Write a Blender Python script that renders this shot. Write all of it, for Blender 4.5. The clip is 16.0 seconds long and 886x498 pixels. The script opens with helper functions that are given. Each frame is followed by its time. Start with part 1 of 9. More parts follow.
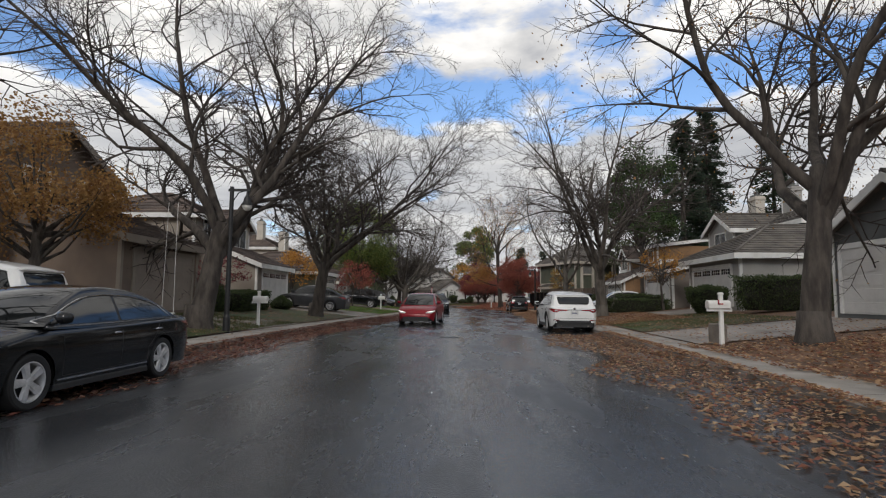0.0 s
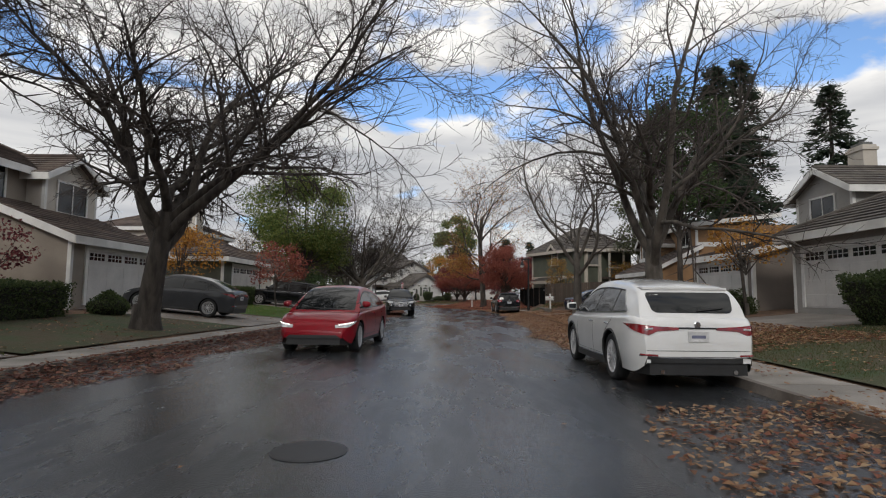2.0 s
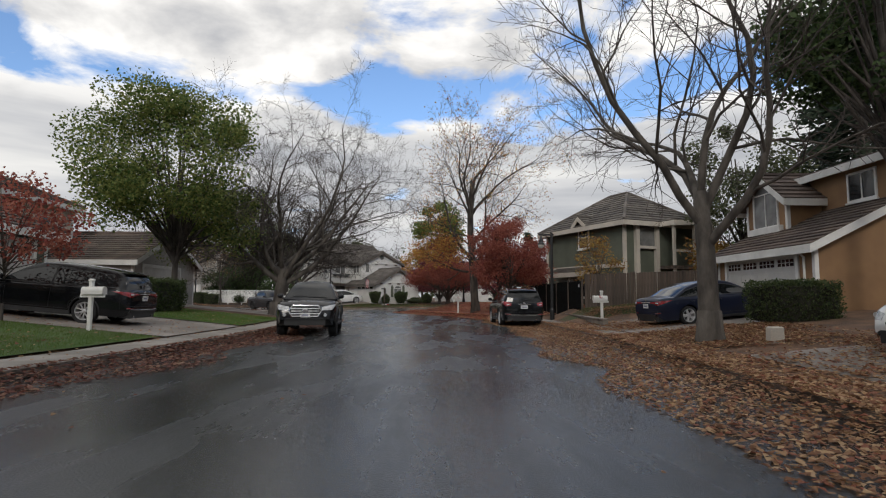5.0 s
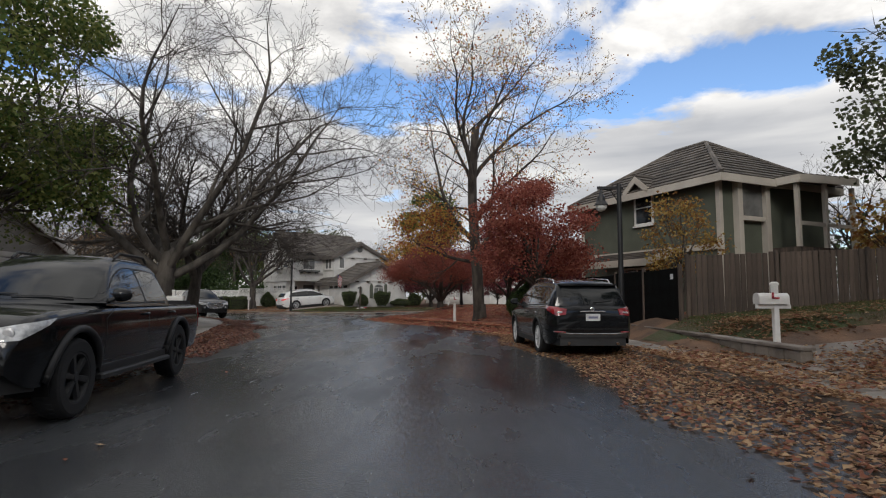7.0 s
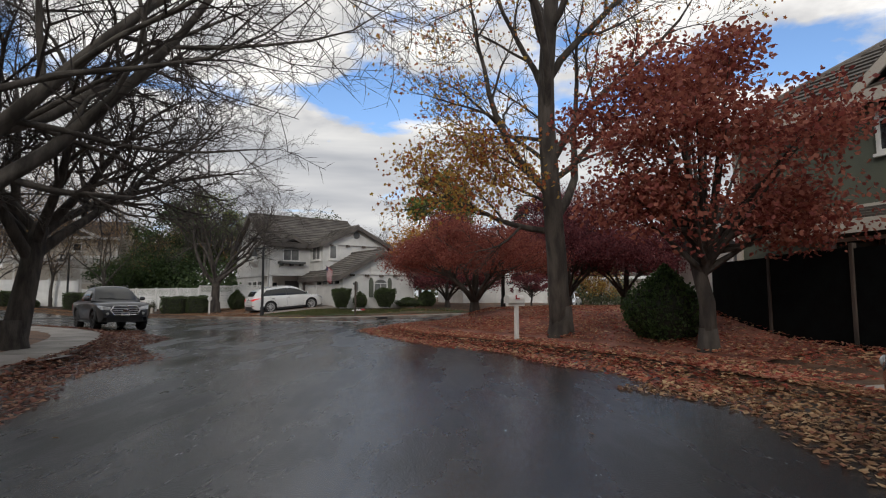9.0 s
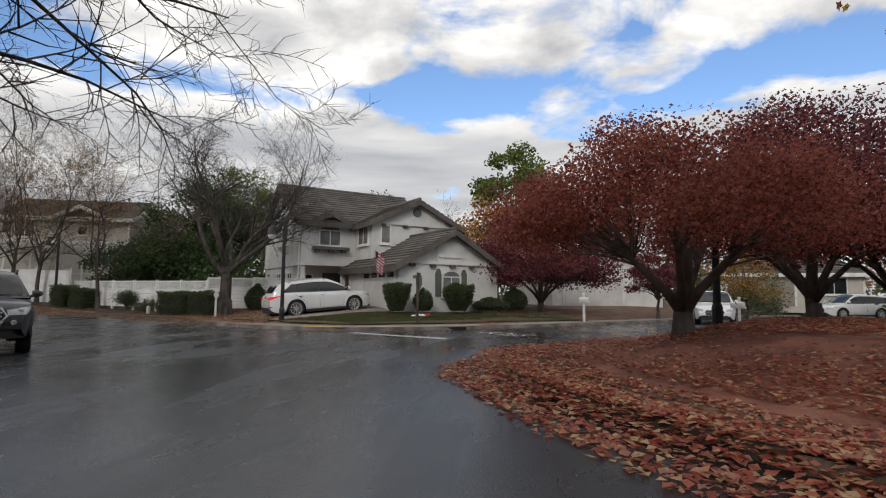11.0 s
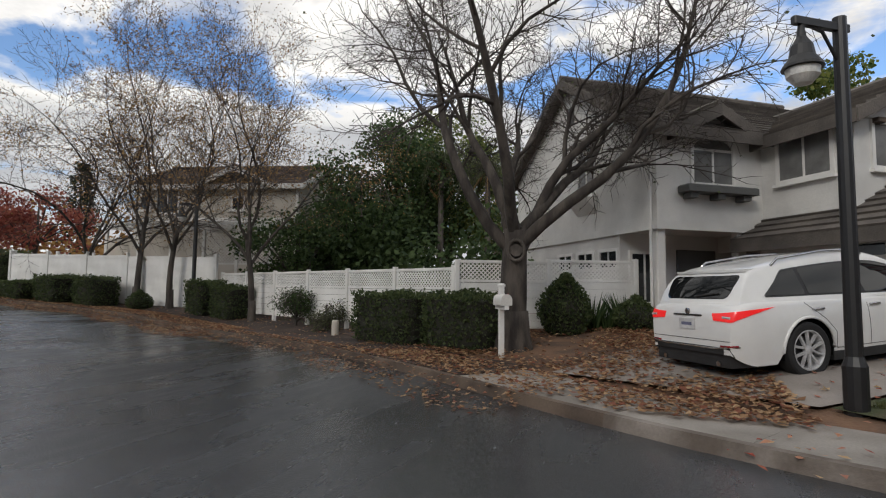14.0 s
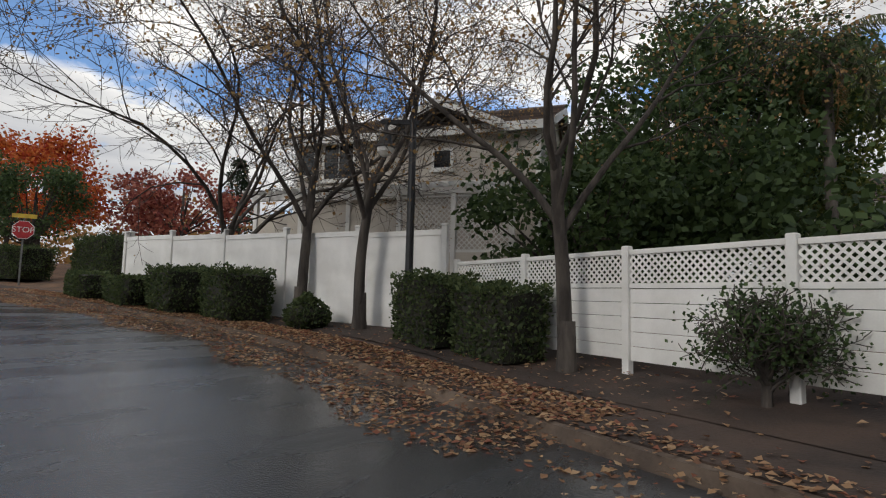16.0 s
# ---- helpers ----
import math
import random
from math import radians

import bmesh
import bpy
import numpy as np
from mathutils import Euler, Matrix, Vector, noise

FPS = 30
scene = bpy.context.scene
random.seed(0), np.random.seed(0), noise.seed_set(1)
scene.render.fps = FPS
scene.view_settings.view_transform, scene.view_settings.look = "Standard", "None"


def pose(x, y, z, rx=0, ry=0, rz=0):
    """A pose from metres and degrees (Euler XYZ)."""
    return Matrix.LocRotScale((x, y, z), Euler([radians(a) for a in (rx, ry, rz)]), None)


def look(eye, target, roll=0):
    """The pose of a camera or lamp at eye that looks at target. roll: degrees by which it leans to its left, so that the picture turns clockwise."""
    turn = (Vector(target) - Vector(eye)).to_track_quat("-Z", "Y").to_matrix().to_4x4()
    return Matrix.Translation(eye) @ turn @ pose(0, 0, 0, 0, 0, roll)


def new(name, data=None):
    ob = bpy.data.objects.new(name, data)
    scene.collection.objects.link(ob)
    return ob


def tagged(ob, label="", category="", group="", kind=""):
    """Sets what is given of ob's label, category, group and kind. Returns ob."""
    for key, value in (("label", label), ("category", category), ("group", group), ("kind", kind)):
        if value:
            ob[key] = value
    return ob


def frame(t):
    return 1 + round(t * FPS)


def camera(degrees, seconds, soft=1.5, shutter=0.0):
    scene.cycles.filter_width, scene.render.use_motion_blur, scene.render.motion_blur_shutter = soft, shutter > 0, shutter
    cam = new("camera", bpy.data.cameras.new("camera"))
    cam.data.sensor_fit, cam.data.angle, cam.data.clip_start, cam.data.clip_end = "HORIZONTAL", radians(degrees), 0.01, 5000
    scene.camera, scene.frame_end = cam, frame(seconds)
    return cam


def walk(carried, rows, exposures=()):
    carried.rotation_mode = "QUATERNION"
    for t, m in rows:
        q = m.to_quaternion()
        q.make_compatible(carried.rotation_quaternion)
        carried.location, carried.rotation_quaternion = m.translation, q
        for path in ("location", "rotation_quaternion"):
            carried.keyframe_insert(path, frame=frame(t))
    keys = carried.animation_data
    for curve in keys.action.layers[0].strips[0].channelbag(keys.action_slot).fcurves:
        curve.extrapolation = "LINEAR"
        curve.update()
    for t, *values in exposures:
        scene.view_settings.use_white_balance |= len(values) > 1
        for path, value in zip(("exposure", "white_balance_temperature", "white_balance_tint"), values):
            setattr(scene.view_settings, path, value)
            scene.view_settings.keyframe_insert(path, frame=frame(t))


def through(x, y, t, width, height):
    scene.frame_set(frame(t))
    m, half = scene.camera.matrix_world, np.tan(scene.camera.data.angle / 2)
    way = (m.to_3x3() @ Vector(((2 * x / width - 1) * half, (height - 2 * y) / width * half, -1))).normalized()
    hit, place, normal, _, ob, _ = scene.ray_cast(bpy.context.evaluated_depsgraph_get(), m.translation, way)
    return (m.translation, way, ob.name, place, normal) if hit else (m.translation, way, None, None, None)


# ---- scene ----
from mathutils.bvhtree import BVHTree

cam = camera(77.5, 16.0, soft=1.15)
PATH = [
    (0, (1.249, -0.553, 1.348), (1.162, 1.437, 1.527), 0.5),
    (0.5, (1.472, 3.243, 1.366), (1.419, 5.234, 1.543), 0.6),
    (1, (1.734, 6.875, 1.356), (1.706, 8.867, 1.534), 0.5),
    (1.5, (1.876, 10.446, 1.365), (1.849, 12.438, 1.539), 0.5),
    (2, (1.87, 13.877, 1.389), (1.852, 15.87, 1.557), 0.5),
    (2.5, (1.923, 17.197, 1.34), (1.911, 19.19, 1.508), 0.7),
    (3, (1.987, 20.463, 1.309), (1.98, 22.456, 1.475), 0.7),
    (3.5, (2.164, 23.796, 1.297), (2.165, 25.788, 1.471), 0.1),
    (4, (2.315, 27.024, 1.277), (2.327, 29.016, 1.452), 0.2),
    (4.2, (2.422, 28.37, 1.266), (2.438, 30.363, 1.443), 0.2),
    (6.3, (3.173, 41.638, 1.293), (3.214, 43.63, 1.466), 0.4),
    (6.5, (3.176, 42.885, 1.302), (3.221, 44.877, 1.477), 0.1),
    (7, (3.261, 46.238, 1.251), (3.309, 48.229, 1.432), 0.2),
    (7.5, (3.118, 49.212, 1.27), (3.17, 51.204, 1.447), 0.2),
    (8, (2.818, 52.237, 1.255), (2.887, 54.229, 1.429), 0.5),
    (8.2, (2.66, 53.525, 1.291), (2.743, 55.516, 1.464), -0.3),
    (10.3, (1.415, 66.329, 1.306), (1.34, 68.32, 1.479), 0.2),
    (10.5, (1.156, 67.516, 1.293), (1.059, 69.507, 1.462), -0.1),
    (11, (0.218, 70.482, 1.338), (0.062, 72.468, 1.507), 0.6),
    (11.5, (-0.94, 73.465, 1.316), (-1.168, 75.445, 1.487), 0.7),
    (12, (-2.377, 76.426, 1.288), (-2.685, 78.395, 1.461), 0.8),
    (12.5, (-4.159, 79.254, 1.294), (-4.551, 81.208, 1.466), 0.9),
    (13, (-6.147, 81.881, 1.29), (-6.627, 83.815, 1.464), 1.0),
    (13.5, (-8.308, 84.32, 1.359), (-8.883, 86.228, 1.525), 0.8),
    (14, (-10.689, 86.622, 1.437), (-11.354, 88.502, 1.589), 0.6),
    (14.5, (-13.208, 88.835, 1.43), (-13.963, 90.681, 1.579), 0.6),
    (15, (-15.664, 91.181, 1.356), (-16.525, 92.98, 1.507), 0.7),
    (15.5, (-18.193, 93.348, 1.245), (-19.167, 95.087, 1.413), 1.1),
    (16, (-21.073, 95.45, 1.305), (-22.156, 97.122, 1.482), 1.4),
]
walk(cam, [(t, look(eye, target, roll)) for t, eye, target, roll in PATH])

# ---- light ----
SUN_EL, SUN_AZ = 30.0, 190.0
world = bpy.data.worlds.new("sky")
scene.world = world
world.use_nodes = True
wn, wl = world.node_tree.nodes, world.node_tree.links
wn.clear()
w_out = wn.new("ShaderNodeOutputWorld")
w_sky = wn.new("ShaderNodeTexSky")
w_sky.sky_type, w_sky.sun_disc = "NISHITA", False
w_sky.sun_elevation, w_sky.sun_rotation = radians(SUN_EL), radians(SUN_AZ)
w_sky.air_density, w_sky.dust_density, w_sky.ozone_density = 1.0, 0.6, 2.0
w_co = wn.new("ShaderNodeTexCoord")
w_sep = wn.new("ShaderNodeSeparateXYZ")
wl.new(w_co.outputs["Generated"], w_sep.inputs[0])


def w_math(op, a, b=None, clamp=False):
    n = wn.new("ShaderNodeMath")
    n.operation, n.use_clamp = op, clamp
    for i, v in enumerate((a, b)):
        if v is None:
            continue
        if isinstance(v, (int, float)):
            n.inputs[i].default_value = v
        else:
            wl.new(v, n.inputs[i])
    return n.outputs[0]


def w_ramp(fac, stops):
    n = wn.new("ShaderNodeValToRGB")
    wl.new(fac, n.inputs[0])
    el = n.color_ramp.elements
    while len(el) < len(stops):
        el.new(0.5)
    for e, (p, c) in zip(el, stops):
        e.position, e.color = p, (*c, 1) if isinstance(c, tuple) else (c, c, c, 1)
    return n.outputs[0]


# a cloud deck seen in perspective: directions laid onto a plane overhead
w_z = w_math("MAXIMUM", w_sep.outputs[2], 0.02)
w_den = w_math("ADD", w_z, 0.16)
w_px = w_math("DIVIDE", w_sep.outputs[0], w_den)
w_py = w_math("DIVIDE", w_sep.outputs[1], w_den)
w_vec = wn.new("ShaderNodeCombineXYZ")
wl.new(w_px, w_vec.inputs[0]), wl.new(w_py, w_vec.inputs[1])
w_vec.inputs[2].default_value = CLOUD_SEED = 3.7


def w_noise(scale, detail, rough, distort=0.0):
    n = wn.new("ShaderNodeTexNoise")
    wl.new(w_vec.outputs[0], n.inputs["Vector"])
    n.inputs["Scale"].default_value, n.inputs["Detail"].default_value = scale, detail
    n.inputs["Roughness"].default_value, n.inputs["Distortion"].default_value = rough, distort
    return n.outputs[0]


w_big, w_small = w_noise(0.55, 2.0, 0.5), w_noise(3.0, 7.0, 0.55, 0.3)
w_mixn = w_math("ADD", w_math("MULTIPLY", w_big, 0.45), w_math("MULTIPLY", w_small, 0.55))
# a long blue break low in the deck, between the puffs overhead and the grey layer at the horizon
w_el = w_math("ADD", w_sep.outputs[2], w_math("MULTIPLY", w_math("SUBTRACT", w_noise(0.9, 3.0, 0.5), 0.5), 0.10))
w_gap_a = w_math("DIVIDE", w_math("SUBTRACT", w_el, 0.342), 0.050)
w_gap = w_math("EXPONENT", w_math("MULTIPLY", w_math("MULTIPLY", w_gap_a, w_gap_a), -1.0))
w_low = w_math("SUBTRACT", 1.0, w_math("DIVIDE", w_math("SUBTRACT", w_el, 0.26), 0.06, True), True)
w_mixn = w_math("ADD", w_math("SUBTRACT", w_math("ADD", w_mixn, 0.035), w_math("MULTIPLY", w_gap, 0.125)), w_math("MULTIPLY", w_low, 0.06))
w_cover = w_ramp(w_mixn, [(0.44, 0.0), (0.515, 1.0)])
w_puff = w_ramp(w_noise(2.6, 6.0, 0.55, 0.2), [(0.30, (0.42, 0.43, 0.46)), (0.46, (0.72, 0.71, 0.70)), (0.58, (0.99, 0.97, 0.94))])
# the grey layer lies in long level streaks
w_vec_lay = wn.new("ShaderNodeCombineXYZ")
wl.new(w_math("MULTIPLY", w_math("ARCTAN2", w_sep.outputs[0], w_sep.outputs[1]), 1.6), w_vec_lay.inputs[0])
wl.new(w_math("MULTIPLY", w_sep.outputs[2], 13.0), w_vec_lay.inputs[1])
w_lay_n = wn.new("ShaderNodeTexNoise")
wl.new(w_vec_lay.outputs[0], w_lay_n.inputs["Vector"])
w_lay_n.inputs["Scale"].default_value, w_lay_n.inputs["Detail"].default_value = 1.0, 5.0
w_layer = w_ramp(w_lay_n.outputs[0], [(0.32, (0.36, 0.38, 0.42)), (0.50, (0.58, 0.585, 0.60)), (0.68, (0.86, 0.85, 0.82))])
w_shade_mix = wn.new("ShaderNodeMix")
w_shade_mix.data_type = "RGBA"
wl.new(w_low, w_shade_mix.inputs[0]), wl.new(w_puff, w_shade_mix.inputs[6]), wl.new(w_layer, w_shade_mix.inputs[7])
w_shade = w_shade_mix.outputs[2]
w_skyc = wn.new("ShaderNodeMix")
w_skyc.data_type, w_skyc.blend_type = "RGBA", "MULTIPLY"
w_skyc.inputs[0].default_value = 1.0
wl.new(w_sky.outputs[0], w_skyc.inputs[6])
w_skyc.inputs[7].default_value = (0.135, 0.150, 0.170, 1)
w_mix = wn.new("ShaderNodeMix")
w_mix.data_type = "RGBA"
wl.new(w_cover, w_mix.inputs[0]), wl.new(w_skyc.outputs[2], w_mix.inputs[6]), wl.new(w_shade, w_mix.inputs[7])
w_bg = wn.new("ShaderNodeBackground")
wl.new(w_mix.outputs[2], w_bg.inputs[0])
w_bg.inputs[1].default_value = 1.1
wl.new(w_bg.outputs[0], w_out.inputs[0])

sun_lamp = bpy.data.lights.new("sun", "SUN")
sun_lamp.energy, sun_lamp.angle, sun_lamp.color = 1.0, radians(14), (1.0, 0.95, 0.88)
sun = new("sun", sun_lamp)
sun.matrix_world = look((0, 0, 60), (60 * -math.sin(radians(SUN_AZ)), 60 * -math.cos(radians(SUN_AZ)), 60 - 60 * math.tan(radians(SUN_EL))))

# ---- materials ----
def mat(name, base, rough=0.8, second=None, scale=6.0, fine=60.0, bump=0.15, metal=0.0, mixlow=0.38, mixhigh=0.62, coat=0.0, rand=0.0, island=0.0, spec=0.5, stretch=None, grain=0.22):
    """A surface in two tones with grain, at two scales, and relief."""
    m = bpy.data.materials.new(name)
    m.use_nodes = True
    nt = m.node_tree
    n, l = nt.nodes, nt.links
    bs = n["Principled BSDF"]
    bs.inputs["Roughness"].default_value, bs.inputs["Metallic"].default_value = rough, metal
    bs.inputs["Coat Weight"].default_value, bs.inputs["Specular IOR Level"].default_value = coat, spec
    bs.inputs["Coat Roughness"].default_value = 0.06
    second = second or tuple(c * 0.72 for c in base)
    co = n.new("ShaderNodeTexCoord")
    vec = co.outputs["Object"]
    if stretch:
        mp = n.new("ShaderNodeMapping")
        mp.inputs["Scale"].default_value = stretch
        l.new(vec, mp.inputs[0])
        vec = mp.outputs[0]
    a, b = n.new("ShaderNodeTexNoise"), n.new("ShaderNodeTexNoise")
    for t, s, d in ((a, scale, 4.0), (b, fine, 3.0)):
        l.new(vec, t.inputs["Vector"])
        t.inputs["Scale"].default_value, t.inputs["Detail"].default_value = s, d
    rp = n.new("ShaderNodeValToRGB")
    rp.color_ramp.elements[0].position, rp.color_ramp.elements[1].position = mixlow, mixhigh
    rp.color_ramp.elements[0].color, rp.color_ramp.elements[1].color = (*second, 1), (*base, 1)
    l.new(a.outputs[0], rp.inputs[0])
    hs = n.new("ShaderNodeHueSaturation")
    l.new(rp.outputs[0], hs.inputs["Color"])
    mr = n.new("ShaderNodeMapRange")
    mr.inputs[3].default_value, mr.inputs[4].default_value = 1 - grain, 1 + grain
    l.new(b.outputs[0], mr.inputs[0])
    value = mr.outputs[0]
    for k, src in ((rand, "Object Info"), (island, "Geometry")):
        if k:
            o = n.new("ShaderNodeObjectInfo" if src == "Object Info" else "ShaderNodeNewGeometry")
            r = n.new("ShaderNodeMapRange")
            r.inputs[3].default_value, r.inputs[4].default_value = 1 - k, 1 + k
            l.new(o.outputs["Random" if src == "Object Info" else "Random Per Island"], r.inputs[0])
            x = n.new("ShaderNodeMath")
            x.operation = "MULTIPLY"
            l.new(value, x.inputs[0]), l.new(r.outputs[0], x.inputs[1])
            value = x.outputs[0]
    l.new(value, hs.inputs["Value"])
    l.new(hs.outputs[0], bs.inputs["Base Color"])
    if bump:
        bp = n.new("ShaderNodeBump")
        bp.inputs["Strength"].default_value, bp.inputs["Distance"].default_value = bump, 0.02
        l.new(b.outputs[0], bp.inputs["Height"])
        l.new(bp.outputs[0], bs.inputs["Normal"])
    return m


def leafmat(name, colours, rough=0.6, through=0.38):
    """Leaves: one of several tones for each leaf."""
    m = bpy.data.materials.new(name)
    m.use_nodes = True
    n, l = m.node_tree.nodes, m.node_tree.links
    bs = n["Principled BSDF"]
    bs.inputs["Roughness"].default_value = rough
    bs.inputs["Specular IOR Level"].default_value = 0.25
    g = n.new("ShaderNodeNewGeometry")
    rp = n.new("ShaderNodeValToRGB")
    rp.color_ramp.interpolation = "CONSTANT" if len(colours) > 3 else "LINEAR"
    el = rp.color_ramp.elements
    while len(el) < len(colours):
        el.new(0.5)
    for i, (e, c) in enumerate(zip(el, colours)):
        e.position, e.color = i / len(colours), (*c, 1)
    l.new(g.outputs["Random Per Island"], rp.inputs[0])
    l.new(rp.outputs[0], bs.inputs["Base Color"])
    tr = n.new("ShaderNodeBsdfTranslucent")
    l.new(rp.outputs[0], tr.inputs[0])
    ad = n.new("ShaderNodeMixShader")
    ad.inputs[0].default_value = through
    out = n["Material Output"]
    l.new(bs.outputs[0], ad.inputs[1]), l.new(tr.outputs[0], ad.inputs[2]), l.new(ad.outputs[0], out.inputs[0])
    return m


def glassmat(name, base=(0.02, 0.024, 0.028), rough=0.06, spec=0.6):
    """Dark glazing with a lit room too dim to see behind it."""
    m = mat(name, base, rough, second=tuple(c * 0.6 for c in base), scale=1.5, bump=0.0, spec=spec)
    return m


def lampmat(name, colour, power):
    m = bpy.data.materials.new(name)
    m.use_nodes = True
    bs = m.node_tree.nodes["Principled BSDF"]
    bs.inputs["Base Color"].default_value = (*(c * 0.4 for c in colour), 1)
    bs.inputs["Emission Color"].default_value, bs.inputs["Emission Strength"].default_value = (*colour, 1), power
    bs.inputs["Roughness"].default_value = 0.15
    return m


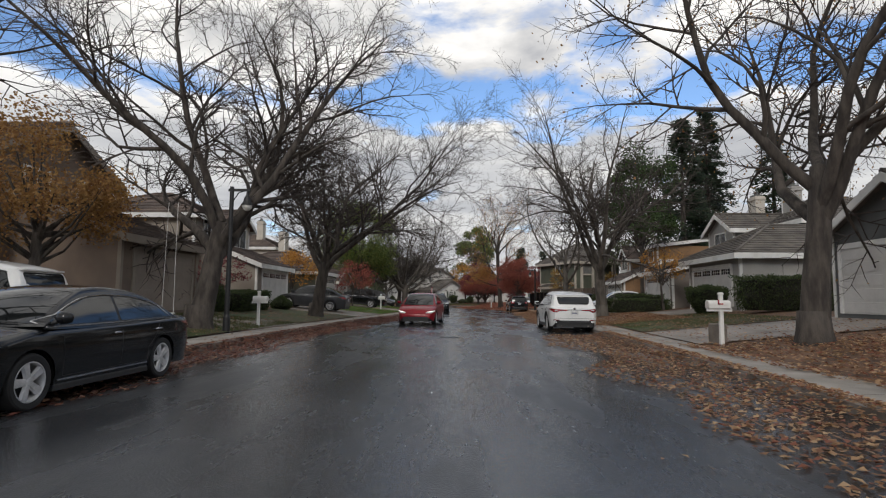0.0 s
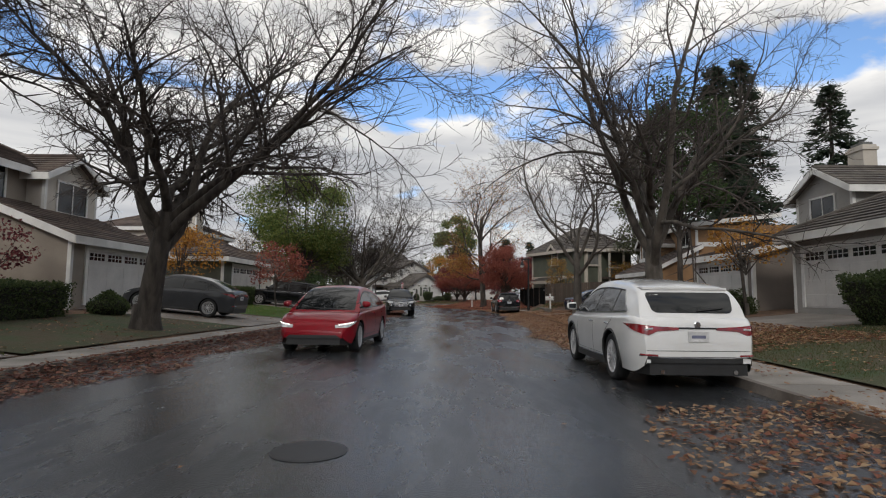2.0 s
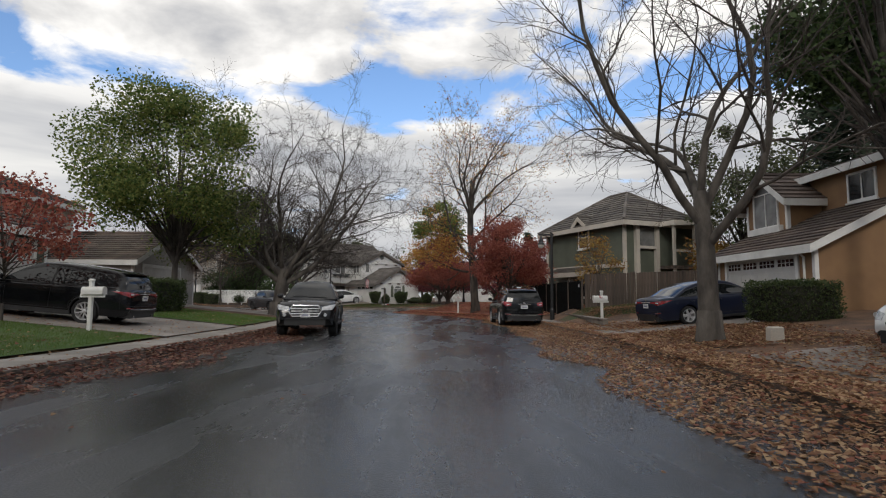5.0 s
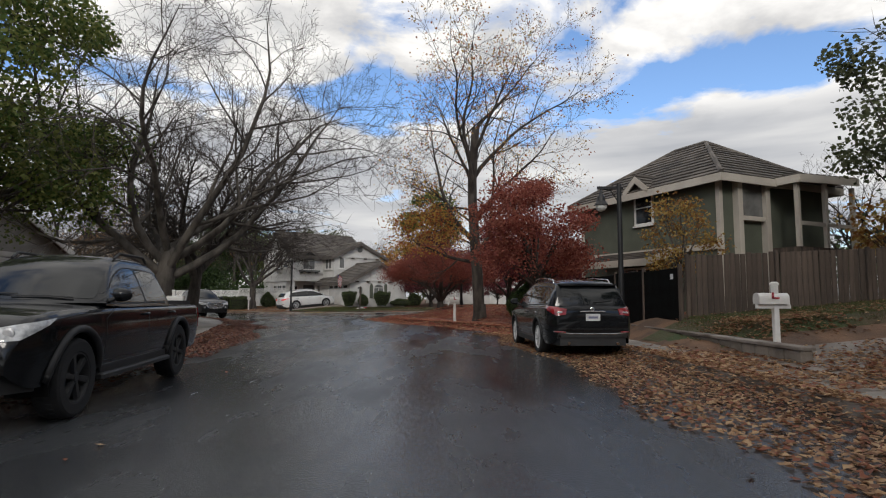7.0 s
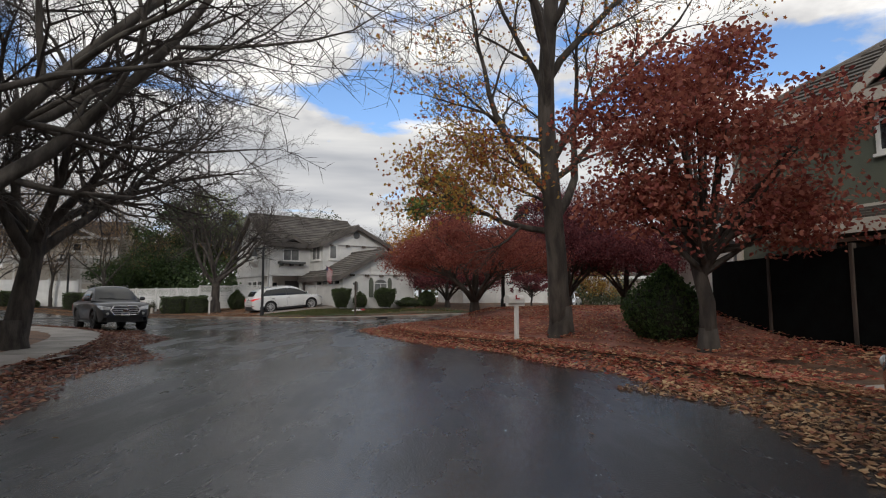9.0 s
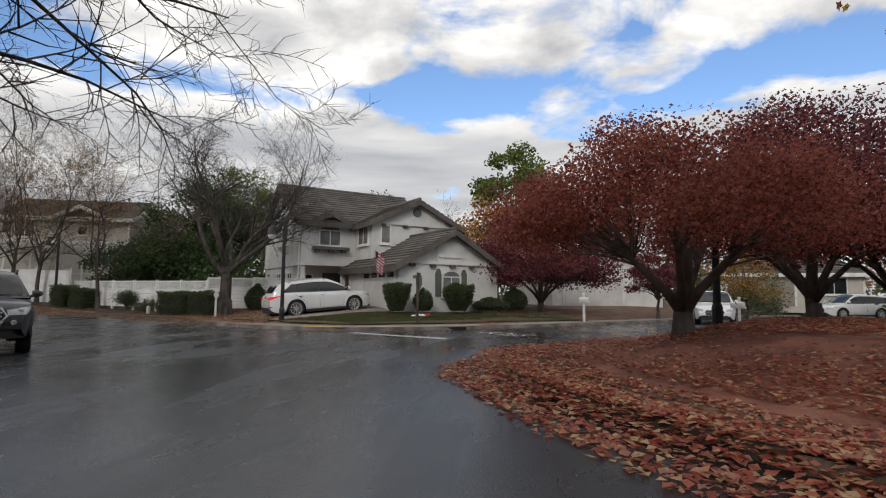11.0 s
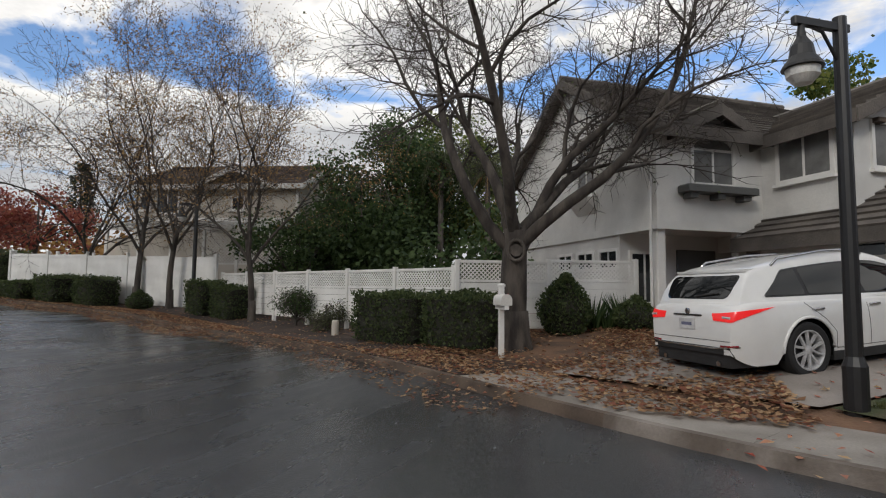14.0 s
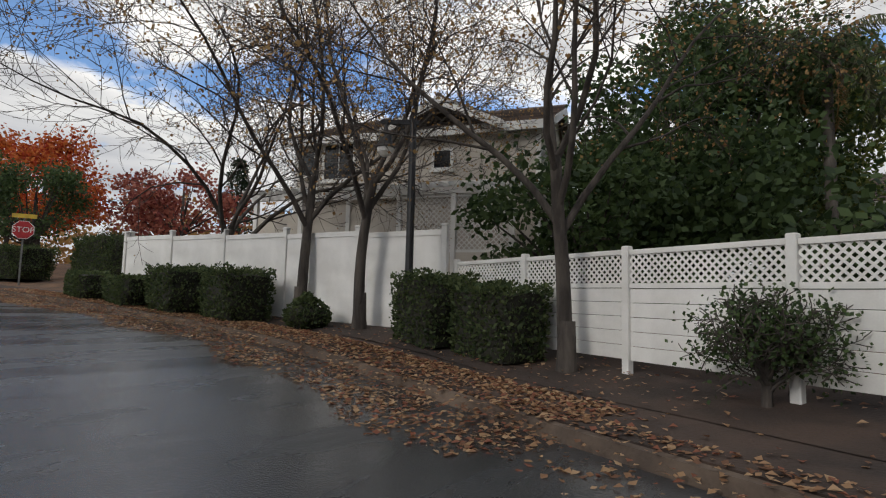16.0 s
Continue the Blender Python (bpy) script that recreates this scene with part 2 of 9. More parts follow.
M = {
    "asphalt": mat("asphalt", (0.043, 0.046, 0.050), 0.34, (0.025, 0.027, 0.030), 0.30, 45, 0.22, spec=0.5),
    "litter": mat("leaf_litter", (0.17, 0.095, 0.055), 0.9, (0.085, 0.052, 0.034), 1.4, 26, 0.9),
    "soil": mat("garden_soil", (0.060, 0.038, 0.028), 0.92, (0.028, 0.019, 0.015), 1.1, 24, 0.8),
    "grass": mat("lawn_grass", (0.048, 0.070, 0.024), 0.9, (0.085, 0.062, 0.034), 0.9, 70, 1.0),
    "grass_green": mat("watered_lawn_grass", (0.062, 0.118, 0.024), 0.9, (0.075, 0.10, 0.03), 0.9, 70, 1.0),
    "concrete": mat("pavement_concrete", (0.30, 0.275, 0.245), 0.82, (0.19, 0.172, 0.15), 0.9, 38, 0.2, rand=0.08),
    "drive": mat("driveway_concrete", (0.27, 0.24, 0.215), 0.82, (0.17, 0.15, 0.13), 0.7, 38, 0.25),
    "kerb": mat("kerb_concrete", (0.24, 0.21, 0.185), 0.85, (0.10, 0.08, 0.065), 1.2, 30, 0.3, rand=0.12),
    "kerb_dark": mat("leaf_stained_kerb", (0.13, 0.095, 0.07), 0.9, (0.07, 0.05, 0.038), 1.5, 30, 0.4, rand=0.15),
    "yellow": mat("yellow_kerb_paint", (0.62, 0.42, 0.04), 0.7, (0.42, 0.28, 0.04), 3, 40, 0.2),
    "roadpaint": mat("worn_white_road_paint", (0.55, 0.54, 0.52), 0.7, (0.16, 0.16, 0.16), 3, 30, 0.2, mixlow=0.30, mixhigh=0.5),
    "bark": mat("grey_brown_bark", (0.082, 0.069, 0.058), 0.95, (0.034, 0.028, 0.024), 5, 34, 0.9, stretch=(1, 1, 0.25)),
    "bark_pale": mat("pale_grey_bark", (0.115, 0.100, 0.084), 0.95, (0.045, 0.038, 0.032), 3, 30, 0.7, stretch=(1, 1, 0.35)),
    "twig": mat("bare_twigs", (0.074, 0.060, 0.052), 0.95, (0.046, 0.037, 0.032), 2, 20, 0.0),
    "dark_wood": mat("weathered_fence_wood", (0.115, 0.085, 0.066), 0.9, (0.052, 0.040, 0.033), 2.5, 40, 0.5, rand=0.22, stretch=(3, 3, 0.3)),
    "white": mat("white_paint", (0.74, 0.73, 0.70), 0.6, (0.62, 0.61, 0.58), 1.5, 50, 0.06, grain=0.08),
    "white_stucco": mat("white_stucco", (0.66, 0.65, 0.62), 0.85, (0.55, 0.54, 0.515), 0.9, 55, 0.3),
    "cream": mat("pale_cream_siding", (0.52, 0.475, 0.41), 0.8, (0.44, 0.40, 0.345), 1.0, 40, 0.15),
    "beige": mat("beige_siding", (0.30, 0.26, 0.215), 0.82, (0.245, 0.21, 0.175), 0.9, 40, 0.15),
    "taupe": mat("taupe_brown_siding", (0.20, 0.15, 0.115), 0.82, (0.155, 0.118, 0.092), 0.9, 40, 0.15),
    "green_wall": mat("dark_green_siding", (0.105, 0.115, 0.086), 0.8, (0.084, 0.093, 0.07), 0.9, 40, 0.15),
    "grey_wall": mat("warm_grey_siding", (0.36, 0.345, 0.32), 0.8, (0.30, 0.288, 0.265), 0.9, 40, 0.15),
    "slate_wall": mat("slate_grey_siding", (0.115, 0.118, 0.115), 0.8, (0.09, 0.092, 0.09), 0.9, 40, 0.15),
    "taupe_grey": mat("grey_taupe_siding", (0.22, 0.19, 0.165), 0.82, (0.18, 0.155, 0.135), 0.9, 40, 0.15),
    "tan_wall": mat("tan_brown_siding", (0.27, 0.155, 0.075), 0.82, (0.22, 0.125, 0.062), 0.9, 40, 0.15),
    "roof_brown": mat("brown_roof_tile", (0.125, 0.092, 0.075), 0.85, (0.07, 0.052, 0.044), 1.2, 22, 0.5, rand=0.2),
    "roof_grey": mat("grey_brown_roof_tile", (0.135, 0.118, 0.102), 0.85, (0.08, 0.07, 0.062), 1.2, 22, 0.5, rand=0.2),
    "garage": mat("white_garage_door", (0.58, 0.56, 0.53), 0.55, (0.50, 0.485, 0.46), 1.2, 40, 0.05),
    "garage_tan": mat("tan_garage_door", (0.29, 0.245, 0.205), 0.6, (0.245, 0.205, 0.17), 1.2, 40, 0.05),
    "window": glassmat("window_glass"),
    "window_pale": glassmat("curtained_window_glass", (0.20, 0.20, 0.195), 0.12),
    "black": mat("black_metal", (0.014, 0.014, 0.015), 0.45, bump=0.05),
    "tyre": mat("tyre_rubber", (0.016, 0.016, 0.017), 0.85, bump=0.1),
    "alloy": mat("alloy_wheel", (0.62, 0.62, 0.63), 0.42, metal=0.45, bump=0.0),
    "chrome": mat("chrome_trim", (0.55, 0.55, 0.56), 0.18, metal=1.0, bump=0.0),
    "car_glass": glassmat("car_glass", (0.012, 0.014, 0.015), 0.02, 0.5),
    "housing": mat("wheel_housing_liner", (0.008, 0.008, 0.008), 0.95, bump=0.1, spec=0.1),
    "trim": mat("black_plastic_trim", (0.02, 0.02, 0.021), 0.6, bump=0.05),
    "p_black": mat("black_car_paint", (0.006, 0.0065, 0.008), 0.16, (0.008, 0.009, 0.010), 2, 30, 0.0, coat=0.55, spec=0.12, grain=0.02),
    "p_navy": mat("navy_car_paint", (0.012, 0.016, 0.034), 0.3, (0.010, 0.013, 0.028), 2, 30, 0.0, coat=0.55, spec=0.12, grain=0.02),
    "p_grey": mat("dark_grey_car_paint", (0.045, 0.047, 0.052), 0.32, (0.038, 0.04, 0.044), 2, 30, 0.0, coat=0.55, spec=0.12, grain=0.02),
    "p_white": mat("white_car_paint", (0.72, 0.72, 0.71), 0.3, (0.67, 0.67, 0.66), 2, 30, 0.0, coat=1.0, grain=0.02),
    "p_red": mat("red_car_paint", (0.23, 0.006, 0.014), 0.3, (0.19, 0.005, 0.012), 2, 30, 0.0, coat=0.55, spec=0.12, grain=0.02),
    "taillight": mat("red_tail_light", (0.26, 0.008, 0.014), 0.2, (0.14, 0.005, 0.008), 8, 40, 0.0, coat=1.0),
    "headlight": mat("clear_headlight", (0.55, 0.56, 0.57), 0.12, (0.30, 0.31, 0.32), 12, 40, 0.0, coat=1.0),
    "lit_red": lampmat("lit_tail_light", (0.75, 0.02, 0.02), 0.7),
    "lit_white": lampmat("lit_headlight", (1.0, 0.96, 0.88), 1.6),
    "plate": mat("number_plate", (0.62, 0.62, 0.62), 0.5, bump=0.0),
    "plate_ink": mat("plate_bars", (0.16, 0.17, 0.26), 0.5, bump=0.0),
    "sign_red": mat("red_sign", (0.45, 0.02, 0.025), 0.45, bump=0.0),
    "sign_back": mat("sign_back_metal", (0.15, 0.15, 0.14), 0.6, bump=0.05),
    "flag_red": mat("red_flag_cloth", (0.42, 0.035, 0.05), 0.8, bump=0.1),
    "flag_white": mat("white_flag_cloth", (0.70, 0.68, 0.66), 0.8, bump=0.1),
    "flag_blue": mat("blue_flag_cloth", (0.03, 0.04, 0.12), 0.8, bump=0.1),
    # hedge cores: the shade between the leaves, put into the colour
    "core": mat("hedge_inner_shade", (0.022, 0.022, 0.014), 0.95, bump=0.3),
    "globe": mat("frosted_lamp_glass", (0.75, 0.74, 0.70), 0.3, bump=0.0),
    "netting": mat("black_privacy_netting", (0.008, 0.009, 0.009), 0.95, (0.006, 0.006, 0.006), 3, 80, 0.3, spec=0.05),
    "stone": mat("retaining_wall_stone", (0.22, 0.19, 0.16), 0.9, (0.14, 0.12, 0.10), 2, 30, 0.4, rand=0.12),
    "l_green": leafmat("green_leaves", [(0.048, 0.090, 0.022), (0.10, 0.150, 0.040), (0.20, 0.22, 0.06)]),
    "l_olive": leafmat("olive_leaves", [(0.05, 0.065, 0.03), (0.085, 0.10, 0.05), (0.13, 0.14, 0.075)]),
    "l_dark": leafmat("dark_leaves", [(0.024, 0.044, 0.018), (0.045, 0.075, 0.028), (0.075, 0.115, 0.04)]),
    "l_hedge": leafmat("hedge_leaves", [(0.03, 0.048, 0.02), (0.055, 0.08, 0.032), (0.09, 0.115, 0.045)]),
    "l_conifer": leafmat("conifer_needles", [(0.012, 0.026, 0.016), (0.024, 0.042, 0.024), (0.038, 0.055, 0.03)]),
    "l_red": leafmat("red_leaves", [(0.16, 0.040, 0.036), (0.26, 0.068, 0.054), (0.37, 0.135, 0.092)], through=0.5),
    "l_purple": leafmat("purple_leaves", [(0.075, 0.023, 0.030), (0.14, 0.039, 0.048), (0.22, 0.068, 0.072)], through=0.5),
    "l_scarlet": leafmat("scarlet_leaves", [(0.28, 0.03, 0.015), (0.42, 0.07, 0.02), (0.48, 0.14, 0.03)]),
    "l_orange": leafmat("orange_leaves", [(0.28, 0.12, 0.03), (0.42, 0.19, 0.04), (0.50, 0.27, 0.06)]),
    "l_maple": leafmat("turning_maple_leaves", [(0.42, 0.24, 0.05), (0.58, 0.40, 0.10), (0.40, 0.13, 0.05)], through=0.6),
    "l_yellow": leafmat("yellow_leaves", [(0.30, 0.20, 0.06), (0.42, 0.30, 0.09), (0.24, 0.11, 0.035)]),
    "l_rust": leafmat("rust_brown_leaves", [(0.18, 0.09, 0.04), (0.27, 0.14, 0.05), (0.34, 0.20, 0.07)]),
    "l_tan": leafmat("tan_leaves", [(0.20, 0.11, 0.05), (0.29, 0.165, 0.065), (0.34, 0.22, 0.09)]),
    "l_grass": leafmat("grass_blades", [(0.045, 0.075, 0.02), (0.075, 0.105, 0.03), (0.12, 0.11, 0.05)]),
    "l_lawn": leafmat("lawn_blades", [(0.06, 0.12, 0.02), (0.09, 0.16, 0.03), (0.13, 0.19, 0.045)]),
    "l_fallen": leafmat("fallen_brown_leaves", [(0.19, 0.098, 0.058), (0.29, 0.165, 0.092), (0.38, 0.235, 0.130), (0.46, 0.31, 0.18), (0.25, 0.10, 0.062)]),
    "l_gutter": leafmat("damp_gutter_leaves", [(0.15, 0.058, 0.044), (0.20, 0.085, 0.060), (0.25, 0.125, 0.085), (0.30, 0.18, 0.12), (0.11, 0.045, 0.035)]),
    "l_fallen_red": leafmat("fallen_red_leaves", [(0.36, 0.085, 0.060), (0.46, 0.155, 0.095), (0.52, 0.26, 0.16), (0.56, 0.39, 0.22), (0.26, 0.072, 0.056), (0.43, 0.20, 0.14)]),
}


# the road: damp streaks along the way and duller dry stretches
rn, rl = M["asphalt"].node_tree.nodes, M["asphalt"].node_tree.links
r_co, r_map, r_tex, r_rng = rn.new("ShaderNodeTexCoord"), rn.new("ShaderNodeMapping"), rn.new("ShaderNodeTexNoise"), rn.new("ShaderNodeMapRange")
r_map.inputs["Scale"].default_value = (0.55, 0.13, 1.0)
r_tex.inputs["Scale"].default_value, r_tex.inputs["Detail"].default_value, r_tex.inputs["Roughness"].default_value = 1.6, 6.0, 0.62
r_rng.inputs[1].default_value, r_rng.inputs[2].default_value, r_rng.inputs[3].default_value, r_rng.inputs[4].default_value = 0.38, 0.62, 0.10, 0.38
rl.new(r_co.outputs["Object"], r_map.inputs[0]), rl.new(r_map.outputs[0], r_tex.inputs["Vector"])
rl.new(r_tex.outputs[0], r_rng.inputs[0]), rl.new(r_rng.outputs[0], rn["Principled BSDF"].inputs["Roughness"])

# ---- mesh building ----
class G:
    """Collects faces for one mesh."""

    def __init__(self):
        self.v, self.f = [], []

    def add(self, verts, faces):
        k = len(self.v)
        self.v += [tuple(p) for p in verts]
        self.f += [tuple(i + k for i in f) for f in faces]
        return self

    def box(self, x0, y0, z0, x1, y1, z1, m=None):
        ps = [(x, y, z) for z in (z0, z1) for x, y in ((x0, y0), (x1, y0), (x1, y1), (x0, y1))]
        if m is not None:
            ps = [m @ Vector(p) for p in ps]
        return self.add(ps, [(3, 2, 1, 0), (4, 5, 6, 7), (0, 1, 5, 4), (1, 2, 6, 5), (2, 3, 7, 6), (3, 0, 4, 7)])

    def bevel_box(self, x0, y0, z0, x1, y1, z1, b=0.02):
        """A box with chamfered upright and top edges."""
        a = [(x0 + b, y0), (x1 - b, y0), (x1, y0 + b), (x1, y1 - b), (x1 - b, y1), (x0 + b, y1), (x0, y1 - b), (x0, y0 + b)]
        cx, cy = (x0 + x1) / 2, (y0 + y1) / 2
        kx, ky = 1 - 2 * b / max(x1 - x0, 1e-6), 1 - 2 * b / max(y1 - y0, 1e-6)
        top = [(cx + (x - cx) * kx, cy + (y - cy) * ky) for x, y in a]
        ps = [(*p, z0) for p in a] + [(*p, z1 - b) for p in a] + [(*p, z1) for p in top]
        fs = [tuple(range(7, -1, -1)), tuple(range(16, 24))]
        for r in (0, 8):
            fs += [(r + i, r + (i + 1) % 8, r + 8 + (i + 1) % 8, r + 8 + i) for i in range(8)]
        return self.add(ps, fs)

    def prism(self, poly, z0, z1):
        n = len(poly)
        return self.add([(x, y, z0) for x, y in poly] + [(x, y, z1) for x, y in poly],
                        [tuple(range(n - 1, -1, -1)), tuple(range(n, 2 * n))] + [(i, (i + 1) % n, n + (i + 1) % n, n + i) for i in range(n)])

    def extrude(self, poly, way):
        """A flat polygon in space, given thickness along way."""
        n, w = len(poly), Vector(way)
        a = [Vector(p) for p in poly]
        return self.add(a + [p + w for p in a], [tuple(range(n - 1, -1, -1)), tuple(range(n, 2 * n))] + [(i, (i + 1) % n, n + (i + 1) % n, n + i) for i in range(n)])

    def tube(self, pts, radii, sides=6, cap=True):
        pts = [Vector(p) for p in pts]
        rings, k = [], len(self.v)
        side = None
        for i, p in enumerate(pts):
            t = (pts[min(i + 1, len(pts) - 1)] - pts[max(i - 1, 0)]).normalized()
            if side is None:
                side = t.orthogonal().normalized()
            side = (side - t * side.dot(t)).normalized()
            up = t.cross(side)
            r = radii[i] if hasattr(radii, "__len__") else radii
            rings.append([p + (side * math.cos(a) + up * math.sin(a)) * r for a in (2 * math.pi * j / sides for j in range(sides))])
        self.v += [tuple(p) for ring in rings for p in ring]
        for i in range(len(rings) - 1):
            for j in range(sides):
                a, b = k + i * sides + j, k + i * sides + (j + 1) % sides
                self.f.append((a, b, b + sides, a + sides))
        if cap:
            self.f.append(tuple(k + j for j in range(sides - 1, -1, -1)))
            self.f.append(tuple(k + (len(rings) - 1) * sides + j for j in range(sides)))
        return self

    def lathe(self, prof, sides=16, m=None, caps=True):
        """Turns (radius, height) pairs about z."""
        k = len(self.v)
        for r, z in prof:
            for j in range(sides):
                p = Vector((r * math.cos(2 * math.pi * j / sides), r * math.sin(2 * math.pi * j / sides), z))
                self.v.append(tuple(m @ p if m is not None else p))
        for i in range(len(prof) - 1):
            for j in range(sides):
                a, b = k + i * sides + j, k + i * sides + (j + 1) % sides
                self.f.append((a, b, b + sides, a + sides))
        if caps:
            self.f.append(tuple(k + j for j in range(sides - 1, -1, -1)))
            self.f.append(tuple(k + (len(prof) - 1) * sides + j for j in range(sides)))
        return self

    def mesh(self, name, material, smooth=False):
        me = bpy.data.meshes.new(name)
        me.from_pydata(self.v, [], self.f)
        me.materials.append(material)
        if smooth:
            me.shade_smooth()
        me.update()
        return me


def fixn(me):
    bm = bmesh.new()
    bm.from_mesh(me)
    bmesh.ops.recalc_face_normals(bm, faces=bm.faces)
    bm.to_mesh(me)
    bm.free()
    return me


def part(name, g, material, parent, label="", smooth=False, m=None):
    """One mesh object under a thing or a part. g: a G, or a mesh to share."""
    me = g if isinstance(g, bpy.types.Mesh) else fixn(g.mesh(name, material, smooth))
    ob = new(name, me)
    ob.parent = parent
    if m is not None:
        ob.matrix_basis = m
    if label:
        ob["label"] = label
    return ob


def thing(name, label, category, m=None, group="", kind=""):
    ob = tagged(new(name), label, category, group, kind)
    ob.empty_display_size = 0.2
    if m is not None:
        ob.matrix_basis = m
    return ob


def solid(name, g, material, label, category="", group="", kind="", smooth=False, m=None):
    ob = tagged(new(name, fixn(g.mesh(name, material, smooth))), label, category, group, kind)
    if m is not None:
        ob.matrix_basis = m
    return ob


def rnd(a, b):
    return random.uniform(a, b)


# ---- plan: the outline of the road, kerb to kerb ----
LEFT_KERB = [(-5.6, -60), (-5.6, -40), (-5.6, -20), (-5.55, -8), (-5.5, 2), (-5.2, 18), (-4.75, 28), (-3.9, 38), (-3.2, 46), (-3.0, 54), (-3.4, 62), (-4.6, 67), (-6.5, 73.2), (-9.7, 78.7), (-14.9, 82.9), (-21.3, 86.0), (-30, 89.2), (-38, 90.4), (-48, 90.4), (-62, 87.5), (-130, 66)]
FAR_KERB = [(-127, 78), (-62, 98.8), (-48, 102.2), (-41, 103.0), (-36, 103.1), (-31.4, 102.7), (-26.5, 101.7), (-22, 100.0), (-17.8, 97.9), (-14.2, 95.4), (-11.5, 93.2), (-9, 91.6), (-6, 90.6), (-3.9, 91.0), (-0.1, 93.3), (5.5, 97.9), (20, 111.5), (50, 139.5)]
RIGHT_KERB = [(56, 131), (25, 106.6), (16.7, 100.2), (9.4, 93.4), (4.5, 88), (1.8, 84.3), (0.7, 82.2), (0.5, 80.4), (1.1, 78), (2.2, 75.8), (3.8, 73.2), (5.6, 70), (6.9, 66), (7.6, 60), (7.8, 52), (7.6, 46), (7.2, 39), (6.8, 32), (6.4, 22), (6.1, 12), (5.75, 4), (5.65, -4), (5.6, -12), (5.6, -22), (5.6, -40), (5.6, -60)]


def glide(pts, step=1.2):
    """A smooth line through the points."""
    p = [Vector(q) for q in pts]
    p = [2 * p[0] - p[1], *p, 2 * p[-1] - p[-2]]
    out = []
    for i in range(1, len(p) - 2):
        n = max(1, int((p[i + 1] - p[i]).length / step))
        for k in range(n):
            t = k / n
            a, b, c, d = p[i - 1], p[i], p[i + 1], p[i + 2]
            out.append(0.5 * (2 * b + (c - a) * t + (2 * a - 5 * b + 4 * c - d) * t * t + (3 * b - a - 3 * c + d) * t ** 3))
    return [tuple(q) for q in out] + [tuple(p[-2])]


KERBS = [glide(k) for k in (LEFT_KERB, FAR_KERB, RIGHT_KERB)]
RING = np.array(sum(KERBS, []))
RA_, RB_ = RING, np.roll(RING, -1, axis=0)
SEG = np.array(sum(([(*a, *b) for a, b in zip(k, k[1:])] for k in KERBS), []))


def edge_distance(P):
    """Metres from the kerb line: above zero on the land, below on the road."""
    P = np.atleast_2d(np.asarray(P, float))
    out = np.empty(len(P))
    for s in range(0, len(P), 2000):
        q = P[s:s + 2000]
        a, d = SEG[:, :2], SEG[:, 2:] - SEG[:, :2]
        t = np.clip(((q[:, None] - a) * d).sum(2) / (d * d).sum(1), 0, 1)
        dist = np.sqrt((((a + t[..., None] * d) - q[:, None]) ** 2).sum(2)).min(1)
        x, y = q[:, :1], q[:, 1:]
        cross = ((RA_[:, 1] > y) != (RB_[:, 1] > y)) & (x < (RB_[:, 0] - RA_[:, 0]) * (y - RA_[:, 1]) / (RB_[:, 1] - RA_[:, 1] + 1e-12) + RA_[:, 0])
        out[s:s + 2000] = np.where(cross.sum(1) % 2 == 1, -dist, dist)
    return out


GRID = 0.5
NX, NY = int(150 / GRID), int(175 / GRID)
FIELD = edge_distance(np.stack(np.meshgrid(-80 + GRID * np.arange(NX), -20 + GRID * np.arange(NY)), -1).reshape(-1, 2)).reshape(NY, NX)


def edge_quick(P):
    """The same, read off a grid: for many points."""
    P = np.atleast_2d(np.asarray(P, float))
    u, v = np.clip((P[:, 0] + 80) / GRID, 0, NX - 1.001), np.clip((P[:, 1] + 20) / GRID, 0, NY - 1.001)
    i, j = u.astype(int), v.astype(int)
    a, b = u - i, v - j
    return (FIELD[j, i] * (1 - a) + FIELD[j, i + 1] * a) * (1 - b) + (FIELD[j + 1, i] * (1 - a) + FIELD[j + 1, i + 1] * a) * b


WALKWAY = 1.5


def rise(P):
    """The bend climbs a little to the west."""
    P = np.atleast_2d(np.asarray(P, float))
    u = np.clip(-P[:, 0] - 22, 0, 45) * np.clip((P[:, 1] - 80) / 8, 0, 1)
    return 0.05 * u * np.clip(u / 6, 0, 1)


def heights(P, quick=False):
    """The land: a pavement along the kerb, then yards that rise to the houses."""
    P = np.atleast_2d(np.asarray(P, float))
    d = edge_quick(P) if quick else edge_distance(P)
    corner = np.clip((P[:, 1] - 86) / 6, 0, 1) * np.clip((P[:, 0] + 20) / 6, 0, 1)
    top = 0.80 * (1 - corner) + 0.58 * corner
    # the corner yard on the east side is a mound, and the yard before it ends in a bank below its fence
    mound = (P[:, 0] > 0) * np.clip((P[:, 1] - 70) / 4, 0, 1) * np.clip((100 - P[:, 1]) / 5, 0, 1)
    bank = (P[:, 0] > 8) * np.clip((P[:, 1] - 57.4) / 0.8, 0, 1) * np.clip((66 - P[:, 1]) / 3, 0, 1)
    back = np.maximum(d - WALKWAY, 0)
    z = 0.13 + np.minimum(back * (0.095 + 0.16 * mound), top * (1 - 0.22 * mound)) + bank * 0.48 * np.clip((back - 0.2) / 1.0, 0, 1) + rise(P)
    return np.where(d < 0.4, -0.10 + rise(P), np.where(d < 1.3, -0.10 + (d - 0.4) / 0.9 * 0.21 + rise(P), z))


def H(x, y):
    return float(heights([(x, y)])[0])


def land(x, y):
    """Height to stand a thing on: the road, the pavement or the yard."""
    d = float(edge_distance([(x, y)])[0])
    up = float(rise([(x, y)])[0])
    return up if d < 0 else (0.13 + up if d < WALKWAY else H(x, y))


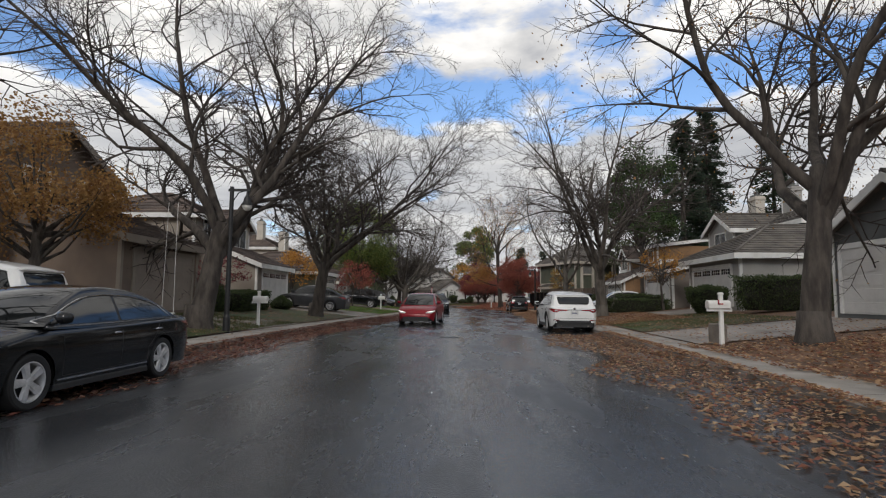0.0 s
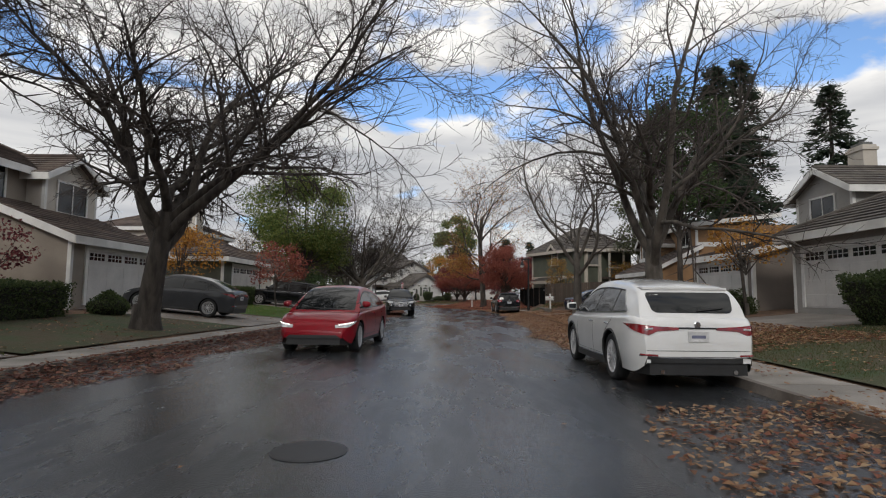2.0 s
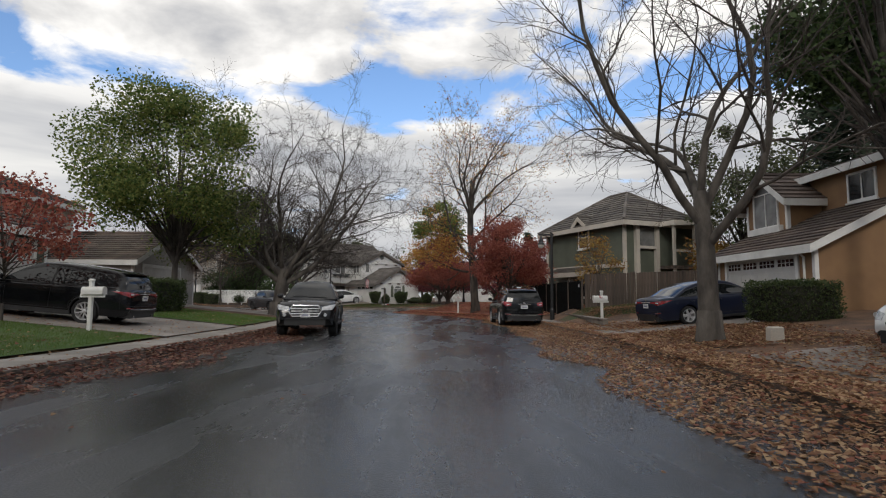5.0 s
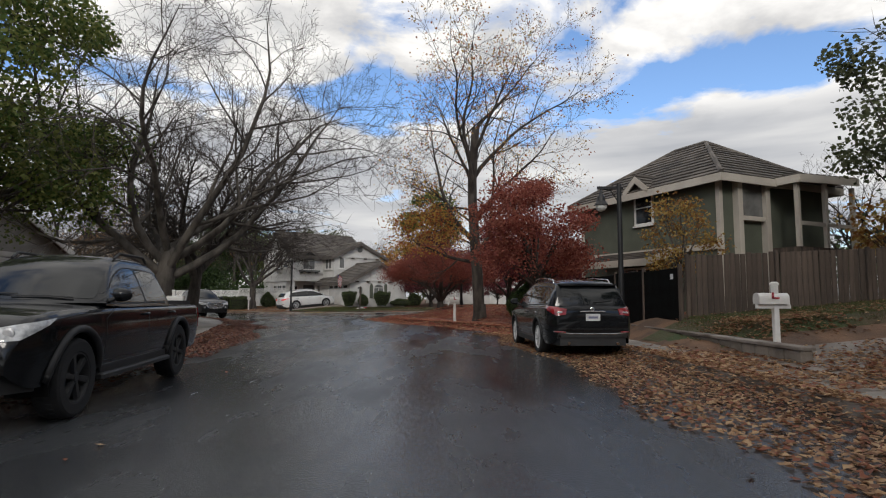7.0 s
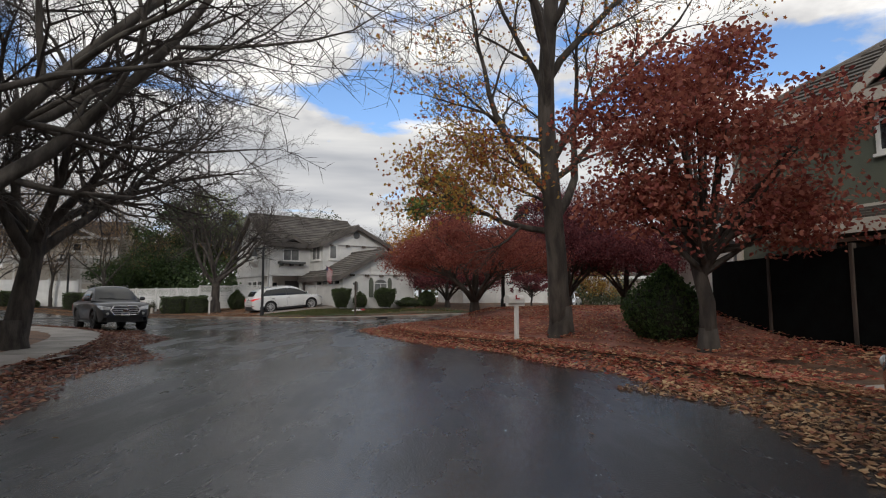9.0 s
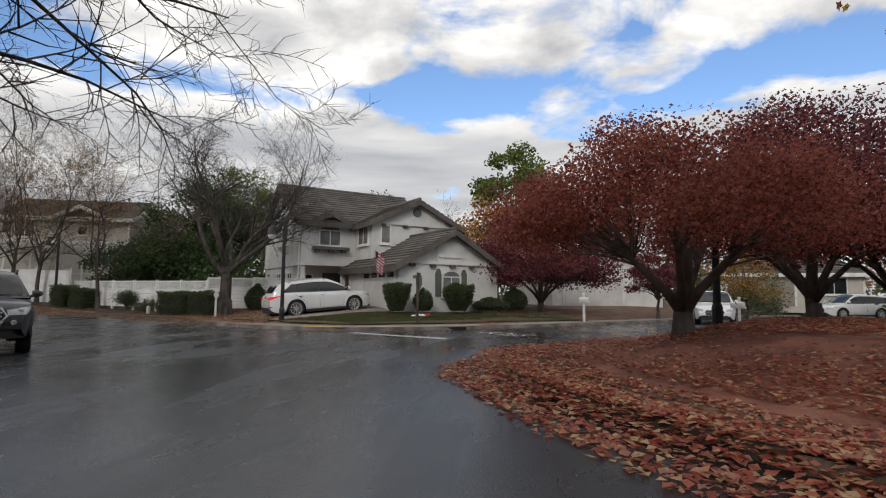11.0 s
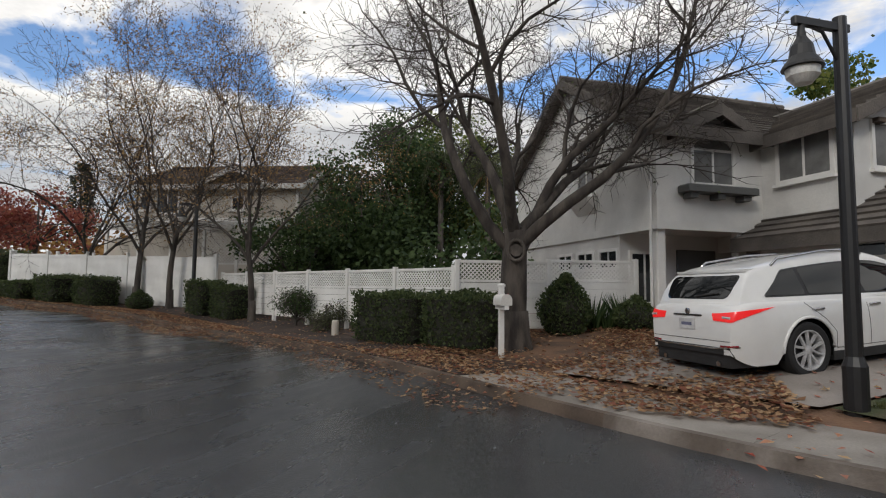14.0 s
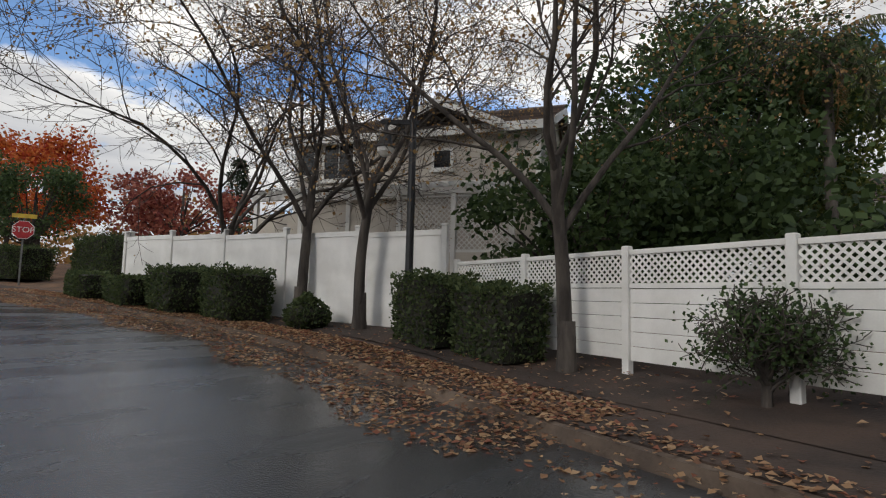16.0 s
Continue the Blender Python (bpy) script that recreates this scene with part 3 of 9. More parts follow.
# ---- ground, road, kerbs, pavements ----
def lines(a, b, step, reach, grow=1.35):
    mid = list(np.arange(a, b + 0.01, step))
    lo, hi, s = [], [], step
    while a - sum(lo) > -reach and len(lo) < 40:
        s *= grow
        lo.append(s)
    left, right = [a - q for q in np.cumsum(lo)], [b + q for q in np.cumsum(lo)]
    return np.array(left[::-1] + mid + right)


gx, gy = lines(-60, 45, 1.0, 2500), lines(-12, 140, 1.0, 2500)
gpts = np.array([(x, y) for y in gy for x in gx])
gz = heights(gpts)
n_x = len(gx)
g = G()
g.v = [(float(x), float(y), float(z)) for (x, y), z in zip(gpts, gz)]
g.f = [(j * n_x + i, j * n_x + i + 1, (j + 1) * n_x + i + 1, (j + 1) * n_x + i) for j in range(len(gy) - 1) for i in range(n_x - 1)]
solid("ground", g, M["litter"], "yards covered with brown leaf litter and soil", "ground", kind="structure", smooth=True)

g = G()
g.v = [(x, y, float(z)) for (x, y), z in zip(RING, rise(RING))]
g.f = [tuple(range(len(RING)))]
bm = bmesh.new()
bm.from_mesh(g.mesh("road", M["asphalt"]))
bmesh.ops.triangulate(bm, faces=bm.faces)
bmesh.ops.recalc_face_normals(bm, faces=bm.faces)
for f in bm.faces:
    if f.normal.z < 0:
        f.normal_flip()
road_me = bpy.data.meshes.new("road")
bm.to_mesh(road_me)
bm.free()
road_me.materials.append(M["asphalt"])
tagged(new("road", road_me), "damp dark grey asphalt road with leaf-strewn gutters", "road", kind="structure")


def offset(line, d):
    """The line moved sideways by d, to its right."""
    out = []
    for i, p in enumerate(line):
        a, b = line[max(i - 1, 0)], line[min(i + 1, len(line) - 1)]
        t = Vector((b[0] - a[0], b[1] - a[1])).normalized()
        out.append((p[0] + t.y * d, p[1] - t.x * d))
    return out


def strip(g, la, za, lb, zb):
    k = len(g.v)
    g.v += [(*p, za) for p in la] + [(*p, zb) for p in lb]
    n = len(la)
    g.f += [(k + i, k + i + 1, k + n + i + 1, k + n + i) for i in range(n - 1)]


# the rings run with the road on their right, so the land lies at negative offsets
kerb_root = thing("kerb", "weathered concrete kerb along the road", "kerb", kind="structure")
walk_root = thing("pavement", "grey concrete pavement slabs beside the kerb", "pavement", kind="structure")
verge_root = thing("verge", "bare strip of soil and leaf litter behind the kerb", "verge", kind="structure")


def lift_z(p, z):
    return (p[0], p[1], z + float(rise([p])[0]))


def slab(name, inner, outer, z0, z1, material, parent, gap=0.008, round_in=0.0):
    """One slab between two stretches of line."""
    n = len(inner)
    low_i, low_o = [lift_z(p, z0) for p in inner], [lift_z(p, z0) for p in outer]
    top_i, top_o = [lift_z(p, z1) for p in inner], [lift_z(p, z1) for p in outer]
    if round_in:
        top_i = [lift_z(Vector(p).lerp(Vector(q), round_in), z1) for p, q in zip(inner, outer)]
    q = G()
    q.v = low_i + low_o + top_i + top_o
    for i in range(n - 1):
        q.f += [(2 * n + i, 2 * n + i + 1, 3 * n + i + 1, 3 * n + i), (i, i + 1, 2 * n + i + 1, 2 * n + i), (n + i, 3 * n + i, 3 * n + i + 1, n + i + 1)]
    q.f += [(0, 2 * n, 3 * n, n), (n - 1, 2 * n - 1, 4 * n - 1, 3 * n - 1)]
    return part(name, q, material, parent)


def even(line, step):
    """The line cut into equal steps."""
    P = np.array(line)
    s = np.r_[0, np.cumsum(np.hypot(*np.diff(P, axis=0).T))]
    at = np.arange(0, s[-1], step)
    return [(float(np.interp(q, s, P[:, 0])), float(np.interp(q, s, P[:, 1]))) for q in at]


for line in KERBS:
    run = [p for p in even(line, 0.75) if -9 < p[1] < 125 and -62 < p[0] < 30]
    inner, mid, outer = offset(run, 0.0), offset(run, -0.16), offset(run, -WALKWAY)
    for i in range(0, len(run) - 4, 4):
        e = offset(run[i:i + 5], 0.0)
        slab("kerb_stone", inner[i:i + 5], mid[i:i + 5], -0.1, 0.135, M["kerb_dark" if (line is KERBS[1] and run[i][0] < -13) or (line is KERBS[2] and (28 < run[i][1] < 52 or 66 < run[i][1] < 90)) else "kerb"], kerb_root, round_in=0.3)
    for i in range(0, len(run) - 2, 2):
        a, b = inner[i:i + 3], outer[i:i + 3]
        m_in = [tuple(Vector(p).lerp(Vector(q), 0.115)) for p, q in zip(a, b)]
        ends = [tuple(Vector(m_in[2]).lerp(Vector(m_in[1]), 0.016)), tuple(Vector(b[2]).lerp(Vector(b[1]), 0.016))]
        x, y = run[i + 1]
        bare = (line is KERBS[1] and x < -13.6) or (line is KERBS[2] and (36.5 < y < 50.5 or 66 < y < 86) and x < 9)
        if bare:
            slab("verge", m_in, [tuple(Vector(q) + (Vector(q) - Vector(p)).normalized() * 0.5) for p, q in zip(a, b)], 0.0, 0.15, M["soil" if line is KERBS[1] else "litter"], verge_root)
        else:
            slab("slab", [*m_in[:2], ends[0]], [*b[:2], ends[1]], 0.0, 0.13 + rnd(-0.004, 0.004), M["concrete"], walk_root)


# ---- yards: driveways, lawns, beds ----
def drape(name, poly, material, label, category, over=0.03, kind="structure", step=1.0, on=None):
    """A patch laid over the land."""
    bm = bmesh.new()
    f = bm.faces.new([bm.verts.new((*p, 0)) for p in poly])
    xs, ys = [p[0] for p in poly], [p[1] for p in poly]
    for axis, lo, hi in ((0, min(xs), max(xs)), (1, min(ys), max(ys))):
        for q in np.arange(math.floor(lo), hi, step)[1:]:
            co, no = [0, 0, 0], [0, 0, 0]
            co[axis], no[axis] = float(q), 1
            bmesh.ops.bisect_plane(bm, geom=bm.verts[:] + bm.edges[:] + bm.faces[:], plane_co=co, plane_no=no)
    P = [(v.co.x, v.co.y) for v in bm.verts]
    for v, z in zip(bm.verts, heights(P)):
        v.co.z = max(float(z), 0.11 + float(rise([(v.co.x, v.co.y)])[0])) + over
    bmesh.ops.recalc_face_normals(bm, faces=bm.faces)
    for f in bm.faces:
        if f.normal.z < 0:
            f.normal_flip()
    me = bpy.data.meshes.new(name)
    bm.to_mesh(me)
    bm.free()
    me.materials.append(material)
    me.shade_smooth()
    return tagged(new(name, me), label, category, kind=kind)


def kerb_x(side, y):
    line = KERBS[0] if side < 0 else KERBS[2]
    P = sorted(((p[1], p[0]) for p in line if p[1] < 64), key=lambda q: q[0])
    return float(np.interp(y, [a for a, _ in P], [b for _, b in P]))


def yard(name, side, y0, y1, d0, d1, material, label, category, over=0.03, skew=0.0):
    a = [(kerb_x(side, y) + side * d0, y) for y in np.linspace(y0, y1, 4)]
    b = [(kerb_x(side, y) + side * d1, y + skew) for y in np.linspace(y1, y0, 4)]
    return drape(name, a + b, material, label, category, over)


DRIVES = [(-1, 19.4, 24.6, 6.6), (-1, 34.8, 40.2, 8.4), (-1, 49.0, 54.6, 9.6), (-1, 65.2, 70.2, 10.0), (1, 15.2, 20.4, 8.4), (1, 30.0, 35.4, 8.6), (1, 39.6, 44.6, 8.4), (1, 51.4, 57.6, 8.4)]
for side, y0, y1, d in DRIVES:
    yard("driveway", side, y0, y1, WALKWAY - 0.02, d, M["drive"], "concrete driveway with scattered leaves", "driveway", 0.035)
for side, y0, y1, d in ((-1, 24.8, 34.6, 6.5), (-1, 12.0, 19.2, 6.0), (-1, 40.4, 48.8, 8.0), (-1, 54.8, 62.0, 8.0), (1, 20.6, 29.8, 7.5), (1, 57.8, 61.3, 12.0)):
    yard("lawn", side, y0, y1, WALKWAY + 0.03, d, M["grass_green" if side < 0 and y0 > 40 else "grass"], "front lawn of short grass with fallen leaves", "lawn", 0.045)
drape("lawn", [(-8.75, 93.75), (-7.9, 92.95), (-5.9, 92.25), (-4.4, 92.6), (-0.9, 94.7), (5.4, 99.75), (3.2, 102.0), (0.8, 100.3), (-3.9, 96.95), (-4.2, 97.1)], M["grass"], "corner lawn of thin grass beside the pavement", "lawn", 0.045)
drape("driveway", [(-12.0, 95.55), (-8.85, 93.75), (-4.2, 97.2), (-6.8, 100.75), (-9.3, 100.1)], M["drive"], "corner driveway of brown-grey concrete", "driveway", 0.05)
drape("garden_bed", [(-14.8, 97.6), (-17.6, 99.4), (-22, 101.6), (-26.5, 103.4), (-31.4, 104.3), (-40, 104.7), (-41, 106.6), (-28, 106.2), (-20, 103.4), (-14.8, 100.8)], M["soil"], "planting bed of dark bark mulch along the fence", "garden bed", 0.03)
drape("leaf_bed", [(1.0, 82.6), (2.6, 77.0), (5.4, 72.2), (7.6, 68.0), (14, 70), (18, 84), (22, 98), (17.2, 99.2), (9.8, 92.4), (4.9, 87.0)], mat("red_leaf_litter", (0.29, 0.12, 0.08), 0.9, (0.17, 0.07, 0.05), 1.6, 26, 0.9), "corner yard under a carpet of fallen red leaves", "ground", 0.03)


# ---- trees ----
def spray(g, p, way, length, radius, level, plan, leaves, bend=0.25, sides=(9, 7, 5, 3, 3)):
    """One branch and all that grows from it."""
    n = (8, 10, 6, 3, 2)[level]
    pts, rad = [p.copy()], [radius]
    q, w = p.copy(), way.normalized()
    sway = Vector((0, 0, 0))
    for i in range(n):
        lift = plan["lift"][level]
        sway = sway * 0.45 + Vector((rnd(-1, 1), rnd(-1, 1), rnd(-1, 1))) * bend * (0.22, 0.95, 1.25, 1.5, 1.3)[level]
        w = (w + sway + Vector((0, 0, lift * (0.6 if level in (1, 2) else 1)))).normalized()
        q = q + w * (length / n)
        pts.append(q.copy())
        rad.append(max(radius * (1 - (i + 1) / n * plan["taper"][level]), 0.0042 if level < 3 else 0.0065))
    if level == 4:
        # the thinnest twigs run out to a point
        h = g[1]
        h.tube(pts[:2], rad[:2], 3, False)
        k = len(h.v)
        h.v.append(tuple(pts[2]))
        h.f += [(k - 3, k - 2, k), (k - 2, k - 1, k), (k - 1, k - 3, k)]
    else:
        g[0 if level < 3 else 1].tube(pts, rad, sides[level], cap=level == 0)
    if level + 1 < plan["levels"]:
        kids = plan["kids"][level]
        for k in range(kids):
            u = plan["from"][level] + (1 - plan["from"][level]) * (k + rnd(0.2, 0.9)) / kids
            u = min(u, 0.999)
            i = int(u * n)
            at = pts[i].lerp(pts[i + 1], u * n - i)
            along = (pts[i + 1] - pts[i]).normalized()
            turn = k * 2.4 + rnd(-0.5, 0.5)
            side = along.orthogonal().normalized()
            side = side * math.cos(turn) + along.cross(side) * math.sin(turn)
            angle = radians(plan["angle"][level] + rnd(-10, 10))
            d = along * math.cos(angle) + side * math.sin(angle)
            spray(g, at, d, length * plan["length"][level] * rnd(0.7, 1.15) * (1.15 - 0.45 * u), rad[i] * plan["thin"][level], level + 1, plan, leaves, bend, sides)
    if level >= plan["levels"] - 2:
        leaves += [(a, w) for a in pts[1:]]
    return pts


VASE = dict(levels=5, kids=(7, 13, 11, 9), length=(1.55, 0.50, 0.44, 0.46), angle=(38, 44, 47, 44), thin=(0.60, 0.54, 0.6, 0.8), taper=(0.35, 0.92, 0.9, 0.8, 0.7), lift=(0.0, 0.10, 0.05, 0.03, 0.02))
VASE["from"] = (0.62, 0.16, 0.15, 0.1)
THIN = dict(VASE, kids=(6, 9, 7, 6))
SLIM = dict(VASE, kids=(6, 10, 8, 7), angle=(30, 40, 44, 44), thin=(0.62, 0.5, 0.55, 0.7))
OPEN = dict(VASE, kids=(7, 11, 9, 8), angle=(47, 46, 48, 44))
WIDE = dict(VASE, kids=(9, 11, 10, 9), thin=(0.50, 0.5, 0.50, 0.7), angle=(52, 46, 48, 45), length=(1.9, 0.5, 0.46, 0.44), lift=(0, 0.13, 0.04, 0.02, 0.02))
FORKED = dict(VASE, kids=(7, 10, 11, 9), angle=(40, 44, 46, 44), length=(1.9, 0.52, 0.5, 0.5), thin=(0.54, 0.54, 0.5, 0.6), taper=(0.25, 0.90, 0.9, 0.8, 0.7), lift=(0, 0.09, 0.03, 0.02, 0.01))
FORKED["from"] = (0.74, 0.30, 0.2, 0.15)
TALL = dict(VASE, kids=(9, 7, 6, 5), angle=(32, 40, 42, 40), length=(0.62, 0.5, 0.5, 0.5), lift=(0.02, 0.14, 0.08, 0.05, 0.03))
TALL["from"] = (0.32, 0.2, 0.2, 0.15)
ROUND = dict(VASE, levels=4, kids=(7, 7, 6), angle=(50, 48, 50), length=(1.25, 0.6, 0.55), lift=(0, 0.06, 0.02, 0.0))
ROUND["from"] = (0.6, 0.2, 0.1)


def leafcloud(g, spots, count, size, droop=0.3, spread=0.35, shape=4):
    """Single leaves near the twigs."""
    for _ in range(count):
        p, w = random.choice(spots)
        p = p + Vector((random.gauss(0, spread), random.gauss(0, spread), random.gauss(0, spread * 0.8)))
        s = size * rnd(0.6, 1.3)
        a = Vector((rnd(-1, 1), rnd(-1, 1), rnd(-1, 0.4) - droop)).normalized()
        b = a.orthogonal().normalized()
        b = (b * math.cos(rnd(0, 6.3)) + a.cross(b) * math.sin(rnd(0, 6.3))).normalized()
        k = len(g.v)
        if shape == 5:
            # five uneven lobes, cupped towards the stalk
            c = a.cross(b) * rnd(-0.5, 0.5)
            for i in range(10):
                t, r = math.pi * i / 5 + rnd(-0.1, 0.1), s * (rnd(0.42, 0.62) if i % 2 == 0 else rnd(0.24, 0.32))
                g.v.append(tuple(p + a * (s * 0.5 + math.cos(t) * r) + b * math.sin(t) * r + c * abs(math.sin(t)) * r))
            g.f.append(tuple(range(k, k + 10)))
            continue
        g.v += [tuple(p), tuple(p + a * s * 0.5 + b * s * 0.38), tuple(p + a * s), tuple(p + a * s * 0.5 - b * s * 0.38)]
        g.f.append((k, k + 1, k + 2, k + 3))


def tree_meshes(seed, plan, height, trunk, radius, leaf=None, count=0, size=0.12, spread=0.35, lean=(0, 0), bark="bark", crown=True, limbs=(), shape=4, low=0.0):
    """Grows twice with one seed: the first time tells how far the limbs must reach."""
    reach = (height - trunk) / trunk * 0.9
    for again in (0, 1):
        random.seed(seed)
        g, leaves = (G(), G()), []
        g[0].lathe([(radius * 1.55, -0.25), (radius * 1.3, 0.03), (radius * 1.12, 0.3), (radius, 0.8)], 9)
        spray(g, Vector((0, 0, -0.25)), Vector((lean[0], lean[1], 1)), trunk + 0.25, radius, 0, dict(plan, length=(reach, *plan["length"][1:])), leaves, 0.22)
        tall = max(max(p[2] for p in q.v) for q in g if q.v)
        for zq, way, long, thick in limbs if again else ():
            spray(g, Vector((0, 0, zq)), Vector(way), long, thick, 1, plan, leaves, 0.16)
        reach *= (height - trunk) / max(tall - trunk, 0.5)
    made = {"trunk": fixn(g[0].mesh("trunk", M[bark], True))}
    if crown:
        made["crown"] = g[1].mesh("crown", M["twig"])
    if leaf:
        c = G()
        if low:
            leaves = [q for q in leaves if 3.0 < q[0].z < low or q[0].z > low and rnd(0, 1) < 0.3]
        leafcloud(c, leaves, count, size, spread=spread, shape=shape)
        made["foliage"] = c.mesh("foliage", M[leaf])
    return made


def plant(made, x, y, turn, label, category="tree", name="tree", scale=1.0, group="", z=None, tilt=0.0):
    ob = thing(name, label, category, Matrix.Translation((x, y, land(x, y) if z is None else z)) @ Matrix.Rotation(radians(turn), 4, "Z") @ Matrix.Rotation(radians(tilt), 4, "X"), group)
    for k, me in made.items():
        part(k, me, None, ob).scale = (scale,) * 3
    return ob


ROUNDING = {"box": 0.36, "bowl": 0.75, "loose": 0.9}


def hedge(x, y, long, wide, high, turn, label, shape="box", leaf="l_hedge", density=620, name="hedge", size=0.065, z=None):
    """A clipped shrub: a solid core, near black to stand for the shade among its twigs, under a skin of small leaves.
    shape: box, bowl or loose.
    """
    random.seed(int(abs(x) * 977 + abs(y) * 131))
    ob = thing(name, label, "hedge" if shape == "box" else "shrub", Matrix.Translation((x, y, land(x, y) if z is None else z)) @ Matrix.Rotation(radians(turn), 4, "Z"))

    def skin(u, v):
        # v 0 to 1 from foot to top, u round
        c, s = math.cos(u), math.sin(u)
        e = ROUNDING[shape]
        px, py = math.copysign(abs(c) ** e, c), math.copysign(abs(s) ** e, s)
        if shape == "bowl":
            r = 0.46 + 0.54 * math.sin(min(1, v / 0.68) * math.pi / 2) if v < 0.70 else max(0, 1 - ((v - 0.70) / 0.30) ** 2) ** 0.5
            zq = high * (min(v / 0.70, 1) * 0.9 + 0.1 * max(0, 1 - r) ** 0.5 * (v > 0.70))
        elif shape == "box":
            r = (0.9 + 0.1 * min(1, v / 0.3)) if v < 0.82 else ((1 - v) / 0.18) ** 0.5
            zq = high * min(v / 0.80, 1)
        else:
            r = math.sin(math.pi * (0.18 + 0.82 * v)) ** 0.8
            zq = high * v
        return Vector((px * r * long / 2, py * r * wide / 2, zq))

    def bumpy(p):
        k = noise.noise(p * 1.7 + Vector((x, y, 0))) * 0.11 + noise.noise(p * 5 + Vector((y, x, 0))) * 0.05
        return p * (1 + k)

    # a closed hull coloured as the shade deep in the shrub
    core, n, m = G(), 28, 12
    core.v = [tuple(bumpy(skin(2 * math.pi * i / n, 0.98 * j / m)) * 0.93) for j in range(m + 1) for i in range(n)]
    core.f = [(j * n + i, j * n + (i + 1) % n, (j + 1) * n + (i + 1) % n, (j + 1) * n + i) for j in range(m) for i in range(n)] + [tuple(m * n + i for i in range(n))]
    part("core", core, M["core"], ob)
    leaves = G()
    area = 2 * (long + wide) * high + long * wide
    for _ in range(int(area * density)):
        k = rnd(0, 2 * (long + wide))
        if k < 2 * long:
            ex, ey = (k % long) * 2 / long - 1, 1 if k < long else -1
        else:
            k -= 2 * long
            ex, ey = 1 if k < wide else -1, (k % wide) * 2 / wide - 1
        u = math.atan2(math.copysign(abs(ey) ** (1 / ROUNDING[shape]), ey), math.copysign(abs(ex) ** (1 / ROUNDING[shape]), ex))
        v = rnd(0, 0.84)
        if rnd(0, 1) < long * wide / area * 1.3:
            v = 1 - 0.2 * rnd(0, 1) ** 2
        p = bumpy(skin(u, v)) * rnd(0.92, 1.06) + Vector((rnd(-1, 1), rnd(-1, 1), rnd(-1, 1))) * 0.035
        a = Vector((p.x / long, p.y / wide, 0.5)).normalized() + Vector((rnd(-1, 1), rnd(-1, 1), rnd(-1, 1)))
        a.normalize()
        b = a.orthogonal().normalized()
        t = rnd(0, 6.3)
        b = b * math.cos(t) + a.cross(b) * math.sin(t)
        s = size * rnd(0.6, 1.4)
        k = len(leaves.v)
        leaves.v += [tuple(p), tuple(p + a * s * 0.5 + b * s * 0.4), tuple(p + a * s), tuple(p + a * s * 0.5 - b * s * 0.4)]
        leaves.f.append((k, k + 1, k + 2, k + 3))
    part("foliage", leaves.mesh("foliage", M[leaf]), None, ob)
    return ob


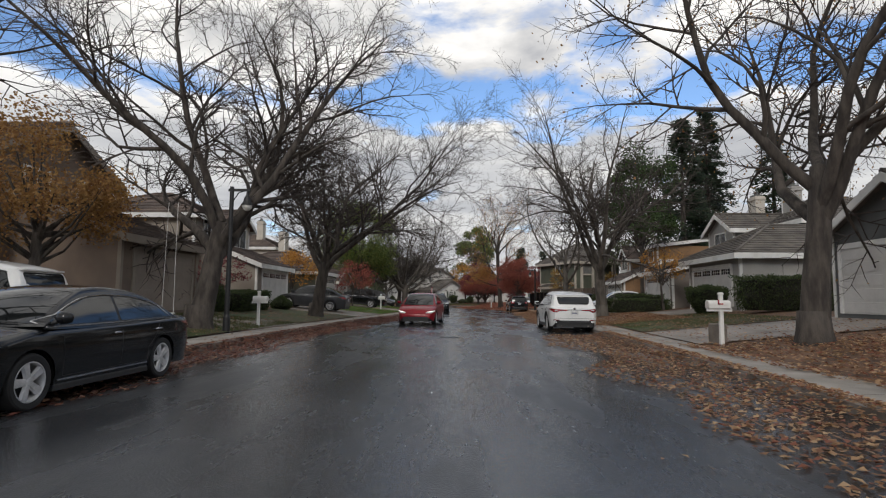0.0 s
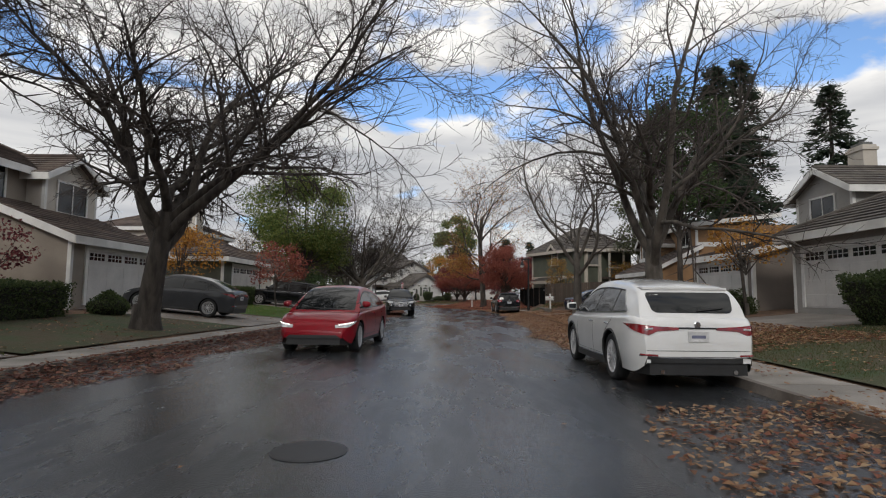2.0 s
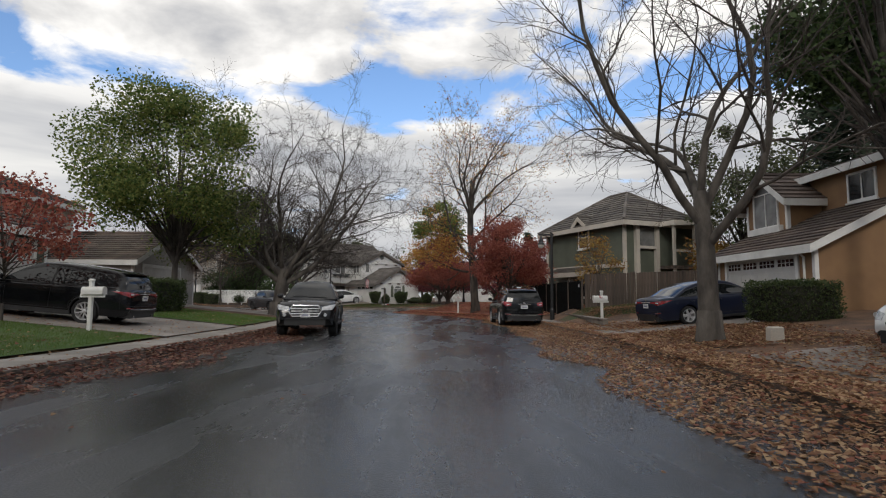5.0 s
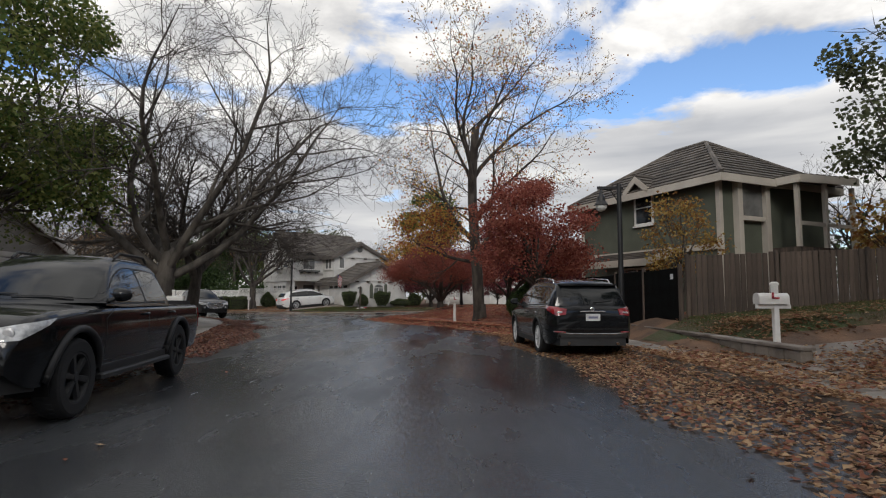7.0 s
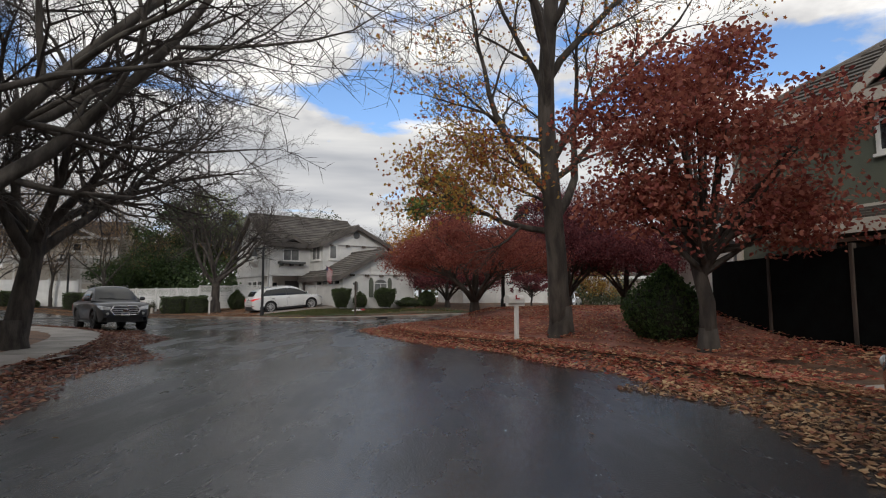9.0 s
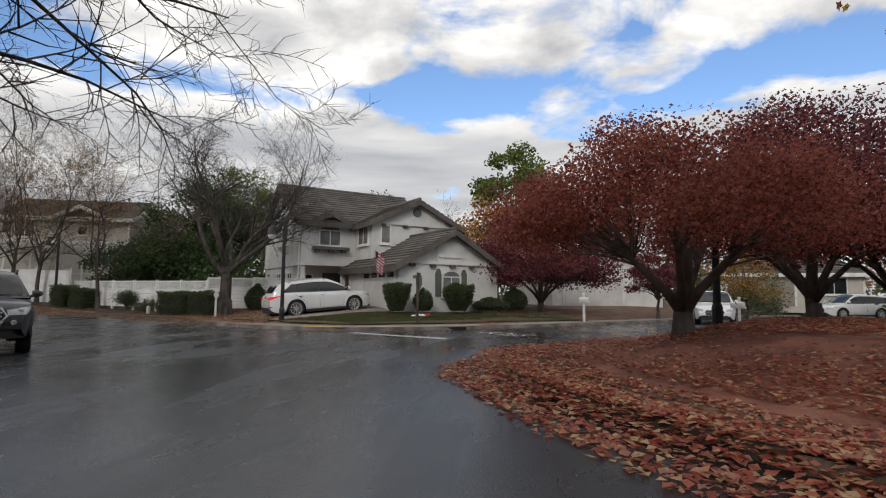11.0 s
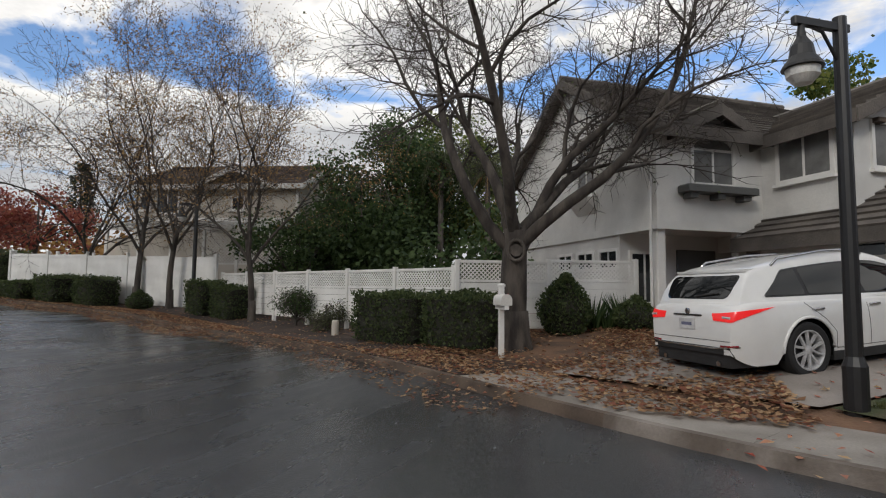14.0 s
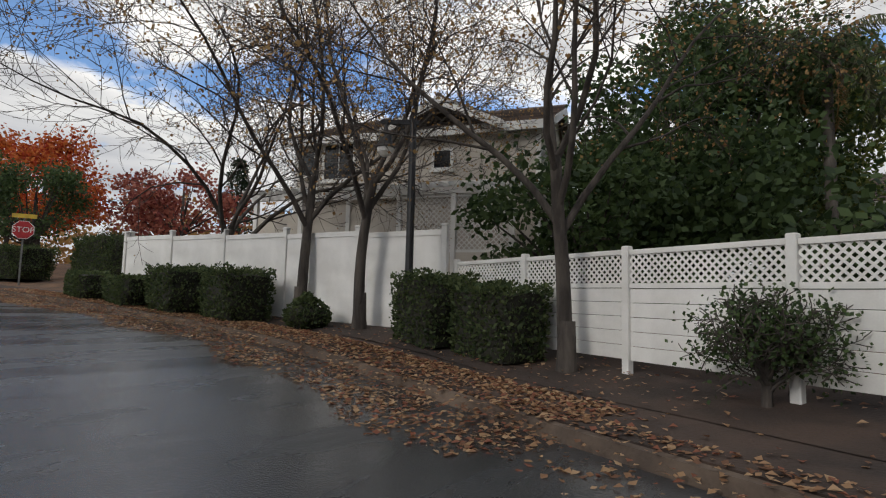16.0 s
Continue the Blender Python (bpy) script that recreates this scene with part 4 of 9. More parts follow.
def leafy(x, y, height, radius, leaf, label, count=5000, size=0.22, trunk=None, bark="bark", seed=7, squash=1.0, name="tree", clumps=26, trunk_r=0.18, low=-0.85, fork=0, dome=0.0):
    """A tree in leaf: a forked trunk with the crown in uneven clumps on the ends of its boughs."""
    random.seed(seed)
    z = land(x, y)
    trunk = trunk or height * 0.3
    ob = thing(name, label, "tree", Matrix.Translation((x, y, z)))
    g, spots = G(), []
    g.lathe([(trunk_r * 1.7, -0.25), (trunk_r * 1.3, 0.05), (trunk_r, 0.5)], 8)
    g.tube([(0, 0, -0.2), (rnd(-0.1, 0.1), rnd(-0.1, 0.1), trunk * 0.5), (rnd(-0.2, 0.2), rnd(-0.2, 0.2), trunk), (rnd(-0.3, 0.3), rnd(-0.3, 0.3), height * 0.8)], [trunk_r, trunk_r * 0.9, trunk_r * 0.75, trunk_r * 0.2], 8)
    mid, half = (trunk * 0.8 + height) / 2, (height - trunk * 0.8) / 2
    ends = []
    for k in range(fork):
        th = 2 * math.pi * k / fork + rnd(-0.4, 0.4)
        d = Vector((math.cos(th), math.sin(th), 0))
        g.tube([(0, 0, trunk * 0.35), d * radius * 0.10 + Vector((0, 0, trunk * 0.7)), d * radius * 0.28 + Vector((0, 0, trunk * 1.15)), d * radius * rnd(0.5, 0.7) + Vector((0, 0, trunk * rnd(1.4, 1.7)))], [trunk_r * 0.62, trunk_r * 0.46, trunk_r * 0.3, trunk_r * 0.1], 7)
        ends.append(d * radius * 0.28 + Vector((0, 0, trunk * 1.15)))
    for k in range(clumps):
        th, ph = rnd(0, 2 * math.pi), math.asin(rnd(low, 1))
        d = rnd(0.55, 0.98)
        c = Vector((math.cos(th) * math.cos(ph) * radius * d, math.sin(th) * math.cos(ph) * radius * d, mid + math.sin(ph) * half * d * squash))
        if dome:
            # a spreading crown with a level underside at the height of dome
            d = rnd(0.02, 1) ** 0.5
            skin = dome + (height - 0.3 - dome) * (1 - d ** 2.6)
            c = Vector((math.cos(th) * radius * 0.92 * d, math.sin(th) * radius * 0.92 * d, dome + 0.25 + (skin - dome) * rnd(0.0, 1) ** 0.6))
        s = Vector((0, 0, trunk * rnd(0.75, 1.25)))
        thick = trunk_r * 0.42
        if ends:
            s, thick = min(ends, key=lambda e: (e - c).length) + Vector((0, 0, rnd(-0.1, 0.2))), trunk_r * 0.13
        g.tube([s, s.lerp(c, 0.5) + Vector((0, 0, rnd(-0.3, 0.3))), c], [thick, thick * 0.52, 0.01], 5, False)
        spots.append((c, rnd(0.5, 1.1) * radius * (0.30 if dome else 0.36)))
    part("trunk", g, M[bark], ob, smooth=True)
    f = G()
    for k in range(count):
        c, r = random.choice(spots)
        q = Vector((random.gauss(0, 1), random.gauss(0, 1), random.gauss(0, 1))).normalized() * r * 1.25 * rnd(0.05, 1) ** 0.45
        p = c + Vector((q.x, q.y, q.z * (0.5 if dome else 0.72)))
        if p.z < trunk * 0.55:
            continue
        s = size * rnd(0.6, 1.3)
        a = Vector((rnd(-1, 1), rnd(-1, 1), rnd(-1, 0.5))).normalized()
        b = a.orthogonal().normalized()
        t = rnd(0, 6.3)
        b = b * math.cos(t) + a.cross(b) * math.sin(t)
        q = len(f.v)
        f.v += [tuple(p), tuple(p + a * s * 0.5 + b * s * 0.36), tuple(p + a * s), tuple(p + a * s * 0.5 - b * s * 0.36)]
        f.f.append((q, q + 1, q + 2, q + 3))
    part("foliage", f.mesh("foliage", M[leaf]), None, ob)
    return ob


def conifer(x, y, height, radius, label, seed=1, count=7000, leaf="l_conifer"):
    random.seed(seed)
    ob = thing("conifer", label, "tree", Matrix.Translation((x, y, land(x, y))))
    g, f = G(), G()
    g.tube([(0, 0, -0.2), (0, 0, height * 0.5), (0, 0, height)], [height * 0.022, height * 0.012, 0.02], 8)
    tiers = int(height * 1.6)
    for i in range(tiers):
        zq = height * (0.10 + 0.9 * i / tiers)
        r = radius * (1 - i / tiers) ** 0.8 * rnd(0.75, 1.1) + 0.15
        for k in range(7):
            a = rnd(0, 2 * math.pi)
            tip = Vector((math.cos(a) * r, math.sin(a) * r, zq - 0.18 * r + rnd(-0.2, 0.2)))
            root = Vector((0, 0, zq))
            g.tube([root, tip], [0.05, 0.01], 4, False)
            for _ in range(int(count / tiers / 7)):
                p = root.lerp(tip, rnd(0.15, 1) ** 0.7) + Vector((random.gauss(0, 0.22), random.gauss(0, 0.22), random.gauss(-0.1, 0.16)))
                s = rnd(0.25, 0.5)
                d = Vector((math.cos(a) + rnd(-0.7, 0.7), math.sin(a) + rnd(-0.7, 0.7), rnd(-0.7, 0.2))).normalized()
                b = d.orthogonal().normalized() * s * 0.3
                q = len(f.v)
                f.v += [tuple(p), tuple(p + d * s * 0.5 + b), tuple(p + d * s), tuple(p + d * s * 0.5 - b)]
                f.f.append((q, q + 1, q + 2, q + 3))
    part("trunk", g, M["bark"], ob)
    part("foliage", f.mesh("foliage", M[leaf]), None, ob)
    return ob


def palm(x, y, height, label, seed=1, fronds=26, long=2.6):
    """A feather palm: a ringed bare trunk and arching fronds of narrow hanging leaflets."""
    random.seed(seed)
    ob = thing("palm_tree", label, "palm tree", Matrix.Translation((x, y, land(x, y))))
    n = int(height / 0.16)
    part("trunk", G().lathe([(0.17 - 0.05 * i / n + (0.012 if i % 2 else 0), -0.2 + (height + 0.2) * i / n) for i in range(n + 1)], 9), M["bark_pale"], ob, smooth=True)
    leaf, dead = G(), G()
    for k in range(fronds):
        th, el = 2.4 * k, radians(78 - 115 * k / fronds)
        out = Vector((math.cos(th), math.sin(th), 0))
        across = Vector((-math.sin(th), math.cos(th), 0))
        q, g = Vector((0, 0, height)), leaf if k < fronds * 0.86 else dead
        pts, size = [q.copy()], long * rnd(0.8, 1.1)
        for i in range(9):
            e = el - i * radians(13)
            q = q + (out * math.cos(e) + Vector((0, 0, math.sin(e)))) * size / 9
            pts.append(q.copy())
        g.tube(pts, [0.022 - 0.0019 * i for i in range(10)], 4, False)
        for i in range(1, 9):
            for s in (-1, 1):
                for j in range(4):
                    p = pts[i].lerp(pts[i + 1], (j + rnd(0, 0.6)) / 4)
                    d = (across * s * rnd(0.4, 0.8) + out * 0.25 + Vector((0, 0, -rnd(0.5, 1.1)))).normalized() * rnd(0.3, 0.55) * (1.1 - 0.06 * i)
                    w = out * 0.018
                    m = len(g.v)
                    g.v += [tuple(p - w), tuple(p + d * 0.5 - w), tuple(p + d), tuple(p + d * 0.5 + w), tuple(p + w)]
                    g.f.append((m, m + 1, m + 2, m + 3, m + 4))
    part("crown", leaf.mesh("crown", M["l_olive"]), None, ob)
    part("dry_fronds", dead.mesh("dry_fronds", M["l_tan"]), None, ob, "dry brown hanging fronds")
    return ob


# ---- houses ----
def clip(poly, n, d):
    """The part of a convex polygon where n.p >= d."""
    out = []
    for i, p in enumerate(poly):
        q = poly[(i + 1) % len(poly)]
        a, b = n.dot(p) - d, n.dot(q) - d
        if a >= 0:
            out.append(p)
        if (a >= 0) != (b >= 0):
            out.append(p.lerp(q, a / (a - b)))
    return out


def tiled(poly, course=0.36, rise_=0.05, thick=0.12):
    """A roof slope in overlapping courses; poly's first edge is the eave."""
    p = [Vector(q) for q in poly]
    nrm = (p[1] - p[0]).cross(p[2] - p[1]).normalized()
    if nrm.z < 0:
        nrm = -nrm
    e = (p[1] - p[0]).normalized()
    up = nrm.cross(e)
    if up.z < 0:
        up = -up
    d0, d1 = up.dot(p[0]), max(up.dot(q) for q in p)
    n, out = max(1, round((d1 - d0) / course)), []
    slab_g = G().extrude([q - nrm * thick for q in p], nrm * (thick - 0.004))
    for i in range(n):
        lo, hi = d0 + (d1 - d0) * i / n, d0 + (d1 - d0) * (i + 1) / n
        c = clip(clip(p, up, lo - (0.03 if i else 0)), -up, -hi)
        if len(c) < 3:
            continue
        g = G()
        lift = [nrm * (rise_ * (hi - up.dot(q)) / (hi - lo) + 0.004) for q in c]
        m = len(c)
        g.v = [tuple(q + w) for q, w in zip(c, lift)] + [tuple(q) for q in c]
        g.f = [tuple(range(m)), tuple(range(2 * m - 1, m - 1, -1))]
        g.f += [(j, (j + 1) % m, m + (j + 1) % m, m + j) for j in range(m)]
        out.append(g)
    return slab_g, out


def slope(house, poly):
    """One roof slope: its deck and its tile courses."""
    deck, courses = tiled(poly)
    ob = part("roof", deck, M[house.roof], house.ob)
    for g in courses:
        part("tile_course", g, M[house.roof], ob)
    return ob


class House:
    """A house in its own axes: x across the front, y to the back, z up; front at y = 0."""

    def __init__(self, label, m, wall, roof="roof_brown", trim="white"):
        self.ob = thing("house", label, "house", m)
        self.wall, self.roof, self.trim, self.fascia = wall, roof, trim, None

    def body(self, x0, y0, x1, y1, z0, z1, wall=None, siding=True, gable=None, pitch=0.45):
        """A block of walls with siding boards; gable: 'x' or 'y', the way its ridge runs."""
        g = G()
        if gable == "y":
            zr = z1 + (x1 - x0) / 2 * pitch
            prof = [(x0, y0, z0), (x1, y0, z0), (x1, y0, z1), ((x0 + x1) / 2, y0, zr), (x0, y0, z1)]
            g.extrude(prof, (0, y1 - y0, 0))
        elif gable == "x":
            zr = z1 + (y1 - y0) / 2 * pitch
            prof = [(x0, y0, z0), (x0, y1, z0), (x0, y1, z1), (x0, (y0 + y1) / 2, zr), (x0, y0, z1)]
            g.extrude(prof, (x1 - x0, 0, 0))
        elif gable == "shed":
            zr = z1 + (y1 - y0) * pitch
            g.extrude([(x0, y0, z0), (x0, y1, z0), (x0, y1, zr), (x0, y0, z1)], (x1 - x0, 0, 0))
        else:
            g.box(x0, y0, z0, x1, y1, z1)
        w = part("wall", g, M[wall or self.wall], self.ob)
        for x in (x0, x1):
            k = 1 if x == x0 else -1
            part("corner_board", G().extrude([(x - k * 0.025, y0 - 0.025, z0), (x + k * 0.12, y0 - 0.025, z0), (x + k * 0.12, y0 + 0.01, z0), (x + k * 0.01, y0 + 0.01, z0), (x + k * 0.01, y0 + 0.12, z0), (x - k * 0.025, y0 + 0.12, z0)], (0, 0, z1 - z0 - 0.02)), M[self.trim], self.ob)
        return w

    def gable_roof(self, x0, y0, x1, y1, z, axis="y", pitch=0.45, over=0.4):
        X0, Y0, X1, Y1 = x0 - over, y0 - over, x1 + over, y1 + over
        if axis == "y":
            xm, half = (X0 + X1) / 2, (X1 - X0) / 2
            ze, zr = z - over * pitch + 0.1, z - over * pitch + 0.1 + half * pitch
            a = [(X0, Y1, ze), (X0, Y0, ze), (xm, Y0, zr), (xm, Y1, zr)]
            b = [(X1, Y0, ze), (X1, Y1, ze), (xm, Y1, zr), (xm, Y0, zr)]
            rakes = [((X0, Y0, ze), (xm, Y0, zr)), ((X1, Y0, ze), (xm, Y0, zr))]
            eaves = [((X0, Y0, ze), (X0, Y1, ze)), ((X1, Y0, ze), (X1, Y1, ze))]
            ridge = ((xm, Y0, zr), (xm, Y1, zr))
        else:
            ym, half = (Y0 + Y1) / 2, (Y1 - Y0) / 2
            ze, zr = z - over * pitch + 0.1, z - over * pitch + 0.1 + half * pitch
            a = [(X0, Y0, ze), (X1, Y0, ze), (X1, ym, zr), (X0, ym, zr)]
            b = [(X1, Y1, ze), (X0, Y1, ze), (X0, ym, zr), (X1, ym, zr)]
            rakes = [((X0, Y0, ze), (X0, ym, zr)), ((X0, Y1, ze), (X0, ym, zr)), ((X1, Y0, ze), (X1, ym, zr)), ((X1, Y1, ze), (X1, ym, zr))]
            eaves = [((X0, Y0, ze), (X1, Y0, ze))]
            ridge = ((X0, ym, zr), (X1, ym, zr))
        for s in (a, b):
            slope(self, s)
        self.boards(rakes + eaves)
        part("ridge_cap", G().tube([Vector(ridge[0]) + Vector((0, 0, 0.03)), Vector(ridge[1]) + Vector((0, 0, 0.03))], 0.11, 6), M[self.roof], self.ob)

    def boards(self, runs, drop=0.2):
        for p, q in runs:
            p, q = Vector(p), Vector(q)
            w = (q - p).normalized()
            s = w.cross(Vector((0, 0, 1))).normalized() * 0.03
            u = Vector((0, 0, 1))
            part("fascia", G().extrude([p - s - u * (drop + 0.1), q - s - u * (drop + 0.1), q - s, p - s], s * 2), M[self.fascia or self.trim], self.ob)

    def hip_roof(self, x0, y0, x1, y1, z, pitch=0.45, over=0.45, ends=(True, True)):
        """Ridge along the longer side; ends: whether each end is hipped."""
        X0, Y0, X1, Y1 = x0 - over, y0 - over, x1 + over, y1 + over
        ze = z - over * pitch + 0.1
        if Y1 - Y0 >= X1 - X0:
            h = (X1 - X0) / 2
            xm, zr = (X0 + X1) / 2, ze + h * pitch
            a, b = (xm, Y0 + (h if ends[0] else 0), zr), (xm, Y1 - (h if ends[1] else 0), zr)
            polys = [[(X0, Y1, ze), (X0, Y0, ze), a, b], [(X1, Y0, ze), (X1, Y1, ze), b, a]]
            if ends[0]:
                polys.append([(X0, Y0, ze), (X1, Y0, ze), a])
            if ends[1]:
                polys.append([(X1, Y1, ze), (X0, Y1, ze), b])
            hips = [((X0, Y0, ze), a), ((X1, Y0, ze), a), ((X0, Y1, ze), b), ((X1, Y1, ze), b)]
        else:
            h = (Y1 - Y0) / 2
            ym, zr = (Y0 + Y1) / 2, ze + h * pitch
            a, b = (X0 + (h if ends[0] else 0), ym, zr), (X1 - (h if ends[1] else 0), ym, zr)
            polys = [[(X0, Y0, ze), (X1, Y0, ze), b, a], [(X1, Y1, ze), (X0, Y1, ze), a, b]]
            if ends[0]:
                polys.append([(X0, Y1, ze), (X0, Y0, ze), a])
            if ends[1]:
                polys.append([(X1, Y0, ze), (X1, Y1, ze), b])
            hips = [((X0, Y0, ze), a), ((X0, Y1, ze), a), ((X1, Y0, ze), b), ((X1, Y1, ze), b)]
        for p in polys:
            slope(self, p)
        c = G()
        for p, q in [*hips, (a, b)]:
            if (Vector(p) - Vector(q)).length > 0.1:
                c.tube([Vector(p) + Vector((0, 0, 0.03)), Vector(q) + Vector((0, 0, 0.03))], 0.1, 6)
        part("ridge_cap", c, M[self.roof], self.ob)
        self.boards([((X0, Y0, ze), (X1, Y0, ze)), ((X0, Y0, ze), (X0, Y1, ze)), ((X1, Y0, ze), (X1, Y1, ze)), ((X0, Y1, ze), (X1, Y1, ze))])

    def shed_roof(self, x0, y0, x1, y1, z, pitch, over=0.4):
        """Falls to the front only."""
        X0, Y0, X1 = x0 - over, y0 - over, x1 + over
        ze, zt = z - over * pitch + 0.1, z + 0.1 + (y1 - y0) * pitch
        slope(self, [(X0, Y0, ze), (X1, Y0, ze), (X1, y1, zt), (X0, y1, zt)])
        self.boards([((X0, Y0, ze), (X1, Y0, ze)), ((X0, Y0, ze), (X0, y1, zt)), ((X1, Y0, ze), (X1, y1, zt))])

    def at_wall(self, face, u, w, z):
        """A frame on a wall: face 'front' y=w, 'left' x=w, 'right' x=w; u runs along it, outward is -y locally."""
        if face == "front":
            return Matrix.Translation((u, w, z))
        if face == "left":
            return Matrix.Translation((w, u, z)) @ Matrix.Rotation(radians(-90), 4, "Z")
        return Matrix.Translation((w, u, z)) @ Matrix.Rotation(radians(90), 4, "Z")

    def window(self, face, u, w, z, wide, high, glass="window", arch=False, bars=(2, 1), frame_mat="white", sill=True):
        m = self.at_wall(face, u, w, z)
        fr, pane = G(), G()
        a, b, t = -wide / 2, wide / 2, 0.09
        fr.box(a - t, -0.06, -t, a, 0.05, high + t).box(b, -0.06, -t, b + t, 0.05, high + t)
        fr.box(a, -0.06, -t, b, 0.05, 0.0)
        if not arch:
            fr.box(a, -0.06, high, b, 0.05, high + t)
        for i in range(1, bars[0]):
            x = a + wide * i / bars[0]
            fr.box(x - 0.025, -0.045, 0, x + 0.025, 0.0, high)
        for i in range(1, bars[1]):
            q = high * i / bars[1]
            fr.box(a, -0.043, q - 0.025, b, 0.0, q + 0.025)
        pane.box(a, -0.02, 0, b, 0.03, high)
        if arch:
            n, r = 10, wide / 2
            arc = [(r * math.cos(math.pi * i / n), high + 0.55 * r * math.sin(math.pi * i / n)) for i in range(n + 1)]
            pane.extrude([(x, -0.019, z1) for x, z1 in arc], (0, 0.045, 0))
            for (xa, za), (xb, zb) in zip(arc, arc[1:]):
                k = 1 + t / r
                fr.extrude([(xa, -0.06, za), (xb, -0.06, zb), (xb * k, -0.06, high + (zb - high) * k + 0.02), (xa * k, -0.06, high + (za - high) * k + 0.02)], (0, 0.11, 0))
            fr.box(a, -0.05, high - 0.03, b, 0.0, high + 0.03)
        ob = part("window", fr, M[frame_mat], self.ob, m=m)
        part("pane", pane, M[glass], ob)
        if sill:
            part("sill", G().box(a - 0.14, -0.12, -0.16, b + 0.14, 0.02, -0.09), M[frame_mat], ob)
        return ob

    def garage(self, u, w, z, wide=4.8, high=2.13, colour="garage", lights=True, rows=4, cols=4, face="front", plain=False):
        m = self.at_wall(face, u, w, z)
        fr = G()
        a, b = -wide / 2, wide / 2
        fr.box(a - 0.16, -0.06, 0, a, 0.06, high + 0.18).box(b, -0.06, 0, b + 0.16, 0.06, high + 0.18).box(a, -0.06, high, b, 0.06, high + 0.18)
        ob = part("garage_door", fr, M[self.trim], self.ob, m=m)
        leaf, panes = G(), G()
        leaf.box(a, -0.02, 0, b, 0.05, high)
        ch, cw = high / rows, wide / cols
        for r in range(rows):
            for c in range(cols):
                x0, z0 = a + c * cw + 0.07, r * ch + 0.05
                if lights and r == rows - 1:
                    panes.box(x0 + 0.05, -0.028, z0 + 0.10, x0 + cw - 0.19, 0.0, z0 + ch - 0.16)
                    for i in range(1, 1 if plain else 4):
                        xx = x0 + 0.05 + (cw - 0.24) * i / 4
                        leaf.box(xx - 0.018, -0.036, z0 + 0.10, xx + 0.018, 0.0, z0 + ch - 0.16)
                    zz = z0 + ch / 2 - 0.03
                    if plain:
                        continue
                    leaf.box(x0 + 0.05, -0.035, zz - 0.012, x0 + cw - 0.19, 0.0, zz + 0.012)
                else:
                    leaf.bevel_box(x0, -0.034, z0, x0 + cw - 0.14, -0.015, z0 + ch - 0.10, 0.012)
        part("leaf", leaf, M[colour], ob)
        if lights:
            part("pane", panes, M["window"], ob)
        return ob

    def chimney(self, x, y, z0, z1, wide=0.9, deep=0.7, colour=None, panels=False):
        g = G()
        g.box(x - wide / 2, y - deep / 2, z0, x + wide / 2, y + deep / 2, z1)
        g.box(x - wide / 2 - 0.07, y - deep / 2 - 0.07, z1 - 0.28, x + wide / 2 + 0.07, y + deep / 2 + 0.07, z1 - 0.12)
        ch = part("chimney", g, M[colour or self.wall], self.ob)
        part("cap", G().box(x - wide / 2 + 0.12, y - deep / 2 + 0.1, z1, x + wide / 2 - 0.12, y + deep / 2 - 0.1, z1 + 0.16).lathe([(0.14, z1 + 0.16), (0.14, z1 + 0.3), (0.2, z1 + 0.32), (0.2, z1 + 0.36)], 10, Matrix.Translation((x, y, 0))), M["sign_back"], ch)
        if panels:
            for s in (-1, 1):
                t = G()
                t.box(x + s * wide / 2 - 0.06, y - deep / 2 - 0.02, z0, x + s * wide / 2 + 0.06, y - deep / 2 + 0.04, z1 - 0.3)
                t.box(x + s * wide / 2 - 0.02, y - deep / 2 - 0.03, z0, x + s * wide / 2 + 0.03, y - deep / 2 + 0.1, z1 - 0.3)
                part("corner_board", t, M[self.trim], ch)
        return ch


# ---- cars ----
def curve_through(table):
    """A smooth line through (y, value) pairs that never overshoots them."""
    xs, ys = np.array([a for a, _ in table], float), np.array([b for _, b in table], float)
    d = np.diff(ys) / np.diff(xs)
    m = np.r_[d[0], [0.0 if a * b <= 0 else 2 * a * b / (a + b) for a, b in zip(d, d[1:])], d[-1]]

    def at(x):
        x = min(max(x, xs[0]), xs[-1])
        i = min(max(int(np.searchsorted(xs, x)) - 1, 0), len(xs) - 2)
        h = xs[i + 1] - xs[i]
        t = (x - xs[i]) / h
        return float((2 * t ** 3 - 3 * t ** 2 + 1) * ys[i] + (t ** 3 - 2 * t ** 2 + t) * h * m[i] + (3 * t ** 2 - 2 * t ** 3) * ys[i + 1] + (t ** 3 - t ** 2) * h * m[i + 1])

    return at


